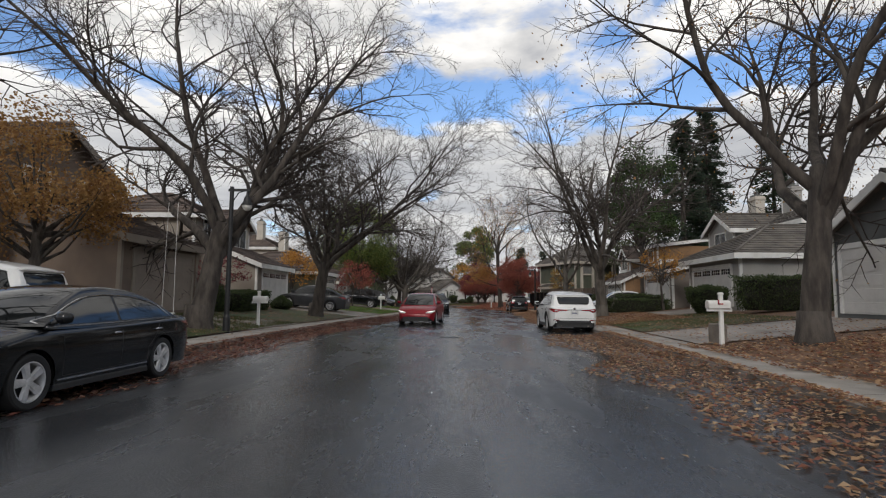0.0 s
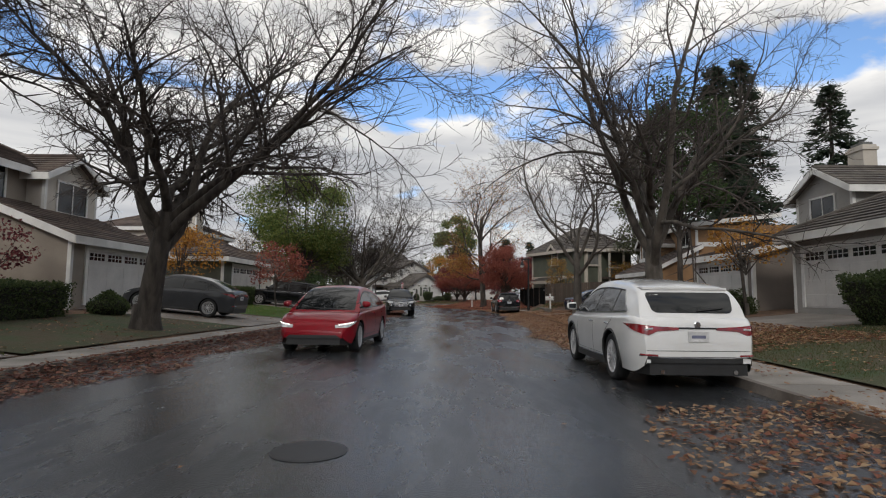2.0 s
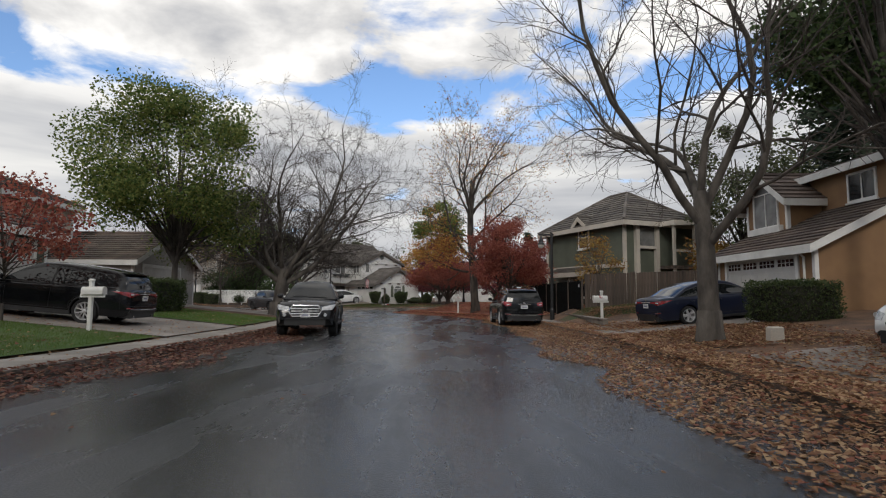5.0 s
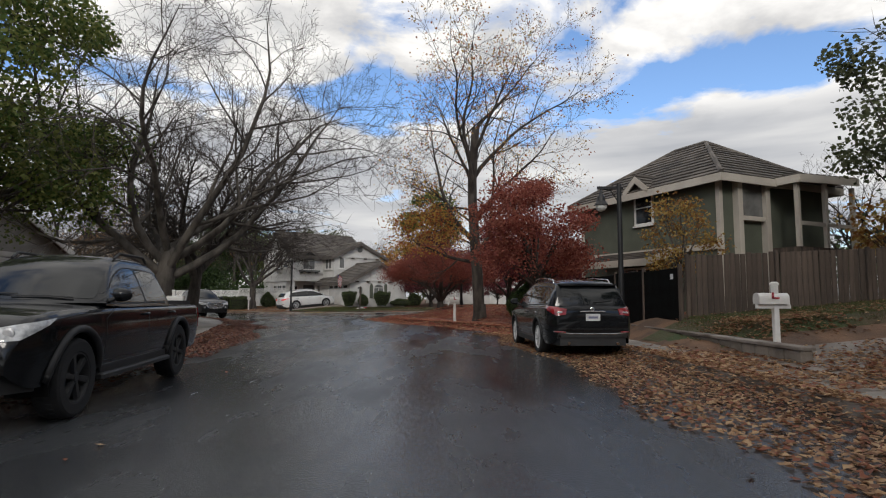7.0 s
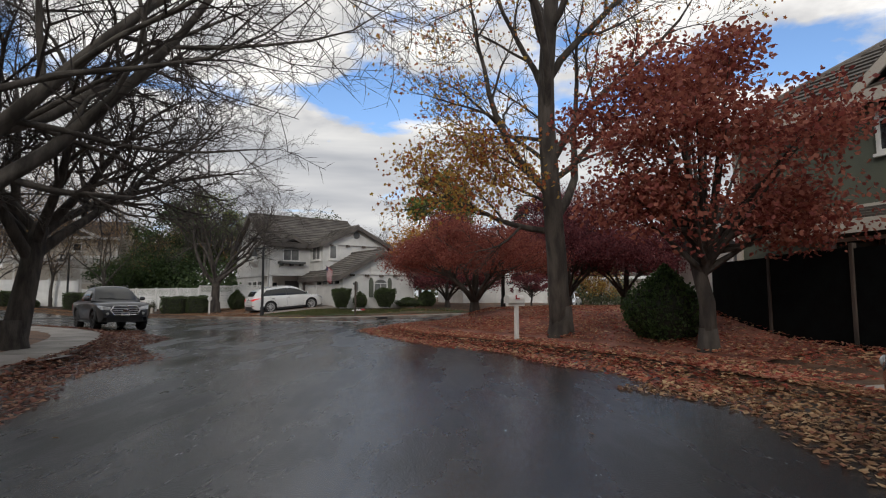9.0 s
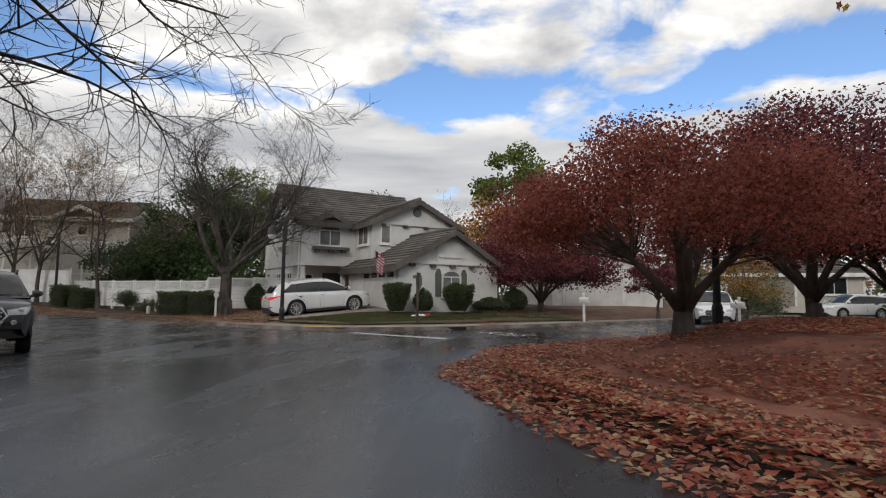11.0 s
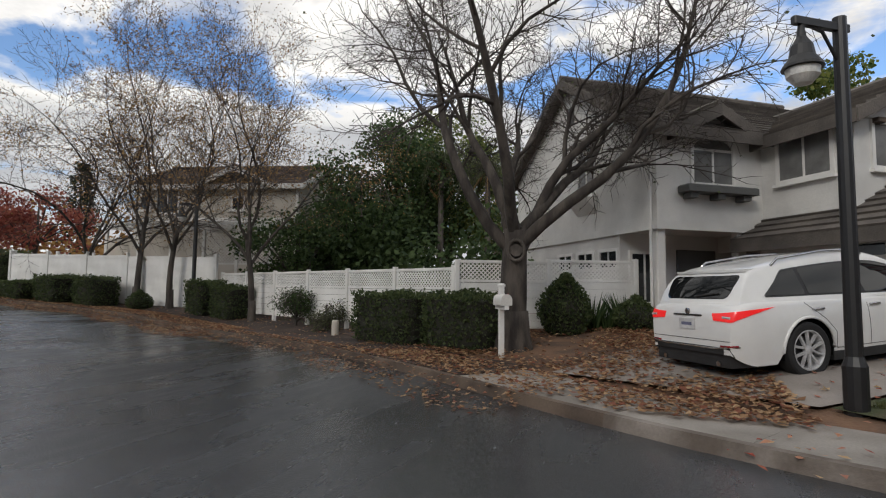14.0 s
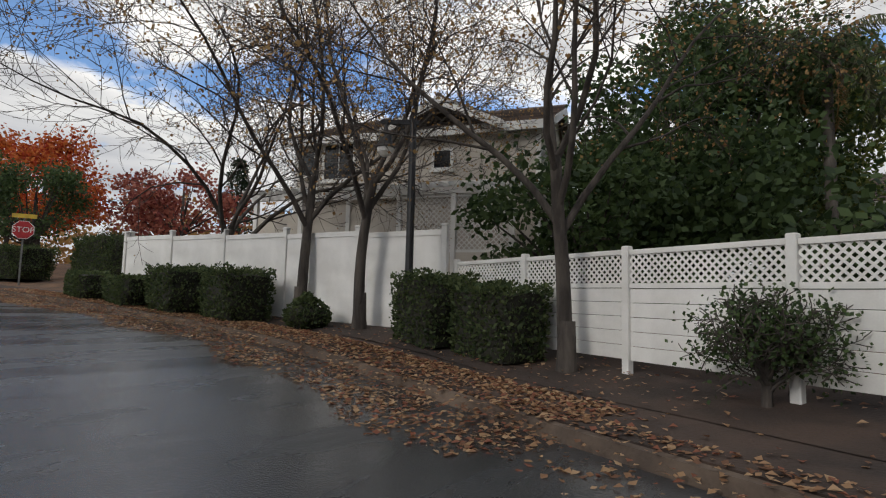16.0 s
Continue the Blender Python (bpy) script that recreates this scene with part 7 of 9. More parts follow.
part("belt_trim", G().box(0.0, -0.10, 2.92, 5.9, 0.0, 3.06), M["white_stucco"], h.ob)
for i in range(5):
    part("bracket", G().bevel_box(0.5 + i * 1.18, -0.20, 2.78, 0.8 + i * 1.18, 0.0, 2.92, 0.02), M["dark_wood"], h.ob)
part("gable_panel", G().box(2.1, -0.06, 3.06, 3.8, 0.0, 4.05).box(2.2, -0.12, 3.28, 3.5, 0.0, 3.36), M["white_stucco"], h.ob)
# the main block, its upper storey over a porch
h.body(-2.75, 8.4, 5.5, 15.0, 0.3, 3.05)
h.body(-2.75, 6.84, 5.5, 15.0, 3.05, 5.65, gable="x", pitch=0.60)
h.gable_roof(-2.75, 6.84, 5.5, 15.0, 5.65, "x", 0.60, 0.4)
h.gable_roof(-2.15, 6.7, -0.05, 9.6, 5.55, "y", 0.5, 0.25)
part("wall", G().extrude([(-2.15, 6.81, 5.4), (-0.05, 6.81, 5.4), (-1.1, 6.81, 6.02)], (0, 0.5, 0)), M["white_stucco"], h.ob)
h.body(0.5, 4.4, 6.2, 12.0, 2.6, 5.5, gable="y", pitch=0.47)
h.gable_roof(0.5, 4.4, 6.2, 12.0, 5.5, "y", 0.47, 0.35)
part("belt_trim", G().box(0.5, 4.3, 5.38, 6.2, 4.4, 5.52), M["white_stucco"], h.ob)
for i in range(4):
    part("bracket", G().bevel_box(1.0 + i * 1.4, 4.2, 5.27, 1.28 + i * 1.4, 4.4, 5.38, 0.02), M["dark_wood"], h.ob)
part("vent", G().lathe([(0.27, 0), (0.27, 0.06), (0.19, 0.07)], 18, Matrix.Translation((3.35, 4.4, 6.22)) @ Matrix.Rotation(radians(90), 4, "X")), M["slate_wall"], h.ob, "round dark louvred vent")
h.window("front", -1.08, 6.84, 4.22, 1.2, 0.85, arch=True, glass="window_pale")
planter = part("window_box", G().bevel_box(-2.16, 6.42, 3.92, 0.0, 6.84, 4.10, 0.03), M["slate_wall"], h.ob, "dark wooden window box on brackets")
for q in (-2.0, -1.2, -0.4):
    part("bracket", G().bevel_box(q, 6.52, 3.78, q + 0.24, 6.84, 3.92, 0.02), M["slate_wall"], planter)
h.window("left", 5.6, 0.5, 4.28, 1.35, 1.0, glass="window_pale")
h.window("front", 1.32, 4.4, 4.32, 0.5, 0.95, glass="window_pale", bars=(1, 1))
part("belt_trim", G().box(-2.83, 6.76, 3.0, 0.5, 6.86, 3.2).box(-2.83, 6.86, 3.0, -2.75, 15.0, 3.2), M["white_stucco"], h.ob)
for q in (-2.75, -0.3):
    part("porch_post", G().bevel_box(q, 6.86, 0.4, q + 0.26, 7.12, 3.05, 0.03), M["white_stucco"], h.ob)
part("front_door", G().bevel_box(-0.95, 8.34, 0.6, 0.35, 8.4, 2.65, 0.01), M["slate_wall"], h.ob)
h.window("front", -2.0, 8.4, 1.2, 0.8, 1.3)
win = h.window("left", 10.0, -2.75, 4.40, 0.9, 1.2, glass="window_pale")
part("window_box", G().extrude([(-0.55, -0.02, -0.2), (-0.55, -0.42, -0.2), (-0.55, -0.02, -0.65)], (1.1, 0, 0)), M["white_stucco"], win)
part("awning", G().extrude([(-0.6, -0.02, 1.75), (-0.6, -0.36, 1.45), (-0.6, -0.36, 1.38), (-0.6, -0.02, 1.62)], (1.2, 0, 0)), M["roof_grey"], win)
for q in (8.9, 10.1, 11.3):
    h.window("left", q, -2.75, 2.15, 0.8, 0.42, sill=False)
part("vent", G().box(-2.8, 10.72, 6.75, -2.73, 11.12, 7.3), M["slate_wall"], h.ob)
part("downpipe", G().tube([(-2.86, 6.95, 5.4), (-2.86, 6.95, 0.4)], 0.04, 6), M["white_stucco"], h.ob)
part("number_plaque", G().bevel_box(0.75, -0.03, 2.18, 1.15, 0.0, 2.34, 0.01).box(0.82, -0.035, 2.24, 1.08, -0.03, 2.28), M["slate_wall"], h.ob)

h = House("white single-storey house with a pale garage door", Matrix.Translation((9.5, 113.5, 0)) @ Matrix.Rotation(radians(15), 4, "Z"), "white_stucco", "roof_grey", "white_stucco")
h.body(-4.5, 0, 4.5, 9, 0.3, 3.4, gable="y", pitch=0.4)
h.gable_roof(-4.5, 0, 4.5, 9, 3.4, "y", 0.4)
h.garage(-1.2, 0, 0.8, 4.7, 2.1)
h = House("cream house with a tan garage door at the side street", Matrix.Translation((24, 116, 0)) @ Matrix.Rotation(radians(-15), 4, "Z"), "cream", "roof_grey")
h.body(-5, 0, 5, 9, 0.3, 3.5)
h.hip_roof(-5, 0, 5, 9, 3.5, 0.45)
h.garage(-2.0, 0, 0.8, 4.7, 2.1, "garage_tan", lights=False)
h.window("front", 3, 0, 1.8, 1.6, 1.2)
h = House("beige two-storey house behind the palms", Matrix.Translation((-15.0, 125.5, 0)) @ Matrix.Rotation(radians(10), 4, "Z"), "beige", "roof_brown")
h.body(-5.5, 0, 5, 9, 0.2, 5.9)
h.hip_roof(-5.5, 0, 5, 9, 5.9, 0.45)
h.window("front", -2.5, 0, 4.0, 1.6, 1.2)
h = House("pale two-storey house with a pergola behind a white fence", Matrix.Translation((-37.3, 109.9, 0.95)) @ Matrix.Rotation(radians(14), 4, "Z"), "cream", "roof_brown", "white")
h.body(0, 0, 9.4, 8, 0.0, 6.3, gable="x", pitch=0.42)
h.gable_roof(0, 0, 9.4, 8, 6.3, "x", 0.42)
h.gable_roof(4.2, -0.6, 8.0, 4.0, 6.2, "y", 0.45, 0.3)
h.window("front", 1.9, 0, 4.7, 1.2, 1.3)
h.window("front", 0.6, 0, 4.9, 0.5, 0.9, bars=(1, 1))
h.window("front", 6.0, 0, 4.9, 0.6, 0.6, bars=(1, 1))
h.window("left", 2.2, 0, 4.6, 0.8, 1.3, sill=False)
h.window("front", 1.5, 0, 1.2, 1.6, 1.4)
part("belt_trim", G().box(-0.06, -0.07, 4.15, 9.46, 0.0, 4.4), M["white"], h.ob)
perg = part("pergola", G().box(0.1, -2.6, 3.45, 9.2, -2.45, 3.65).box(0.1, -0.25, 3.85, 9.2, -0.1, 4.0), M["white"], h.ob, "weathered white pergola with slatted roof")
for i in range(6):
    part("post", G().bevel_box(0.2 + i * 1.75, -2.6, 0, 0.35 + i * 1.75, -2.45, 3.45, 0.01), M["white"], perg)
    if i < 5:
        part("panel", G().box(0.35 + i * 1.75, -2.55, 0.2, 1.95 + i * 1.75, -2.50, 3.0 if i < 3 else 1.7), M["cream"], perg)
for i in range(30):
    part("slat", G().extrude([(0.1 + i * 0.31, -3.1, 3.60), (0.1 + i * 0.31, -0.0, 4.02), (0.1 + i * 0.31, -0.0, 4.14), (0.1 + i * 0.31, -3.1, 3.72)], (0.05, 0, 0)), M["white"], perg)
screen = part("lattice_screen", G().box(5.6, -2.54, 3.36, 8.95, -2.48, 3.45).box(5.6, -2.54, 1.7, 8.95, -2.48, 1.78), M["white"], perg)
q = G()
for i in range(-12, 24):
    for k in (-1, 1):
        x0, x1 = 5.6 + i * 0.16, 5.6 + i * 0.16 + 1.6
        lo, hi = max(5.6, x0), min(8.95, x1)
        if hi - lo > 0.05:
            z0, z1 = 1.75 + (lo - x0), 1.75 + (hi - x0)
            if k < 0:
                z0, z1 = 5.1 - z0, 5.1 - z1
            q.extrude([(lo, -2.51 + 0.006 * k, z0 - 0.02), (hi, -2.51 + 0.006 * k, z1 - 0.02), (hi, -2.51 + 0.006 * k, z1 + 0.02), (lo, -2.51 + 0.006 * k, z0 + 0.02)], (0, 0.008, 0))
part("lattice", q, M["white"], screen)["kind"] = "stuff"

# ---- fences ----
def heading(a, b):
    return math.degrees(math.atan2(b[1] - a[1], b[0] - a[0]))


def lattice_fence(a, b, base, top, name, label):
    """White boards below, crossed lattice above, between posts."""
    A, B = Vector((*a, base[0])), Vector((*b, base[1]))
    total = (B - A).length
    n = max(1, round(total / 2.35))
    root = thing(name, label, "fence", Matrix.Translation(A) @ Matrix.Rotation(radians(heading(a, b)), 4, "Z"))
    step, slope_z = total / n, (B.z - A.z) / total
    post = fixn(G().bevel_box(-0.06, -0.06, -0.35, 0.06, 0.06, top + 0.06, 0.012).mesh("post", M["white"]))
    rows = int((top - 0.56) / 0.175)
    pitch = (top - 0.56) / rows
    board = fixn(G().bevel_box(0.062, -0.02, 0.0, step - 0.062, 0.012, pitch - 0.008, 0.006).mesh("board", M["white"]))
    rail = fixn(G().bevel_box(0.062, -0.035, 0.0, step - 0.062, 0.03, 0.07, 0.006).mesh("rail", M["white"]))
    cell, hi = 0.105, 0.42
    lat = G()
    for s in (-1, 1):
        for i in range(-int(hi / cell), int(step / cell) + int(hi / cell)):
            x0 = i * cell
            p, q = (x0, 0.0), (x0 + hi, hi)
            lo, up_ = max(0.06, p[0]), min(step - 0.06, q[0])
            if up_ - lo < 0.04:
                continue
            z0, z1 = lo - x0, up_ - x0
            if s < 0:
                z0, z1 = hi - z0, hi - z1
            off = 0.004 * s
            w = 0.021
            lat.add([(lo, off - 0.004, z0 - w), (up_, off - 0.004, z1 - w), (up_, off - 0.004, z1 + w), (lo, off - 0.004, z0 + w), (lo, off + 0.004, z0 - w), (up_, off + 0.004, z1 - w), (up_, off + 0.004, z1 + w), (lo, off + 0.004, z0 + w)],
                    [(0, 1, 2, 3), (7, 6, 5, 4), (0, 4, 5, 1), (3, 2, 6, 7)])
    lat_me = lat.mesh("lattice", M["white"])
    for i in range(n + 1):
        z = slope_z * step * i
        part("post", post, None, root, m=Matrix.Translation((step * i, 0, z)))
        if i < n:
            at = Matrix.Translation((step * i, 0, z))
            for k in range(rows):
                part("board", board, None, root, m=at @ Matrix.Translation((0, 0, 0.02 + k * pitch)))
            part("rail", rail, None, root, m=at @ Matrix.Translation((0, 0, top - 0.54)))
            ob = part("lattice", lat_me, None, root, m=at @ Matrix.Translation((0, 0, top - 0.46)))
            ob["kind"] = "stuff"
            part("rail", rail, None, root, m=at @ Matrix.Translation((0, 0, top - 0.06)))
    return root


lattice_fence((-10.75, 101.75), (-14.9, 99.6), (0.55, 0.46), 1.70, "lattice_fence", "white gate fence with lattice beside the house wall")
lattice_fence((-15.0, 99.66), (-27.25, 105.55), (0.44, 0.50), 1.58, "lattice_fence", "low white board fence with a lattice top")

def panel_fence(a, b, base, top, label):
    A, B = Vector((*a, base[0])), Vector((*b, base[1]))
    total = (B - A).length
    n = round(total / 2.4)
    step, rate = total / n, (B.z - A.z) / total
    root = thing("panel_fence", label, "fence", Matrix.Translation(A) @ Matrix.Rotation(radians(heading(a, b)), 4, "Z"))
    post = fixn(G().bevel_box(-0.065, -0.065, -0.5, 0.065, 0.065, top + 0.08, 0.012).bevel_box(-0.08, -0.08, top + 0.08, 0.08, 0.08, top + 0.13, 0.02).mesh("post", M["white"]))
    pan = fixn(G().box(0.066, -0.018, -0.25, step - 0.066, 0.018, top - 0.12).mesh("panel", M["white"]))
    rail = fixn(G().bevel_box(0.066, -0.04, top - 0.12, step - 0.066, 0.04, top, 0.01).mesh("rail", M["white"]))
    for i in range(n + 1):
        at = Matrix.Translation((step * i, 0, rate * step * i))
        part("post", post, None, root, m=at)
        if i < n:
            part("panel", pan, None, root, m=at)
            part("rail", rail, None, root, m=at)


panel_fence((-27.4, 105.3), (-39.1, 104.7), (0.82, 1.10), 1.95, "tall white vinyl panel fence behind clipped hedges")
panel_fence((-39.1, 104.85), (-41.6, 115.0), (1.12, 1.6), 1.95, "tall white vinyl panel fence beside a side yard")


def plank_fence(a, b, high, label, base=None):
    total = (Vector(b) - Vector(a)).length
    root = thing("plank_fence", label, "fence", Matrix.Translation((*a, 0)) @ Matrix.Rotation(radians(heading(a, b)), 4, "Z"))
    n = int(total / 0.15)
    random.seed(11)
    shapes = [fixn(G().bevel_box(0.003, -0.012, -0.15, 0.145, 0.012, high + rnd(-0.04, 0.04), 0.006).mesh("plank", M["dark_wood"])) for _ in range(6)]
    for i in range(n):
        u = i / n
        x, y = a[0] + (b[0] - a[0]) * u, a[1] + (b[1] - a[1]) * u
        z = (base[0] + (base[1] - base[0]) * u) if base else land(x, y)
        part("plank", random.choice(shapes), None, root, m=Matrix.Translation((i * 0.15, rnd(-0.008, 0.008), z)) @ Matrix.Rotation(radians(rnd(-0.8, 0.8)), 4, "Y"))
    for i in range(0, n, 16):
        u = i / n
        z = (base[0] + (base[1] - base[0]) * u) if base else 0.6
        part("post", G().bevel_box(0, -0.09, 0, 0.1, -0.012, high + 0.05, 0.01), M["dark_wood"], root, m=Matrix.Translation((i * 0.15, 0, z)))


plank_fence((10.4, 61.5), (22.0, 60.4), 1.72, "weathered dark wooden plank fence above a bank", (0.76, 1.22))
net = thing("privacy_screen", "black netting screen on a wooden fence by the pavement", "fence", Matrix.Translation((10.3, 61.6, 0)) @ Matrix.Rotation(radians(heading((10.3, 61.6), (9.6, 73.0))), 4, "Z"))
for i in range(5):
    part("screen", G().box(i * 2.28 + 0.04, -0.02, 0.25, i * 2.28 + 2.24, 0.02, 2.15 + 0.03 * (i % 2)), M["netting"], net)
    part("post", G().bevel_box(i * 2.28 - 0.05, -0.05, 0.1, i * 2.28 + 0.04, 0.05, 2.25, 0.01), M["dark_wood"], net)
part("notice", G().box(0.35, 0.02, 1.85, 0.50, 0.03, 2.0), M["plate"], net)
wall_root = thing("retaining_wall", "low grey block wall edging a raised lawn", "wall", Matrix.Translation((9.55, 55.4, 0)) @ Matrix.Rotation(radians(88.5), 4, "Z"))
for i in range(18):
    part("block", G().bevel_box(i * 0.46 + 0.005, -0.12, 0.05, i * 0.46 + 0.455, 0.1, 0.42, 0.02), M["stone"], wall_root)
part("cap", G().bevel_box(-0.02, -0.15, 0.42, 8.3, 0.13, 0.48, 0.015), M["kerb"], wall_root)

# ---- cars ----
car("sedan", "p_black", "glossy black four-door sedan parked at the kerb", -4.72, 7.25, 180, chrome=True)
car("crossover", "p_white", "white SUV parked beside the leaf-strewn kerb", 5.64, 24.8, 0, chrome=True)
car("hatch", "p_red", "red electric sedan with lit headlights in the road", -1.12, 29.3, 176, glow="head", z=0)
car("pickup", "p_black", "black pickup truck with a chrome grille at the kerb", -1.6, 53.9, 187, category="truck")
car("suv", "p_black", "black SUV with red tail lights parked on leaves", 6.72, 60.65, 2, rails=True, lights="big", style="split")
car("hatch", "p_grey", "dark grey fastback car on a leaf-strewn driveway", -9.4, 37.6, 90, z=0.55, pitch=5)
car("suv", "p_black", "black SUV on the driveway of the green house", -8.95, 51.2, 90, z=0.55, pitch=5, L=5.15)
car("sedan", "p_white", "white sedan on a driveway facing the street", 13.0, 42.6, 90, z=0.55, pitch=-5)
car("sedan", "p_navy", "dark navy sedan on a driveway beside a hedge", 12.9, 54.0, -80, z=0.48, pitch=5)
car("pickup", "p_grey", "dark grey pickup truck parked on the bend", -11.75, 82.8, 222, category="truck")
car("crossover", "p_white", "white crossover with lit tail lights on the corner driveway", -7.95, 97.05, -54, glow="tail", z=0.40, rails=True, pitch=4.5, L=4.99, lights="wrap", style="split")
car("suv", "p_white", "white SUV parked on the side street", 12.7, 101.9, 158)
car("suv", "p_white", "white car on a far driveway", 25.5, 111.0, 100)
car("suv", "p_white", "white van with dark windows on a driveway", -11.1, 12.2, 90, z=0.5, pitch=4)

# ---- trees ----
bare_a = tree_meshes(1, dict(VASE, kids=(7, 12, 11, 9)), 16.0, 3.8, 0.43, lean=(0.20, 0.06))
bare_b = tree_meshes(2, dict(VASE, kids=(8, 13, 11, 9), angle=(42, 44, 46, 44)), 13.4, 3.7, 0.38, lean=(0.10, -0.16))
bare_c = tree_meshes(5, OPEN, 15.2, 4.4, 0.36, leaf="l_rust", count=4200, size=0.085)
bare_d = tree_meshes(8, dict(VASE, kids=(7, 10, 9, 8)), 16.2, 3.6, 0.40, bark="bark_pale", limbs=[(4.6, (0.8, 0.5, 0.35), 6.0, 0.15)])
bare_e = tree_meshes(12, dict(SLIM, thin=(0.55, 0.5, 0.55, 0.7)), 14.6, 3.9, 0.29, bark="bark_pale")
wide_a = tree_meshes(3, WIDE, 14.6, 2.9, 0.43, lean=(0.14, 0), bark="bark_pale")
thin_a = tree_meshes(44, THIN, 15.0, 4.2, 0.34)
wide_b = tree_meshes(14, FORKED, 12.0, 2.5, 0.33, leaf="l_olive", count=1400, size=0.07)
slim_a = tree_meshes(21, SLIM, 13.6, 3.4, 0.135, leaf="l_tan", count=9500, size=0.07, spread=0.3)
slim_b = tree_meshes(22, SLIM, 9.6, 2.3, 0.15, leaf="l_tan", count=1500, size=0.062, lean=(-0.25, 0))
maple = tree_meshes(31, dict(TALL, kids=(9, 8, 7, 6), thin=(0.5, 0.5, 0.55, 0.7)), 16.5, 9.5, 0.30, leaf="l_maple", count=10500, size=0.10, shape=5, low=5.2, spread=0.24, bark="bark", limbs=[(2.85, (-1, 0.1, 0.06), 4.3, 0.105), (3.5, (-0.7, 0.5, 0.45), 3.2, 0.06), (3.9, (-0.6, -0.35, 0.4), 3.0, 0.06), (4.6, (-0.9, -0.3, 0.35), 4.6, 0.07), (4.4, (0.9, -0.2, 0.55), 4.2, 0.09), (5.4, (-0.8, 0.5, 0.3), 4.2, 0.07)])
plant(bare_a, -8.0, 18.2, 0, "large bare street tree with a dark forked trunk")
plant(bare_b, -7.35, 30.8, 0, "bare street tree with grey-brown bark by a driveway")
plant(bare_c, 9.7, 13.4, 290, "street tree with sparse brown leaves and thick limbs")
plant(bare_d, 9.75, 35.0, 200, "bare street tree with pale scarred bark on leaves")
plant(bare_e, 9.75, 47.5, 250, "slim bare street tree with pale grey bark on leaves")
plant(wide_a, -6.4, 66.2, 0, "broad bare tree with spreading low limbs")
plant(bare_b, -7.75, 71.9, 90, "bare street tree on a lawn at the bend", scale=0.82)
plant(thin_a, -21.8, 83.6, 150, "bare street tree beside the bending road", scale=0.8)
plant(wide_b, -13.15, 98.0, 30, "spreading tree with sparse olive leaves by the driveway")
plant(slim_a, -24.0, 103.4, 10, "slender tree with rust-brown leaves in the mulch bed", scale=0.95)
plant(slim_a, -29.2, 104.7, 100, "slender tree with rust-brown leaves by a hedge", scale=1.02)
plant(slim_a, -31.2, 104.8, 220, "slender street tree with thin brown leaves", scale=1.06)
plant(slim_b, -34.4, 105.3, 0, "leaning street tree with forked bare limbs", scale=1.0)
plant(maple, 5.75, 73.7, 0, "tall pale-barked maple with a few yellow leaves")
plant(thin_a, -2.0, 122.0, 10, "bare tree behind the corner house", scale=0.7)
plant(thin_a, 9.5, 121.0, 80, "bare tree behind the corner house", scale=0.75)
plant(thin_a, 24.0, 72.0, 0, "bare tree behind the green house", scale=0.55)
plant(thin_a, -11.5, 8.0, 60, "bare street tree beside the first driveway", scale=0.9)
plant(thin_a, 10.5, -2.0, 60, "bare street tree beside the road", scale=0.9)

leafy(-11.0, 63.2, 12.4, 4.6, "l_green", "full green tree with yellowing leaves", 46000, 0.16, 2.8, seed=3, clumps=44, low=-0.8)
leafy(-9.0, 48.9, 4.4, 1.8, "l_red", "small tree with reddish brown leaves on a lawn", 2600, 0.12, 1.5, seed=4, trunk_r=0.05)
leafy(-13.6, 45.6, 4.4, 2.0, "l_orange", "small tree with bright orange leaves by a wall", 2600, 0.15, 1.4, seed=5, trunk_r=0.07)
leafy(-13.2, 31.4, 3.0, 1.5, "l_purple", "small maroon maple behind a clipped hedge", 1500, 0.13, 0.9, seed=6, trunk_r=0.05)
leafy(-11.6, 15.4, 6.3, 2.8, "l_rust", "rust-brown leafy tree in front of a taupe house", 14000, 0.10, 2.2, seed=7)
leafy(14.4, 37.2, 4.3, 1.4, "l_orange", "small upright tree with orange leaves", 1500, 0.12, 2.2, seed=8, trunk_r=0.08)
leafy(7.75, 69.6, 6.4, 2.9, "l_red", "deep red maple beside the pavement", 24000, 0.105, 2.0, seed=9, clumps=34)
leafy(3.95, 81.35, 4.1, 3.4, "l_red", "spreading red maple over a carpet of leaves", 56000, 0.068, 1.3, "bark_pale", 10, clumps=90, fork=6, dome=1.75)
leafy(9.0, 86.1, 5.9, 3.7, "l_purple", "dark purple-red maple with many stems", 48000, 0.10, 1.5, seed=13, clumps=90, fork=7, dome=1.9)
leafy(12.4, 87.8, 6.0, 3.4, "l_purple", "dark purple-red maple by a driveway", 36000, 0.105, 1.5, seed=15, clumps=80, fork=5, dome=1.9)
leafy(10.4, 104.3, 4.2, 2.0, "l_purple", "small purple-leaved tree on a far lawn", 9000, 0.12, 1.4, seed=12, clumps=40, dome=1.5, trunk_r=0.09)
leafy(3.4, 103.0, 7.4, 4.2, "l_purple", "large purple-leaved plum tree on the corner lot", 40000, 0.14, 1.5, seed=16, clumps=110, fork=5, dome=1.6)
leafy(1.0, 112.0, 8.0, 3.5, "l_orange", "orange-leaved tree behind the corner house", 5000, 0.2, 2.4, seed=17)
leafy(3.2, 136.0, 19.0, 5.0, "l_green", "tall green tree behind the houses", 8000, 0.42, 7.0, seed=18)
leafy(17.1, 50.2, 14.5, 3.5, "l_dark", "dark evergreen tree between two houses", 22000, 0.20, 5.4, seed=19, clumps=42, trunk_r=0.2, low=-0.7)
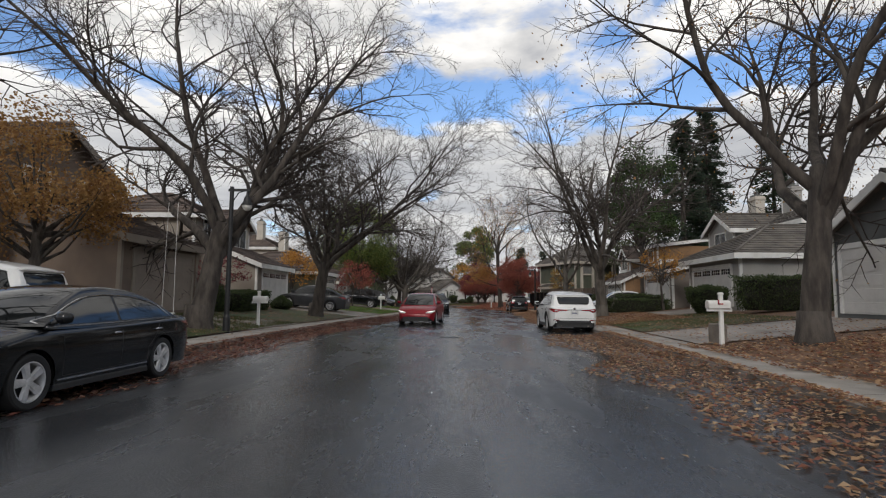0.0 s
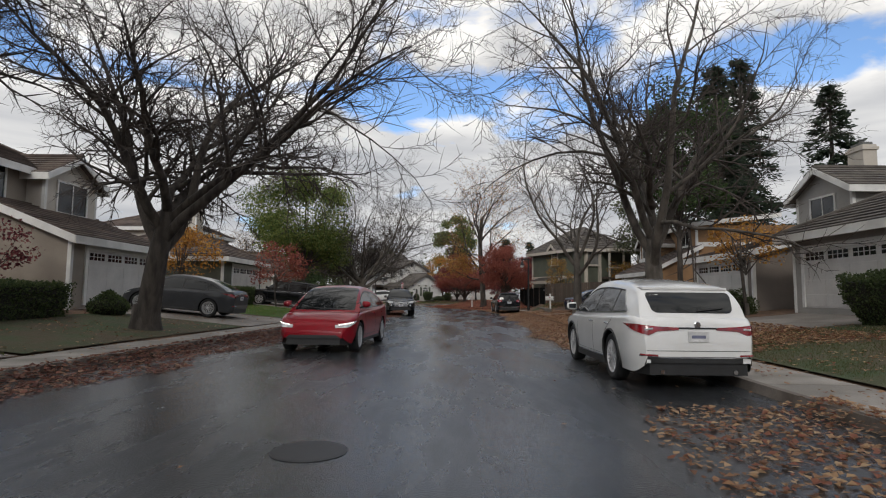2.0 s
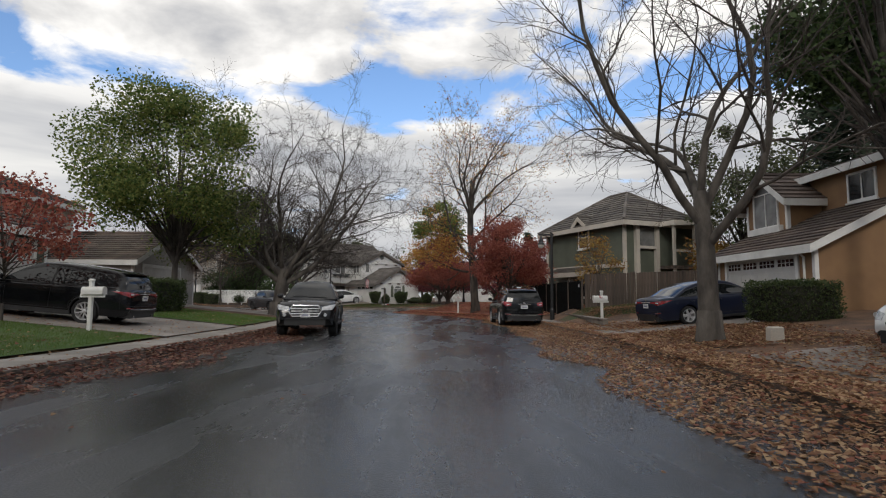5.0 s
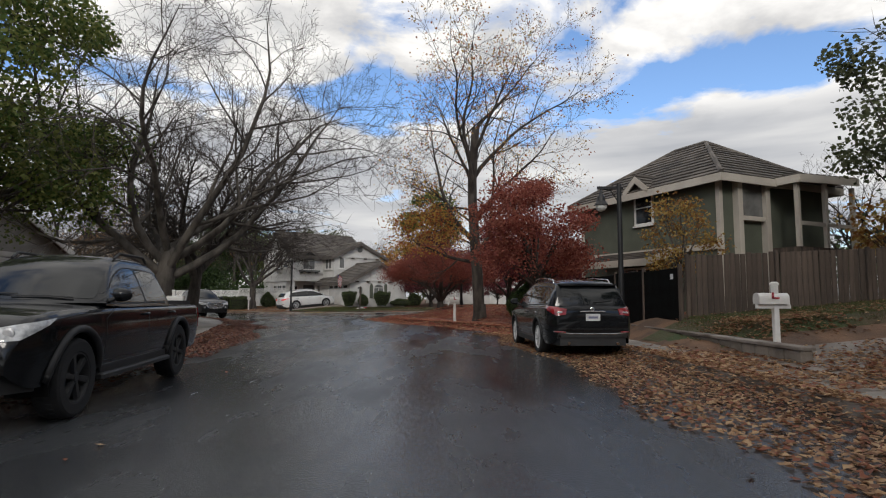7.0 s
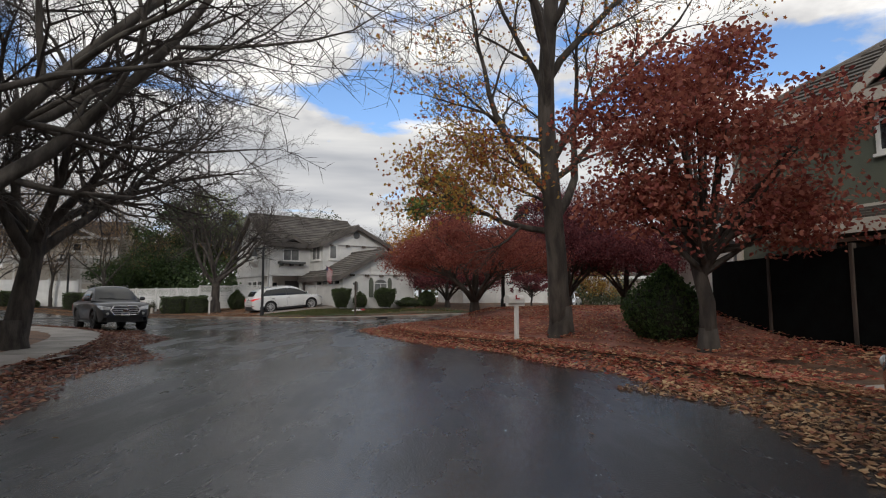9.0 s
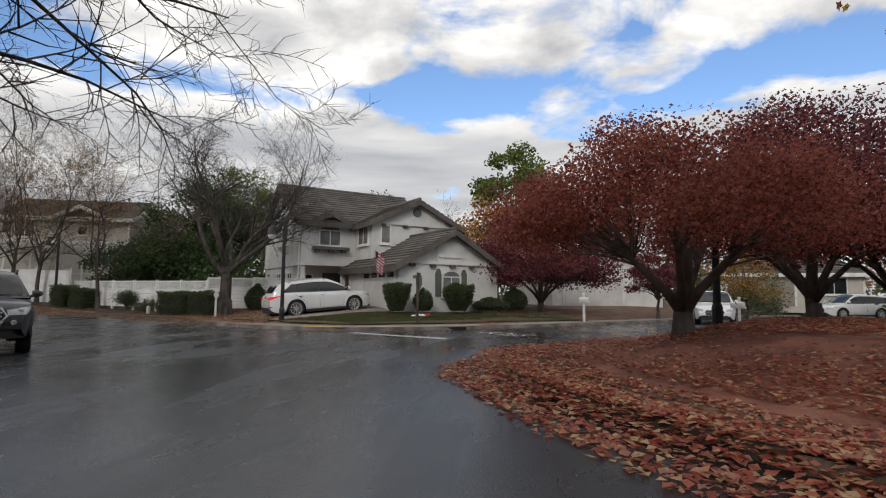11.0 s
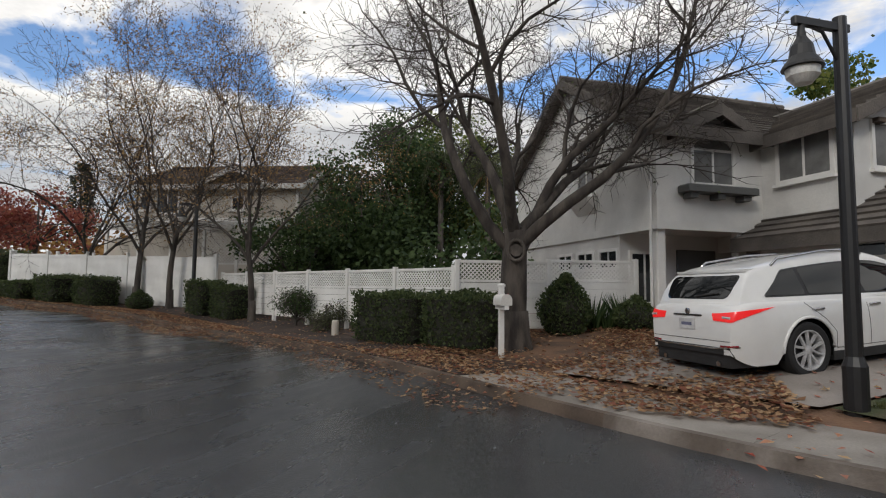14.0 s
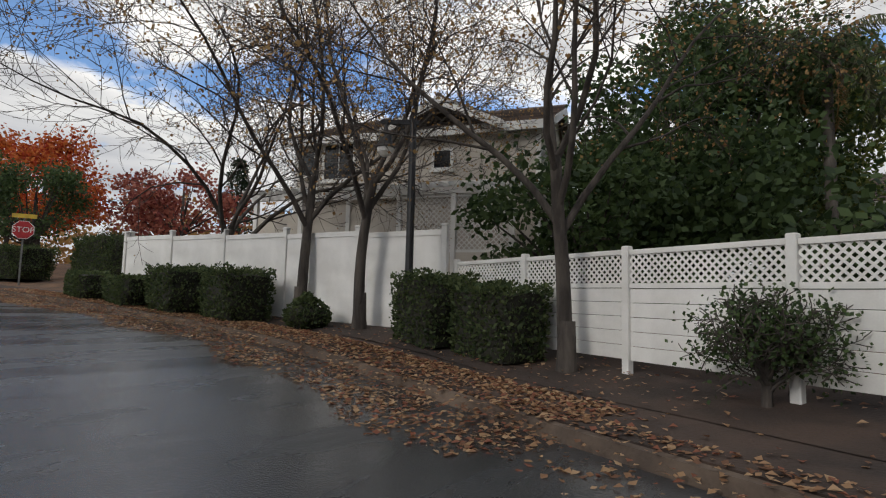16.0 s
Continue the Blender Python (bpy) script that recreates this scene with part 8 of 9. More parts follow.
leafy(19.6, 63.4, 9.6, 3.2, "l_olive", "olive-leaved tree behind the plank fence", 8000, 0.19, 2.6, seed=20)
leafy(12.3, 65.9, 4.7, 1.5, "l_yellow", "yellow-green shrubby tree behind a fence", 2600, 0.11, 1.6, seed=23, trunk_r=0.06)
leafy(17.4, 62.6, 3.0, 1.2, "l_yellow", "yellow-leaved shrub behind a plank fence", 1500, 0.15, 1.4, seed=24, trunk_r=0.06)
leafy(-23.6, 114.6, 10.5, 4.0, "l_dark", "dense dark green tree behind the lattice fence", 24000, 0.19, 1.0, seed=25, clumps=60)
leafy(-22.0, 119.5, 13.0, 4.0, "l_green", "tall green tree behind the lattice fence", 20000, 0.20, 3.0, seed=26, clumps=44)
palm(-20.3, 113.4, 7.2, "slender feather palm behind the lattice fence", 1)
palm(-18.0, 114.2, 6.8, "feather palm with dry fronds behind the lattice fence", 2)
leafy(-25.4, 108.4, 4.0, 2.9, "l_dark", "dark glossy evergreen bush behind the low fence", 7000, 0.18, 0.6, seed=27, clumps=34)
leafy(-24.0, 112.0, 7.6, 3.6, "l_dark", "dark evergreen tree behind the low fence", 9000, 0.22, 1.2, seed=28, clumps=36)
leafy(-11.5, 121.0, 10.0, 3.6, "l_olive", "pale green tree behind the white house", 7000, 0.24, 3.4, seed=29)
leafy(-61.0, 110.5, 8.5, 4.0, "l_scarlet", "bright scarlet maple far down the street", 7000, 0.26, 2.0, seed=33)
leafy(-69.0, 111.5, 9.5, 4.6, "l_scarlet", "bright scarlet maple far down the street", 8000, 0.28, 2.0, seed=34)
leafy(-50.0, 113.0, 6.5, 3.2, "l_red", "dull red tree behind the white fence", 5000, 0.24, 2.0, seed=35)
leafy(-19.0, 76.5, 3.4, 1.6, "l_orange", "yellow-orange shrub in front of a pale house", 1800, 0.16, 0.8, seed=36, trunk_r=0.06)
leafy(-27.0, 72.0, 8.0, 4.0, "l_rust", "russet tree behind the houses", 6000, 0.24, 2.4, seed=37)
conifer(30, 66, 24, 4.6, "tall dark redwood behind the houses", 1, 16000)
conifer(25.5, 62, 21, 4.2, "tall dark redwood behind the houses", 2, 14000)
conifer(35, 61, 19, 4.0, "tall dark conifer behind the houses", 3, 9000)
conifer(33, 73, 20, 4.4, "tall dark conifer behind the houses", 4, 9000)
conifer(-75, 135, 14, 3.0, "dark conifer on the skyline", 5, 4000)
conifer(14, 130, 13, 3.0, "dark conifer on the skyline", 6, 4000)
conifer(19, 127, 12, 2.8, "dark conifer on the skyline", 7, 4000)
conifer(33, 128, 13, 3.2, "dark conifer on the skyline", 8, 4000)
leafy(26.0, 104.0, 6.5, 3.4, "l_rust", "russet tree in a side street garden", 9000, 0.16, 1.8, seed=45)
leafy(17.5, 108.8, 4.6, 2.2, "l_yellow", "small yellow tree before a far house", 5000, 0.13, 1.5, seed=46, trunk_r=0.08)

# ---- hedges and shrubs ----
hedge(-11.0, 29.6, 5.0, 1.3, 1.0, 92, "dark clipped hedge beside a driveway")
hedge(-10.4, 33.9, 1.2, 1.2, 0.8, 0, "small round clipped bush by a garage", "loose")
hedge(-11.3, 40.9, 1.0, 1.0, 0.7, 0, "small round clipped bush by a garage", "loose")
hedge(-10.9, 47.6, 2.2, 1.3, 1.0, 90, "clipped hedge beside a green wall")
hedge(-11.5, 25.6, 2.0, 1.4, 1.2, 90, "dark clipped hedge by a garage")
hedge(-9.6, 58.0, 4.0, 1.4, 1.3, 90, "clipped green hedge across a lawn")
hedge(13.9, 29.2, 1.9, 1.6, 1.35, 0, "round clipped bush by the garage corner", "bowl")
hedge(17.0, 26.4, 5.6, 1.5, 1.5, 0, "long dark clipped hedge against a wall")
hedge(18.6, 27.3, 3.2, 1.2, 1.9, 0, "loose dark hedge behind a clipped one", "loose")
hedge(12.8, 37.9, 4.6, 1.1, 0.85, 0, "low dark hedge between two driveways")
hedge(13.4, 39.2, 3.0, 1.2, 1.1, 0, "dark hedge beside a driveway")
hedge(14.2, 51.0, 2.6, 1.2, 1.15, 0, "dark clipped hedge beside a parked car")
hedge(7.75, 71.6, 1.7, 2.0, 1.5, 0, "dark loose shrub on the verge", "loose", "l_dark")
LOCAL = lambda x, y: tuple((CORNER @ Vector((x, y, 0))).xy)  # noqa: E731
for q, (lx, ly), s, hh, kind_ in (("bowl-shaped clipped bush by the garage", (-0.5, -0.75), 1.15, 1.22, "bowl"), ("bowl-shaped clipped bush under the arched window", (2.75, -1.05), 1.4, 1.2, "bowl"), ("small clipped bush between two larger ones", (0.95, -0.7), 0.85, 1.0, "loose"), ("low loose shrub by the white wall", (4.9, -0.8), 1.8, 0.6, "loose"), ("clipped bush at the corner of the wall", (6.9, -0.3), 1.3, 1.1, "loose")):
    hedge(*LOCAL(lx, ly), s, s * 0.9, hh, TURN_C, q, kind_, z=0.62)
hedge(-14.3, 98.35, 2.0, 1.1, 1.10, 152, "clipped dark hedge in front of the lattice fence", "box", "l_hedge", 520)
hedge(-16.45, 99.35, 2.5, 1.1, 1.14, 152, "clipped dark hedge in front of the lattice fence", "box", "l_hedge", 520)
hedge(-12.35, 100.1, 1.15, 1.1, 1.35, 20, "rounded bush beside the white fence", "loose")
hedge(-25.4, 103.9, 1.7, 1.0, 1.15, 155, "clipped square hedge block in the mulch bed", density=520)
hedge(-27.0, 104.3, 1.6, 1.1, 1.25, 155, "clipped square hedge block in the mulch bed", density=520)
hedge(-30.3, 104.2, 0.9, 0.9, 0.7, 0, "small round bush between tree trunks", "loose")
hedge(-32.7, 104.1, 1.9, 1.2, 1.15, 165, "clipped hedge block beside the kerb", density=520)
hedge(-34.9, 104.0, 1.9, 1.2, 1.1, 165, "clipped hedge block beside the kerb", density=520)
hedge(-37.4, 103.95, 2.4, 0.8, 0.75, 165, "low clipped hedge beside the kerb")
hedge(-40.2, 104.1, 2.6, 0.8, 0.75, 165, "low clipped hedge beside the kerb")
hedge(-43.6, 106.6, 4.2, 1.8, 1.8, 175, "tall dark hedge past the white fence")
plant(tree_meshes(51, dict(ROUND, kids=(11, 9, 7)), 1.40, 0.38, 0.045, leaf="l_dark", count=3800, size=0.055, spread=0.09), -21.4, 102.35, 0, "open twiggy shrub in the mulch bed", "shrub", "shrub")
plant(tree_meshes(52, dict(ROUND, kids=(9, 8, 6)), 1.0, 0.22, 0.03, leaf="l_olive", count=2200, size=0.05, spread=0.10), -19.6, 101.3, 0, "low grey-green shrub in the mulch bed", "shrub", "shrub")

# ---- mailboxes, lamps, signs ----
def mailbox(x, y, turn, label="white wooden mailbox on a square post"):
    """A post with an arm and a round-topped box; its door looks along +x before the turn."""
    ob = thing("mailbox", label, "mailbox", Matrix.Translation((x, y, land(x, y))) @ Matrix.Rotation(radians(turn), 4, "Z"), "mailboxes along the street")
    post = part("post", G().bevel_box(-0.05, -0.05, -0.2, 0.05, 0.05, 1.36, 0.01).bevel_box(-0.07, -0.07, 1.36, 0.07, 0.07, 1.42, 0.03), M["white"], ob)
    part("arm", G().bevel_box(-0.28, -0.045, 0.92, 0.36, 0.045, 1.0, 0.01), M["white"], ob)
    n, r = 8, 0.10
    arc = [(r, 0.0), *[(r * math.cos(math.pi * i / n), 0.11 + r * math.sin(math.pi * i / n)) for i in range(n + 1)], (-r, 0.0)]
    part("box", G().extrude([(-0.22, yy, 1.0 + zz) for yy, zz in arc], (0.56, 0, 0)), M["white"], ob)
    part("door", G().extrude([(0.345, yy * 1.05, 1.0 + zz * 1.02) for yy, zz in arc], (0.015, 0, 0)), M["garage"], ob)
    part("flag", G().box(-0.02, 0.102, 1.10, 0.12, 0.112, 1.13).box(0.08, 0.102, 1.10, 0.12, 0.112, 1.22), M["flag_red"], ob)
    return ob


for x, y, t in ((-7.1, 21.4, 0), (7.95, 14.4, 180), (-6.4, 48.6, 0), (9.35, 39.4, 180), (9.75, 56.5, 180), (4.5, 73.55, 215), (-5.75, 66.0, 0), (-13.2, 97.15, -60), (5.05, 98.4, -50), (11.4, 96.0, 130)):
    mailbox(x, y, t)
box = solid("utility_box", G().bevel_box(-0.2, -0.15, -0.1, 0.2, 0.15, 0.55, 0.03), M["stone"], "small beige utility box beside the mailbox", "utility box", m=Matrix.Translation((8.2, 15.2, land(8.2, 15.2))))
solid("utility_box", G().bevel_box(-0.16, -0.12, -0.1, 0.16, 0.12, 0.38, 0.03), M["cream"], "small pale utility pedestal on leaf litter", "utility box", m=Matrix.Translation((10.6, 46.2, land(10.6, 46.2))))
solid("utility_box", G().lathe([(0.1, -0.1), (0.1, 0.4), (0.08, 0.45)], 12), M["cream"], "short pale utility pedestal in the mulch bed", "utility box", m=Matrix.Translation((-18.7, 100.3, land(-18.7, 100.3))))


def street_lamp(x, y, turn, high=4.7, label="black street lamp post with a hanging bell lantern"):
    ob = thing("street_lamp", label, "street lamp", Matrix.Translation((x, y, land(x, y))) @ Matrix.Rotation(radians(turn), 4, "Z"), "street lamps")
    part("pole", G().lathe([(0.12, -0.2), (0.12, 0.5), (0.085, 0.6), (0.07, high)], 12), M["black"], ob)
    part("arm", G().bevel_box(-0.12, -0.035, high - 0.16, 0.66, 0.035, high - 0.07, 0.01).tube([(0.05, 0, high - 0.5), (0.25, 0, high - 0.2), (0.5, 0, high - 0.14)], 0.02, 6), M["black"], ob)
    part("lantern", G().lathe([(0.03, high - 0.16), (0.05, high - 0.3), (0.11, high - 0.4), (0.13, high - 0.52), (0.2, high - 0.62), (0.21, high - 0.65)], 16, Matrix.Translation((0.55, 0, 0))), M["black"], ob)
    part("globe", G().lathe([(0.17, high - 0.655), (0.16, high - 0.74), (0.09, high - 0.82), (0.02, high - 0.84)], 16, Matrix.Translation((0.55, 0, 0))), M["globe"], ob, "frosted glass globe")
    return ob


street_lamp(-6.9, 18.0, 0, 5.0)
street_lamp(8.98, 62.6, 180, 4.6)
street_lamp(-8.52, 93.72, 215, 4.35)
street_lamp(-27.6, 104.3, 215, 4.5)
street_lamp(5.4, 83.4, 140, 3.9)


def letters(text, size, depth=0.004):
    cu = bpy.data.curves.new("letters", "FONT")
    cu.body, cu.size, cu.extrude, cu.align_x, cu.align_y = text, size, depth, "CENTER", "CENTER"
    ob = bpy.data.objects.new("letters", cu)
    scene.collection.objects.link(ob)
    bpy.context.view_layer.update()
    me = bpy.data.meshes.new_from_object(ob.evaluated_get(bpy.context.evaluated_depsgraph_get()))
    bpy.data.objects.remove(ob)
    return me


def stop_sign(x, y, turn, label, wood=True, name_plate=False):
    """An octagon on a post, its face along -y before the turn."""
    ob = thing("stop_sign", label, "road sign", Matrix.Translation((x, y, land(x, y))) @ Matrix.Rotation(radians(turn), 4, "Z"))
    zc = 1.80 if wood else 2.15
    part("post", G().bevel_box(-0.045, -0.045, -0.2, 0.045, 0.045, 2.16, 0.01) if wood else G().bevel_box(-0.03, -0.02, -0.2, 0.03, 0.02, 2.7, 0.005), M["dark_wood" if wood else "sign_back"], ob)
    octa = [(0.38 * math.cos(radians(22.5 + 45 * i)), 0.38 * math.sin(radians(22.5 + 45 * i))) for i in range(8)]
    plate_ = part("plate", G().extrude([(px, -0.056, zc + pz) for px, pz in octa], (0, 0.006, 0)), M["sign_back"], ob)
    part("border", G().extrude([(px * 0.995, -0.0575, zc + pz * 0.995) for px, pz in octa], (0, 0.001, 0)), M["flag_white"], plate_)
    part("face", G().extrude([(px * 0.94, -0.059, zc + pz * 0.94) for px, pz in octa], (0, 0.001, 0)), M["sign_red"], plate_)
    me = letters("STOP", 0.30)
    me.materials.append(M["flag_white"])
    part("lettering", me, None, plate_, m=Matrix.Translation((0, -0.062, zc)) @ Matrix.Rotation(radians(90), 4, "X"))
    if name_plate:
        part("name_plate", G().box(-0.4, -0.02, 2.62, 0.4, 0.0, 2.78), M["yellow"], ob)
    return ob


stop_sign(-2.65, 93.6, 118, "stop sign on a wooden post seen from behind")
stop_sign(-46.4, 104.5, 62, "red stop sign below a small yellow street plate", False, True)

flag = thing("flag", "striped red and white flag on a slanted pole", "flag", CORNER @ Matrix.Translation((-0.02, 0.9, 2.75)))
part("pole", G().tube([(0, 0, 0), (-1.05, -0.35, 0.75)], 0.014, 6), M["dark_wood"], flag)
for i in range(13):
    rows_ = []
    for k in range(9):
        u = k / 8
        x = -0.45 - 0.55 * (1 - u) * (1 - i / 13 * 0.3) - 0.02 * math.sin(k + i)
        rows_.append((x - 0.03 * i * 0.3, -0.18 - 0.17 * (1 - u) + 0.025 * math.sin(k * 1.3), 0.70 - (1 - u) * -0.02 - i * 0.075 - 0.25 * u))
    q = G()
    for (xa, ya, za), (xb, yb, zb) in zip(rows_, rows_[1:]):
        q.add([(xa, ya, za), (xb, yb, zb), (xb - 0.004, yb, zb - 0.075), (xa - 0.004, ya, za - 0.075)], [(0, 1, 2, 3)])
    part("stripe", q.mesh("stripe", M["flag_red" if i % 2 == 0 else "flag_white"]), None, flag)
part("canton", G().extrude([(-1.0, -0.37, 0.72), (-0.86, -0.32, 0.67), (-0.87, -0.32, 0.36), (-1.01, -0.37, 0.42)], (0, -0.006, 0)), M["flag_blue"], flag)

# ---- road markings ----
def flat(name, poly, z, material, label):
    q = G()
    q.extrude([(px, py, z) for px, py in poly], (0, 0, 0.003))
    return solid(name, q, material, label, "road marking", kind="structure")


flat("stop_line", [(-4.6, 89.72), (-4.4, 90.02), (-0.9, 87.98), (-1.1, 87.68)], 0.004, M["roadpaint"], "worn white stop line across the side street mouth")
me = letters("STOP", 1.2, 0.0)
me.materials.append(M["roadpaint"])
tagged(new("road_lettering", me), "worn white STOP lettering on the asphalt", "road marking", kind="structure").matrix_world = Matrix.Translation((1.0, 90.6, 0.006)) @ Matrix.Rotation(radians(132), 4, "Z") @ Matrix.Diagonal((0.75, 1.3, 1, 1))
flat("kerb_paint", [(-6.7, 90.84), (-6.7, 91.2), (-5.1, 91.02), (-5.1, 90.68)], 0.138, M["yellow"], "yellow painted kerb ramp at the corner")
drain = part("drain", G().box(-0.5, -0.02, -0.02, 0.5, 0.03, 0.10), M["black"], kerb_root, m=Matrix.Translation((-1.0, 92.72, 0.0)) @ Matrix.Rotation(radians(31), 4, "Z"))
hedge(-49.5, 105.0, 5.0, 1.6, 1.3, 190, "dark hedge past the stop sign")
hedge(-57.0, 104.0, 8.0, 2.0, 1.8, 195, "long dark hedge far down the street", density=200, size=0.1)
leafy(-54.0, 107.5, 5.5, 2.8, "l_dark", "dark green tree past the stop sign", 6000, 0.18, 1.2, seed=41)


# ---- small things round the corner house ----
scar = [(0.17 * math.cos(2 * math.pi * i / 14), 0.0, 0.21 * math.sin(2 * math.pi * i / 14)) for i in range(15)]
solid("pruning_scar", G().tube(scar, 0.035, 7).lathe([(0.13, -0.05), (0.13, 0.0)], 12, Matrix.Rotation(radians(90), 4, "X")), M["bark_pale"], "pale healed ring where a limb was cut off", "tree scar", m=Matrix.Translation((-13.02, 97.68, 2.28)) @ Matrix.Rotation(radians(25), 4, "Z"))


def crumpled(x, y, long, wide, high, colour, label, seed):
    """Cloth lying in a heap."""
    n, m = 18, 10
    q = G()
    for j in range(m + 1):
        for i in range(n + 1):
            u, v = i / n * 2 - 1, j / m * 2 - 1
            k = max(0, 1 - u * u - v * v * 0.9) ** 0.5
            s = noise.noise((u * 3, v * 3, seed)) * 0.6 + noise.noise((u * 8, v * 8, seed)) * 0.3
            q.v.append((u * long / 2 * (1 + 0.2 * s), v * wide / 2 * (1 + 0.2 * s), high * k * (0.6 + s) + 0.01))
    q.f = [(j * (n + 1) + i, j * (n + 1) + i + 1, (j + 1) * (n + 1) + i + 1, (j + 1) * (n + 1) + i) for j in range(m) for i in range(n)]
    return solid("deflated_decoration", q, M[colour], label, "decoration", smooth=True, m=Matrix.Translation((x, y, land(x, y) + 0.04)) @ Matrix.Rotation(radians(30), 4, "Z"))


crumpled(-9.55, 100.35, 1.0, 0.5, 0.16, "flag_red", "deflated red yard decoration lying by the porch", 1)
crumpled(-8.75, 100.75, 0.8, 0.5, 0.2, "flag_red", "deflated red yard decoration lying by the porch", 2)
crumpled(-9.1, 100.45, 0.5, 0.4, 0.16, "flag_white", "deflated white yard decoration lying by the porch", 3)
crumpled(*LOCAL(0.25, -1.55), 0.75, 0.4, 0.14, "flag_white", "crumpled white cloth decoration on the lawn", 4)
crumpled(*LOCAL(0.75, -1.45), 0.35, 0.3, 0.16, "flag_red", "small crumpled red cloth on the lawn", 5)


def tuft(x, y, high, label, seed):
    """A clump of stiff upright blades."""
    random.seed(seed)
    q = G()
    for _ in range(90):
        a, r = rnd(0, 6.28), rnd(0, 0.14)
        p = Vector((math.cos(a) * r, math.sin(a) * r, -0.05))
        d = Vector((math.cos(a) * rnd(0.1, 0.5), math.sin(a) * rnd(0.1, 0.5), 1)).normalized() * high * rnd(0.6, 1.1)
        w = Vector((-math.sin(a), math.cos(a), 0)) * 0.012
        q.add([p - w, p + w, p + d * 0.6 + w, p + d + Vector((math.cos(a), math.sin(a), 0)) * 0.06, p + d * 0.6 - w], [(0, 1, 2, 3, 4)])
    ob = tagged(new("ornamental_grass", q.mesh("ornamental_grass", M["l_dark"])), label, "plant")
    ob.matrix_basis = Matrix.Translation((x, y, land(x, y)))
    return ob


tuft(-11.75, 100.5, 0.95, "tuft of stiff dark grass before the white gate", 1)
tuft(-11.05, 100.95, 0.9, "tuft of stiff dark grass beside the white wall", 2)
tuft(-11.4, 100.65, 0.6, "low tuft of dark grass before the white gate", 3)
hedge(-10.75, 100.45, 0.95, 0.8, 0.75, 20, "dark rounded shrub by the porch window", "loose")
swing = thing("tree_swing", "white rope swing hanging over the front lawn", "swing", Matrix.Translation((-8.7, 17.5, land(-8.7, 17.5))))
part("seat", G().bevel_box(-0.24, -0.09, 0.45, 0.24, 0.09, 0.49, 0.01), M["white"], swing, "white plank seat")
for q in (-0.2, 0.2):
    part("rope", G().tube([(q, 0, 0.3), (q + 0.01, 0, 0.49), (q * 0.9, 0.02, 2.0), (q * 0.8, 0.05, 4.2)], 0.009, 6), M["flag_white"], swing)
solid("manhole_cover", G().lathe([(0.34, 0.0), (0.34, 0.006), (0.30, 0.008)], 24), M["black"], "dark round iron manhole cover in the asphalt", "manhole cover", m=Matrix.Translation((0.65, 18.90, 0.0)))


# ---- fallen leaves and far woods ----

def scatter(name, region, count, material, label, size=0.11, near=None, keep=None, seed=0):
    """Single leaves lying on the ground: region (x0, y0, x1, y1); near: range of metres from the kerb, with a fade."""
    r = np.random.default_rng(seed)
    P = np.c_[r.uniform(region[0], region[2], count), r.uniform(region[1], region[3], count)]
    d = edge_quick(P)
    ok = np.ones(len(P), bool)
    if near:
        lo, soft, hi = near
        ok &= (d < hi) & (r.random(len(P)) < np.clip((d - lo) / soft, 0, 1))
    patch = np.array([noise.noise((x * 0.45, y * 0.45, seed)) for x, y in P])
    ok &= r.random(len(P)) < np.clip(0.62 + patch * 1.3, 0.06, 1)
    P, d = P[ok], d[ok]
    return lay_leaves(name, P, material, label, size, r)


def drift(line, y0, y1, d0, d1, count, material, label, size, seed, x_lo=-99, x_hi=99):
    """Leaves blown into a band beside the kerb, thick at the kerb and thinning into the road (d0 below zero)."""
    r = np.random.default_rng(seed)
    P = np.array([p for p in even(line, 0.1) if y0 < p[1] < y1 and x_lo < p[0] < x_hi])
    T = np.gradient(P, axis=0)
    T /= np.hypot(*T.T)[:, None]
    k = r.integers(0, len(P), count)
    wob = np.array([noise.noise((P[i, 0] * 0.35, P[i, 1] * 0.35, seed)) for i in range(0, len(P))])
    u = r.random(count) ** 1.7
    d = d1 + (d0 * (1 + 0.55 * wob[k]) - d1) * u
    Q = P[k] + np.c_[-T[k, 1], T[k, 0]] * d[:, None] + r.normal(0, 0.04, (count, 2))
    lay_leaves("fallen_leaves", Q, material, label, size, r)


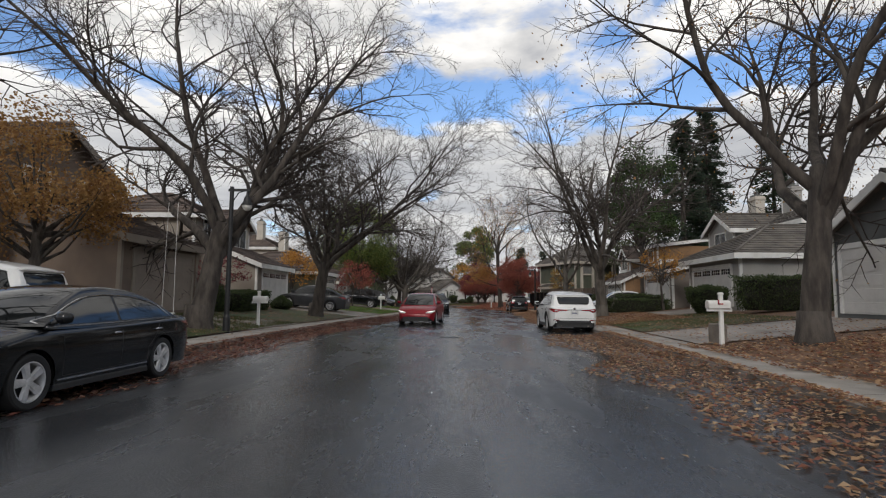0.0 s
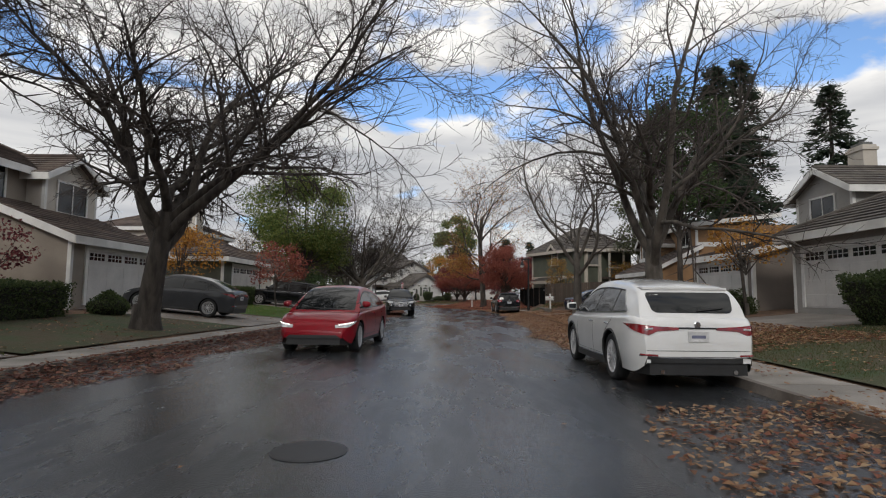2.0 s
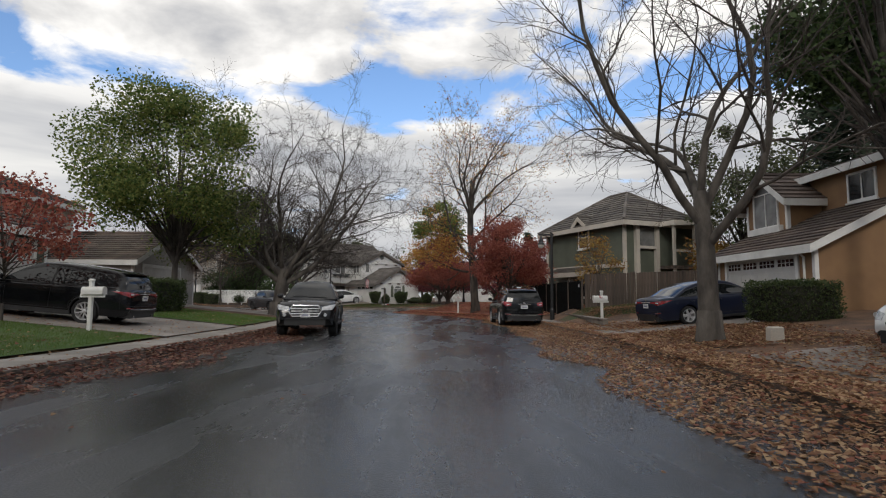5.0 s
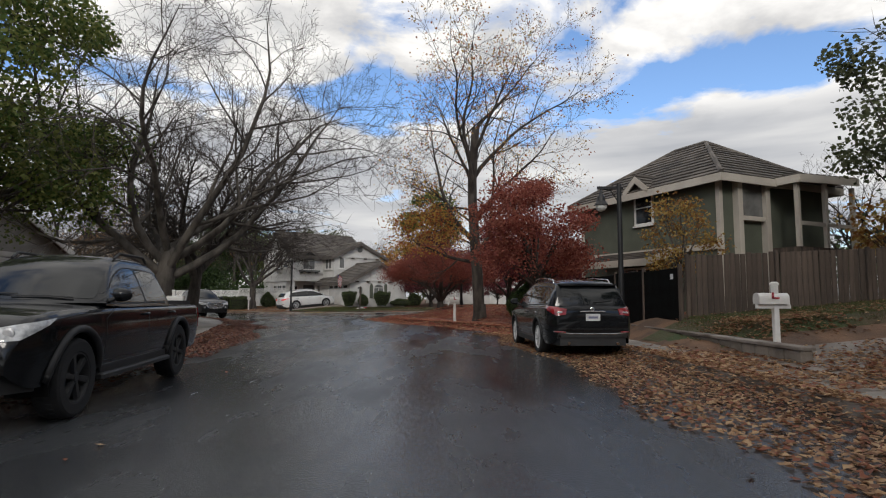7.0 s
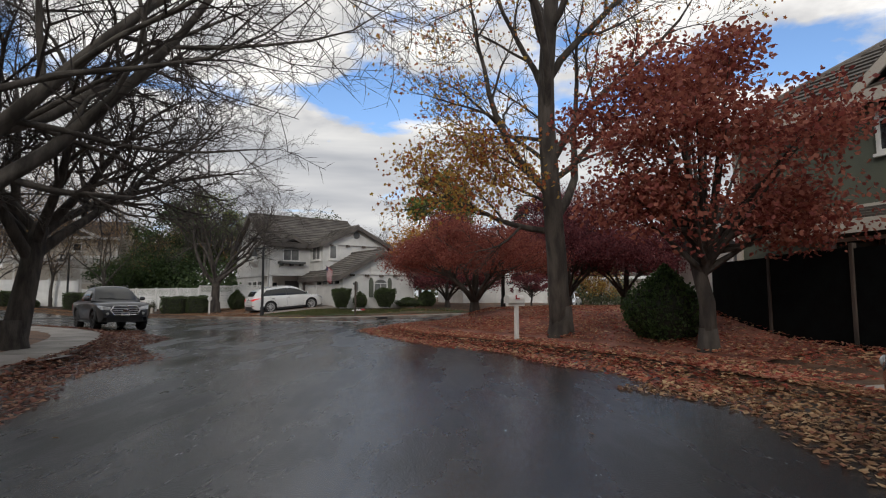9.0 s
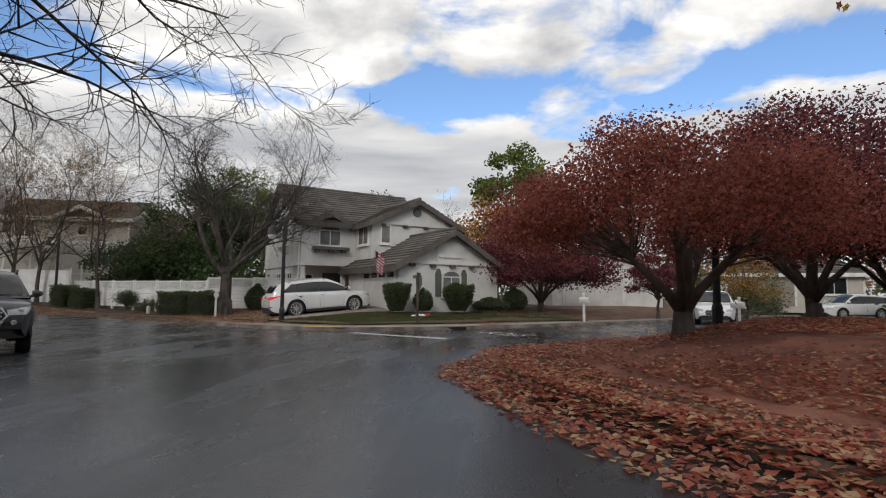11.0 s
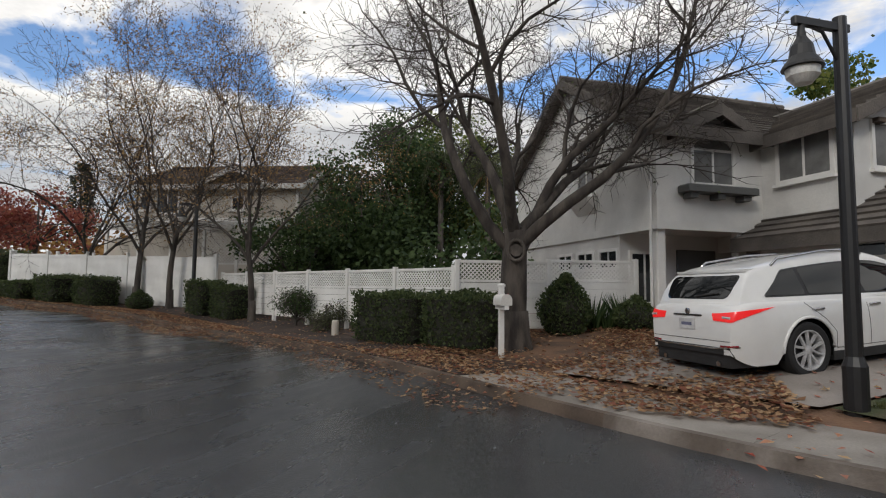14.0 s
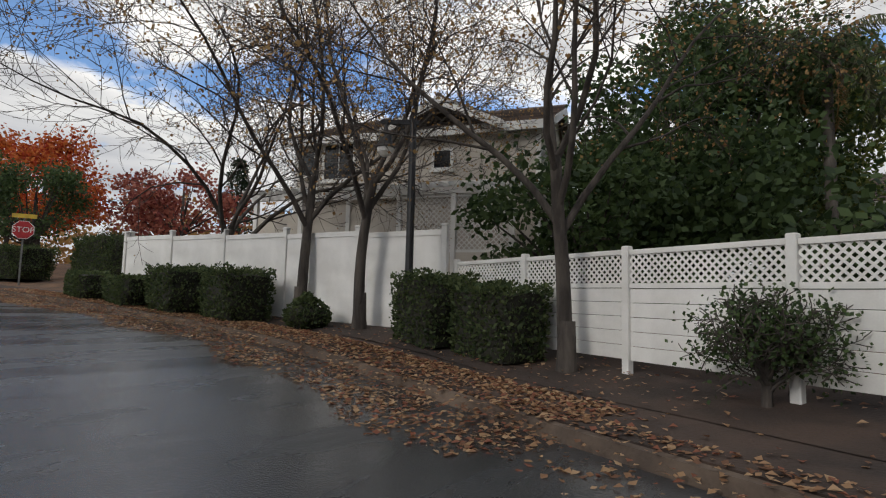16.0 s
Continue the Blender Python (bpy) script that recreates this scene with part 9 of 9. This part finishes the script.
def lay_leaves(name, P, material, label, size, r):
    d = edge_quick(P)
    z = np.where(d < 0, 0.0, np.where(d < WALKWAY + 0.03, 0.148, np.maximum(heights(P, True) + 0.05 + 0.035 * ((P[:, 0] > 0) & (P[:, 1] > 66)), 0.15)))
    z = np.where(d < WALKWAY + 0.03, z + rise(P), z) + 0.006 + r.uniform(0, 0.012, len(P))
    # blown against the kerb they lie in a heap
    z = np.where((d < 0) & (d > -0.5), z + 0.15 * (1 + d / 0.5) * r.uniform(0.2, 1, len(P)), z)
    n = len(P)
    a, w = r.uniform(0, 6.28, n), size * r.uniform(0.55, 1.35, n)
    c, s, t1, t2 = np.cos(a), np.sin(a), r.uniform(0, 0.35, n), r.uniform(0, 0.4, n)
    X, Y = P[:, 0], P[:, 1]
    V = np.stack([np.c_[X, Y, z], np.c_[X + c * w * 0.45 - s * w * 0.42, Y + s * w * 0.45 + c * w * 0.42, z + w * t2], np.c_[X + c * w, Y + s * w, z + w * t1], np.c_[X + c * w * 0.45 + s * w * 0.42, Y + s * w * 0.45 - c * w * 0.42, z + w * t2 * 0.6]], 1).reshape(-1, 3)
    k = np.arange(n)[:, None] * 4
    me = bpy.data.meshes.new(name)
    me.from_pydata(V.tolist(), [], np.concatenate([k + [0, 1, 2], k + [0, 2, 3]]).tolist())
    me.materials.append(material)
    return tagged(new(name, me), label, "leaves", kind="stuff")


drift(KERBS[0], -4, 58, -1.6, 0.08, 24000, M["l_gutter"], "drift of red-brown fallen leaves along the gutter", 0.085, 1)
drift(KERBS[0], 58, 92, -1.5, 0.06, 18000, M["l_gutter"], "drift of red-brown leaves round the bend", 0.09, 7, x_lo=-30)
drift(KERBS[2], -2, 21, -2.0, 0.3, 13000, M["l_fallen"], "brown fallen leaves along the gutter", 0.075, 2)
drift(KERBS[2], 28, 67, -1.9, 0.4, 42000, M["l_fallen"], "thick drift of brown leaves in the gutter", 0.072, 14, x_hi=9)
drift(KERBS[1], 88, 110, -1.2, 1.2, 15000, M["l_fallen"], "brown fallen leaves along the mulch bed", 0.075, 9, x_lo=-44, x_hi=-23)
drift(KERBS[1], 88, 110, -0.9, 0.5, 2600, M["l_fallen"], "few brown leaves lying in the gutter", 0.07, 29, x_lo=-24, x_hi=-12)
drift(KERBS[2], 64, 87, -0.1, 0.5, 3500, M["l_fallen_red"], "red leaves lying over the corner kerb", 0.10, 25, x_hi=9)
drift(KERBS[2], 66, 87, -1.2, 0.3, 13000, M["l_fallen_red"], "red leaves spilling over the corner kerb", 0.10, 15, x_hi=9)
scatter("fallen_leaves", (7.0, 4, 15, 15.2), 16000, M["l_fallen"], "carpet of brown leaves under a street tree", 0.09, (0.1, 0.8, 9), seed=3)
scatter("fallen_leaves", (6.5, 26, 14, 51), 62000, M["l_fallen"], "thick carpet of brown leaves on the verge", 0.088, (0.0, 0.2, 5.5), seed=4)
scatter("fallen_leaves", (7, 46, 14, 59.5), 38000, M["l_fallen"], "thick carpet of brown leaves over a driveway", 0.088, (0.0, 0.2, 4.6), seed=5)
scatter("fallen_leaves", (0.0, 66, 15, 95), 135000, M["l_fallen_red"], "carpet of red and tan maple leaves at the corner", 0.085, (0.22, 0.25, 10), seed=6)
scatter("fallen_leaves", (-17, 93, -9, 102), 24000, M["l_fallen"], "tan fallen leaves under the corner tree", 0.09, (0.1, 0.5, 6), seed=8)
scatter("fallen_leaves", (-42, 96, -15, 108), 9000, M["l_fallen"], "brown fallen leaves on the mulch bed", 0.075, (0.2, 0.6, 3.4), seed=19)
scatter("fallen_leaves", (-14, 10, -4, 62), 7000, M["l_fallen"], "scattered leaves on lawns and driveways", 0.08, (0.2, 0.5, 8), seed=10)
scatter("fallen_leaves", (6, 14, 15, 30), 5000, M["l_fallen"], "scattered leaves on a lawn and driveway", 0.08, (0.2, 0.5, 8), seed=11)
scatter("fallen_leaves", (-10, 84, 8, 100), 4000, M["l_fallen_red"], "scattered leaves on the wet road and lawn", 0.08, (-5, 4.5, 5), seed=12)
scatter("fallen_leaves", (-6, -2, 8, 66), 1200, M["l_fallen"], "single leaves scattered over the asphalt", 0.06, (-5.4, 5.4, 0), seed=13)


def blades(name, corners, count, material, label, high=0.05, seed=0):
    """Short grass over a four-cornered patch, thin where it is worn."""
    r = np.random.default_rng(seed)
    a, b, c, d = (np.array(q, float) for q in corners)
    u, v = r.random(count)[:, None], r.random(count)[:, None]
    P = (a * (1 - u) + b * u) * (1 - v) + (d * (1 - u) + c * u) * v
    worn = np.array([noise.noise((x * 0.7, y * 0.7, seed)) for x, y in P])
    P = P[(r.random(len(P)) < np.clip(0.75 + 1.2 * worn, 0.1, 1)) & (edge_quick(P) > WALKWAY + 0.06)]
    n = len(P)
    z = np.maximum(heights(P, True), 0.11) + 0.035
    t, h = r.uniform(0, 6.28, n), high * r.uniform(0.5, 1.5, n)
    w = 0.006
    V = np.stack([np.c_[P[:, 0] - np.cos(t) * w, P[:, 1] - np.sin(t) * w, z], np.c_[P[:, 0] + np.cos(t) * w, P[:, 1] + np.sin(t) * w, z], np.c_[P[:, 0] + r.normal(0, 0.4, n) * h, P[:, 1] + r.normal(0, 0.4, n) * h, z + h]], 1).reshape(-1, 3)
    me = bpy.data.meshes.new(name)
    me.from_pydata(V.tolist(), [], (np.arange(n)[:, None] * 3 + [0, 1, 2]).tolist())
    me.materials.append(material)
    return tagged(new(name, me), label, "grass", kind="stuff")


blades("grass", [(-8.4, 93.8), (-5.0, 92.5), (4.6, 99.9), (-4.1, 96.9)], 90000, M["l_grass"], "thin corner lawn of short olive grass", 0.06, 1)
blades("grass", [(-4.6, 40.5), (-4.4, 48.7), (-11.0, 48.7), (-11.4, 40.5)], 40000, M["l_lawn"], "short green lawn grass before a house", 0.055, 2)
blades("grass", [(-4.4, 54.9), (-5.0, 61.8), (-11.0, 61.8), (-10.6, 54.9)], 40000, M["l_lawn"], "short green lawn grass before a hedge", 0.055, 3)
blades("grass", [(9.3, 57.9), (19.0, 57.9), (19.0, 61.2), (9.3, 61.2)], 30000, M["l_grass"], "short grass on the bank below the fence", 0.06, 4)
blades("grass", [(-6.4, 14.6), (-6.6, 24.6), (-11.2, 24.6), (-11.2, 14.6)], 40000, M["l_grass"], "short olive grass round a street tree", 0.055, 6)
blades("grass", [(8.0, 20.8), (14.0, 20.8), (14.0, 29.6), (8.2, 29.6)], 30000, M["l_grass"], "short olive grass of a front lawn", 0.05, 5)
scatter("fallen_leaves", (-8, 92, 5, 101), 4200, M["l_fallen"], "tan fallen leaves lying on the corner lawn", 0.07, (0.9, 0.8, 7), seed=22)
scatter("fallen_leaves", (9.4, 57.4, 18, 61.4), 2500, M["l_fallen"], "brown leaves lying on the grass bank", 0.08, (0.9, 0.8, 12), seed=23)


def woods(name, line, high, material, label, count, size, depth=6.0, seed=0):
    """Far trees as one mass of foliage with an uneven skyline."""
    random.seed(seed)
    pts = even(line, 3.0)
    g = G()
    crowns = []
    for x, y in pts:
        hh = high * rnd(0.55, 1.1)
        crowns += [(x + rnd(-depth, depth), y + rnd(-depth, depth), rnd(0.25, 0.85) * hh, hh * 0.24) for _ in range(5)]
    for _ in range(count):
        cx, cy, cz, r = random.choice(crowns)
        p = Vector((random.gauss(cx, r * 0.75), random.gauss(cy, r * 0.75), max(0.3, random.gauss(cz, r * 0.8))))
        s = size * rnd(0.6, 1.4)
        a = Vector((rnd(-1, 1), rnd(-1, 1), rnd(-1, 1))).normalized()
        b = a.orthogonal().normalized()
        k = len(g.v)
        g.v += [tuple(p), tuple(p + a * s * 0.5 + b * s * 0.4), tuple(p + a * s), tuple(p + a * s * 0.5 - b * s * 0.4)]
        g.f.append((k, k + 1, k + 2, k + 3))
    return tagged(new(name, g.mesh(name, material)), label, "woods", kind="stuff")


woods("far_woods", [(-30, 5), (-34, 40), (-38, 70), (-60, 85)], 8, M["l_olive"], "distant olive-green trees behind the houses", 9000, 0.5, seed=1)
woods("far_woods", [(34, 5), (38, 40), (36, 80), (34, 100)], 9, M["l_dark"], "distant dark green trees behind the houses", 9000, 0.5, seed=2)
woods("far_woods", [(-60, 138), (-30, 132), (0, 136), (45, 142)], 9, M["l_olive"], "distant olive-green trees beyond the corner", 9000, 0.5, seed=3)
woods("far_woods", [(-110, 100), (-95, 112), (-75, 122), (-45, 128)], 9, M["l_rust"], "distant russet trees down the street", 12000, 0.4, seed=4)
woods("far_woods", [(-120, 80), (-80, 88), (-45, 82)], 8, M["l_dark"], "distant dark trees across the bend", 6000, 0.5, seed=5)
woods("far_woods", [(-30, -65), (0, -75), (30, -65)], 9, M["l_olive"], "distant trees behind the start of the street", 3000, 0.6, seed=6)
woods("shrubbery", [(-14.5, 108.5), (-19, 109.5), (-24, 110.5), (-28, 112)], 4.6, M["l_dark"], "dense dark shrubbery behind the lattice fence", 9000, 0.24, depth=1.2, seed=7)
woods("shrubbery", [(16, 109), (20, 113), (26, 121)], 3.4, M["l_olive"], "olive shrubs along a far driveway", 5000, 0.2, depth=1.0, seed=8)
woods("shrubbery", [(18.5, 95), (24, 100), (31, 107)], 3.2, M["l_dark"], "dark shrubs along a side street garden", 5000, 0.2, depth=1.0, seed=9)
woods("far_woods", [(22, 126), (34, 123), (48, 127)], 8.5, M["l_rust"], "russet trees behind the side street houses", 6000, 0.34, depth=2.5, seed=10)
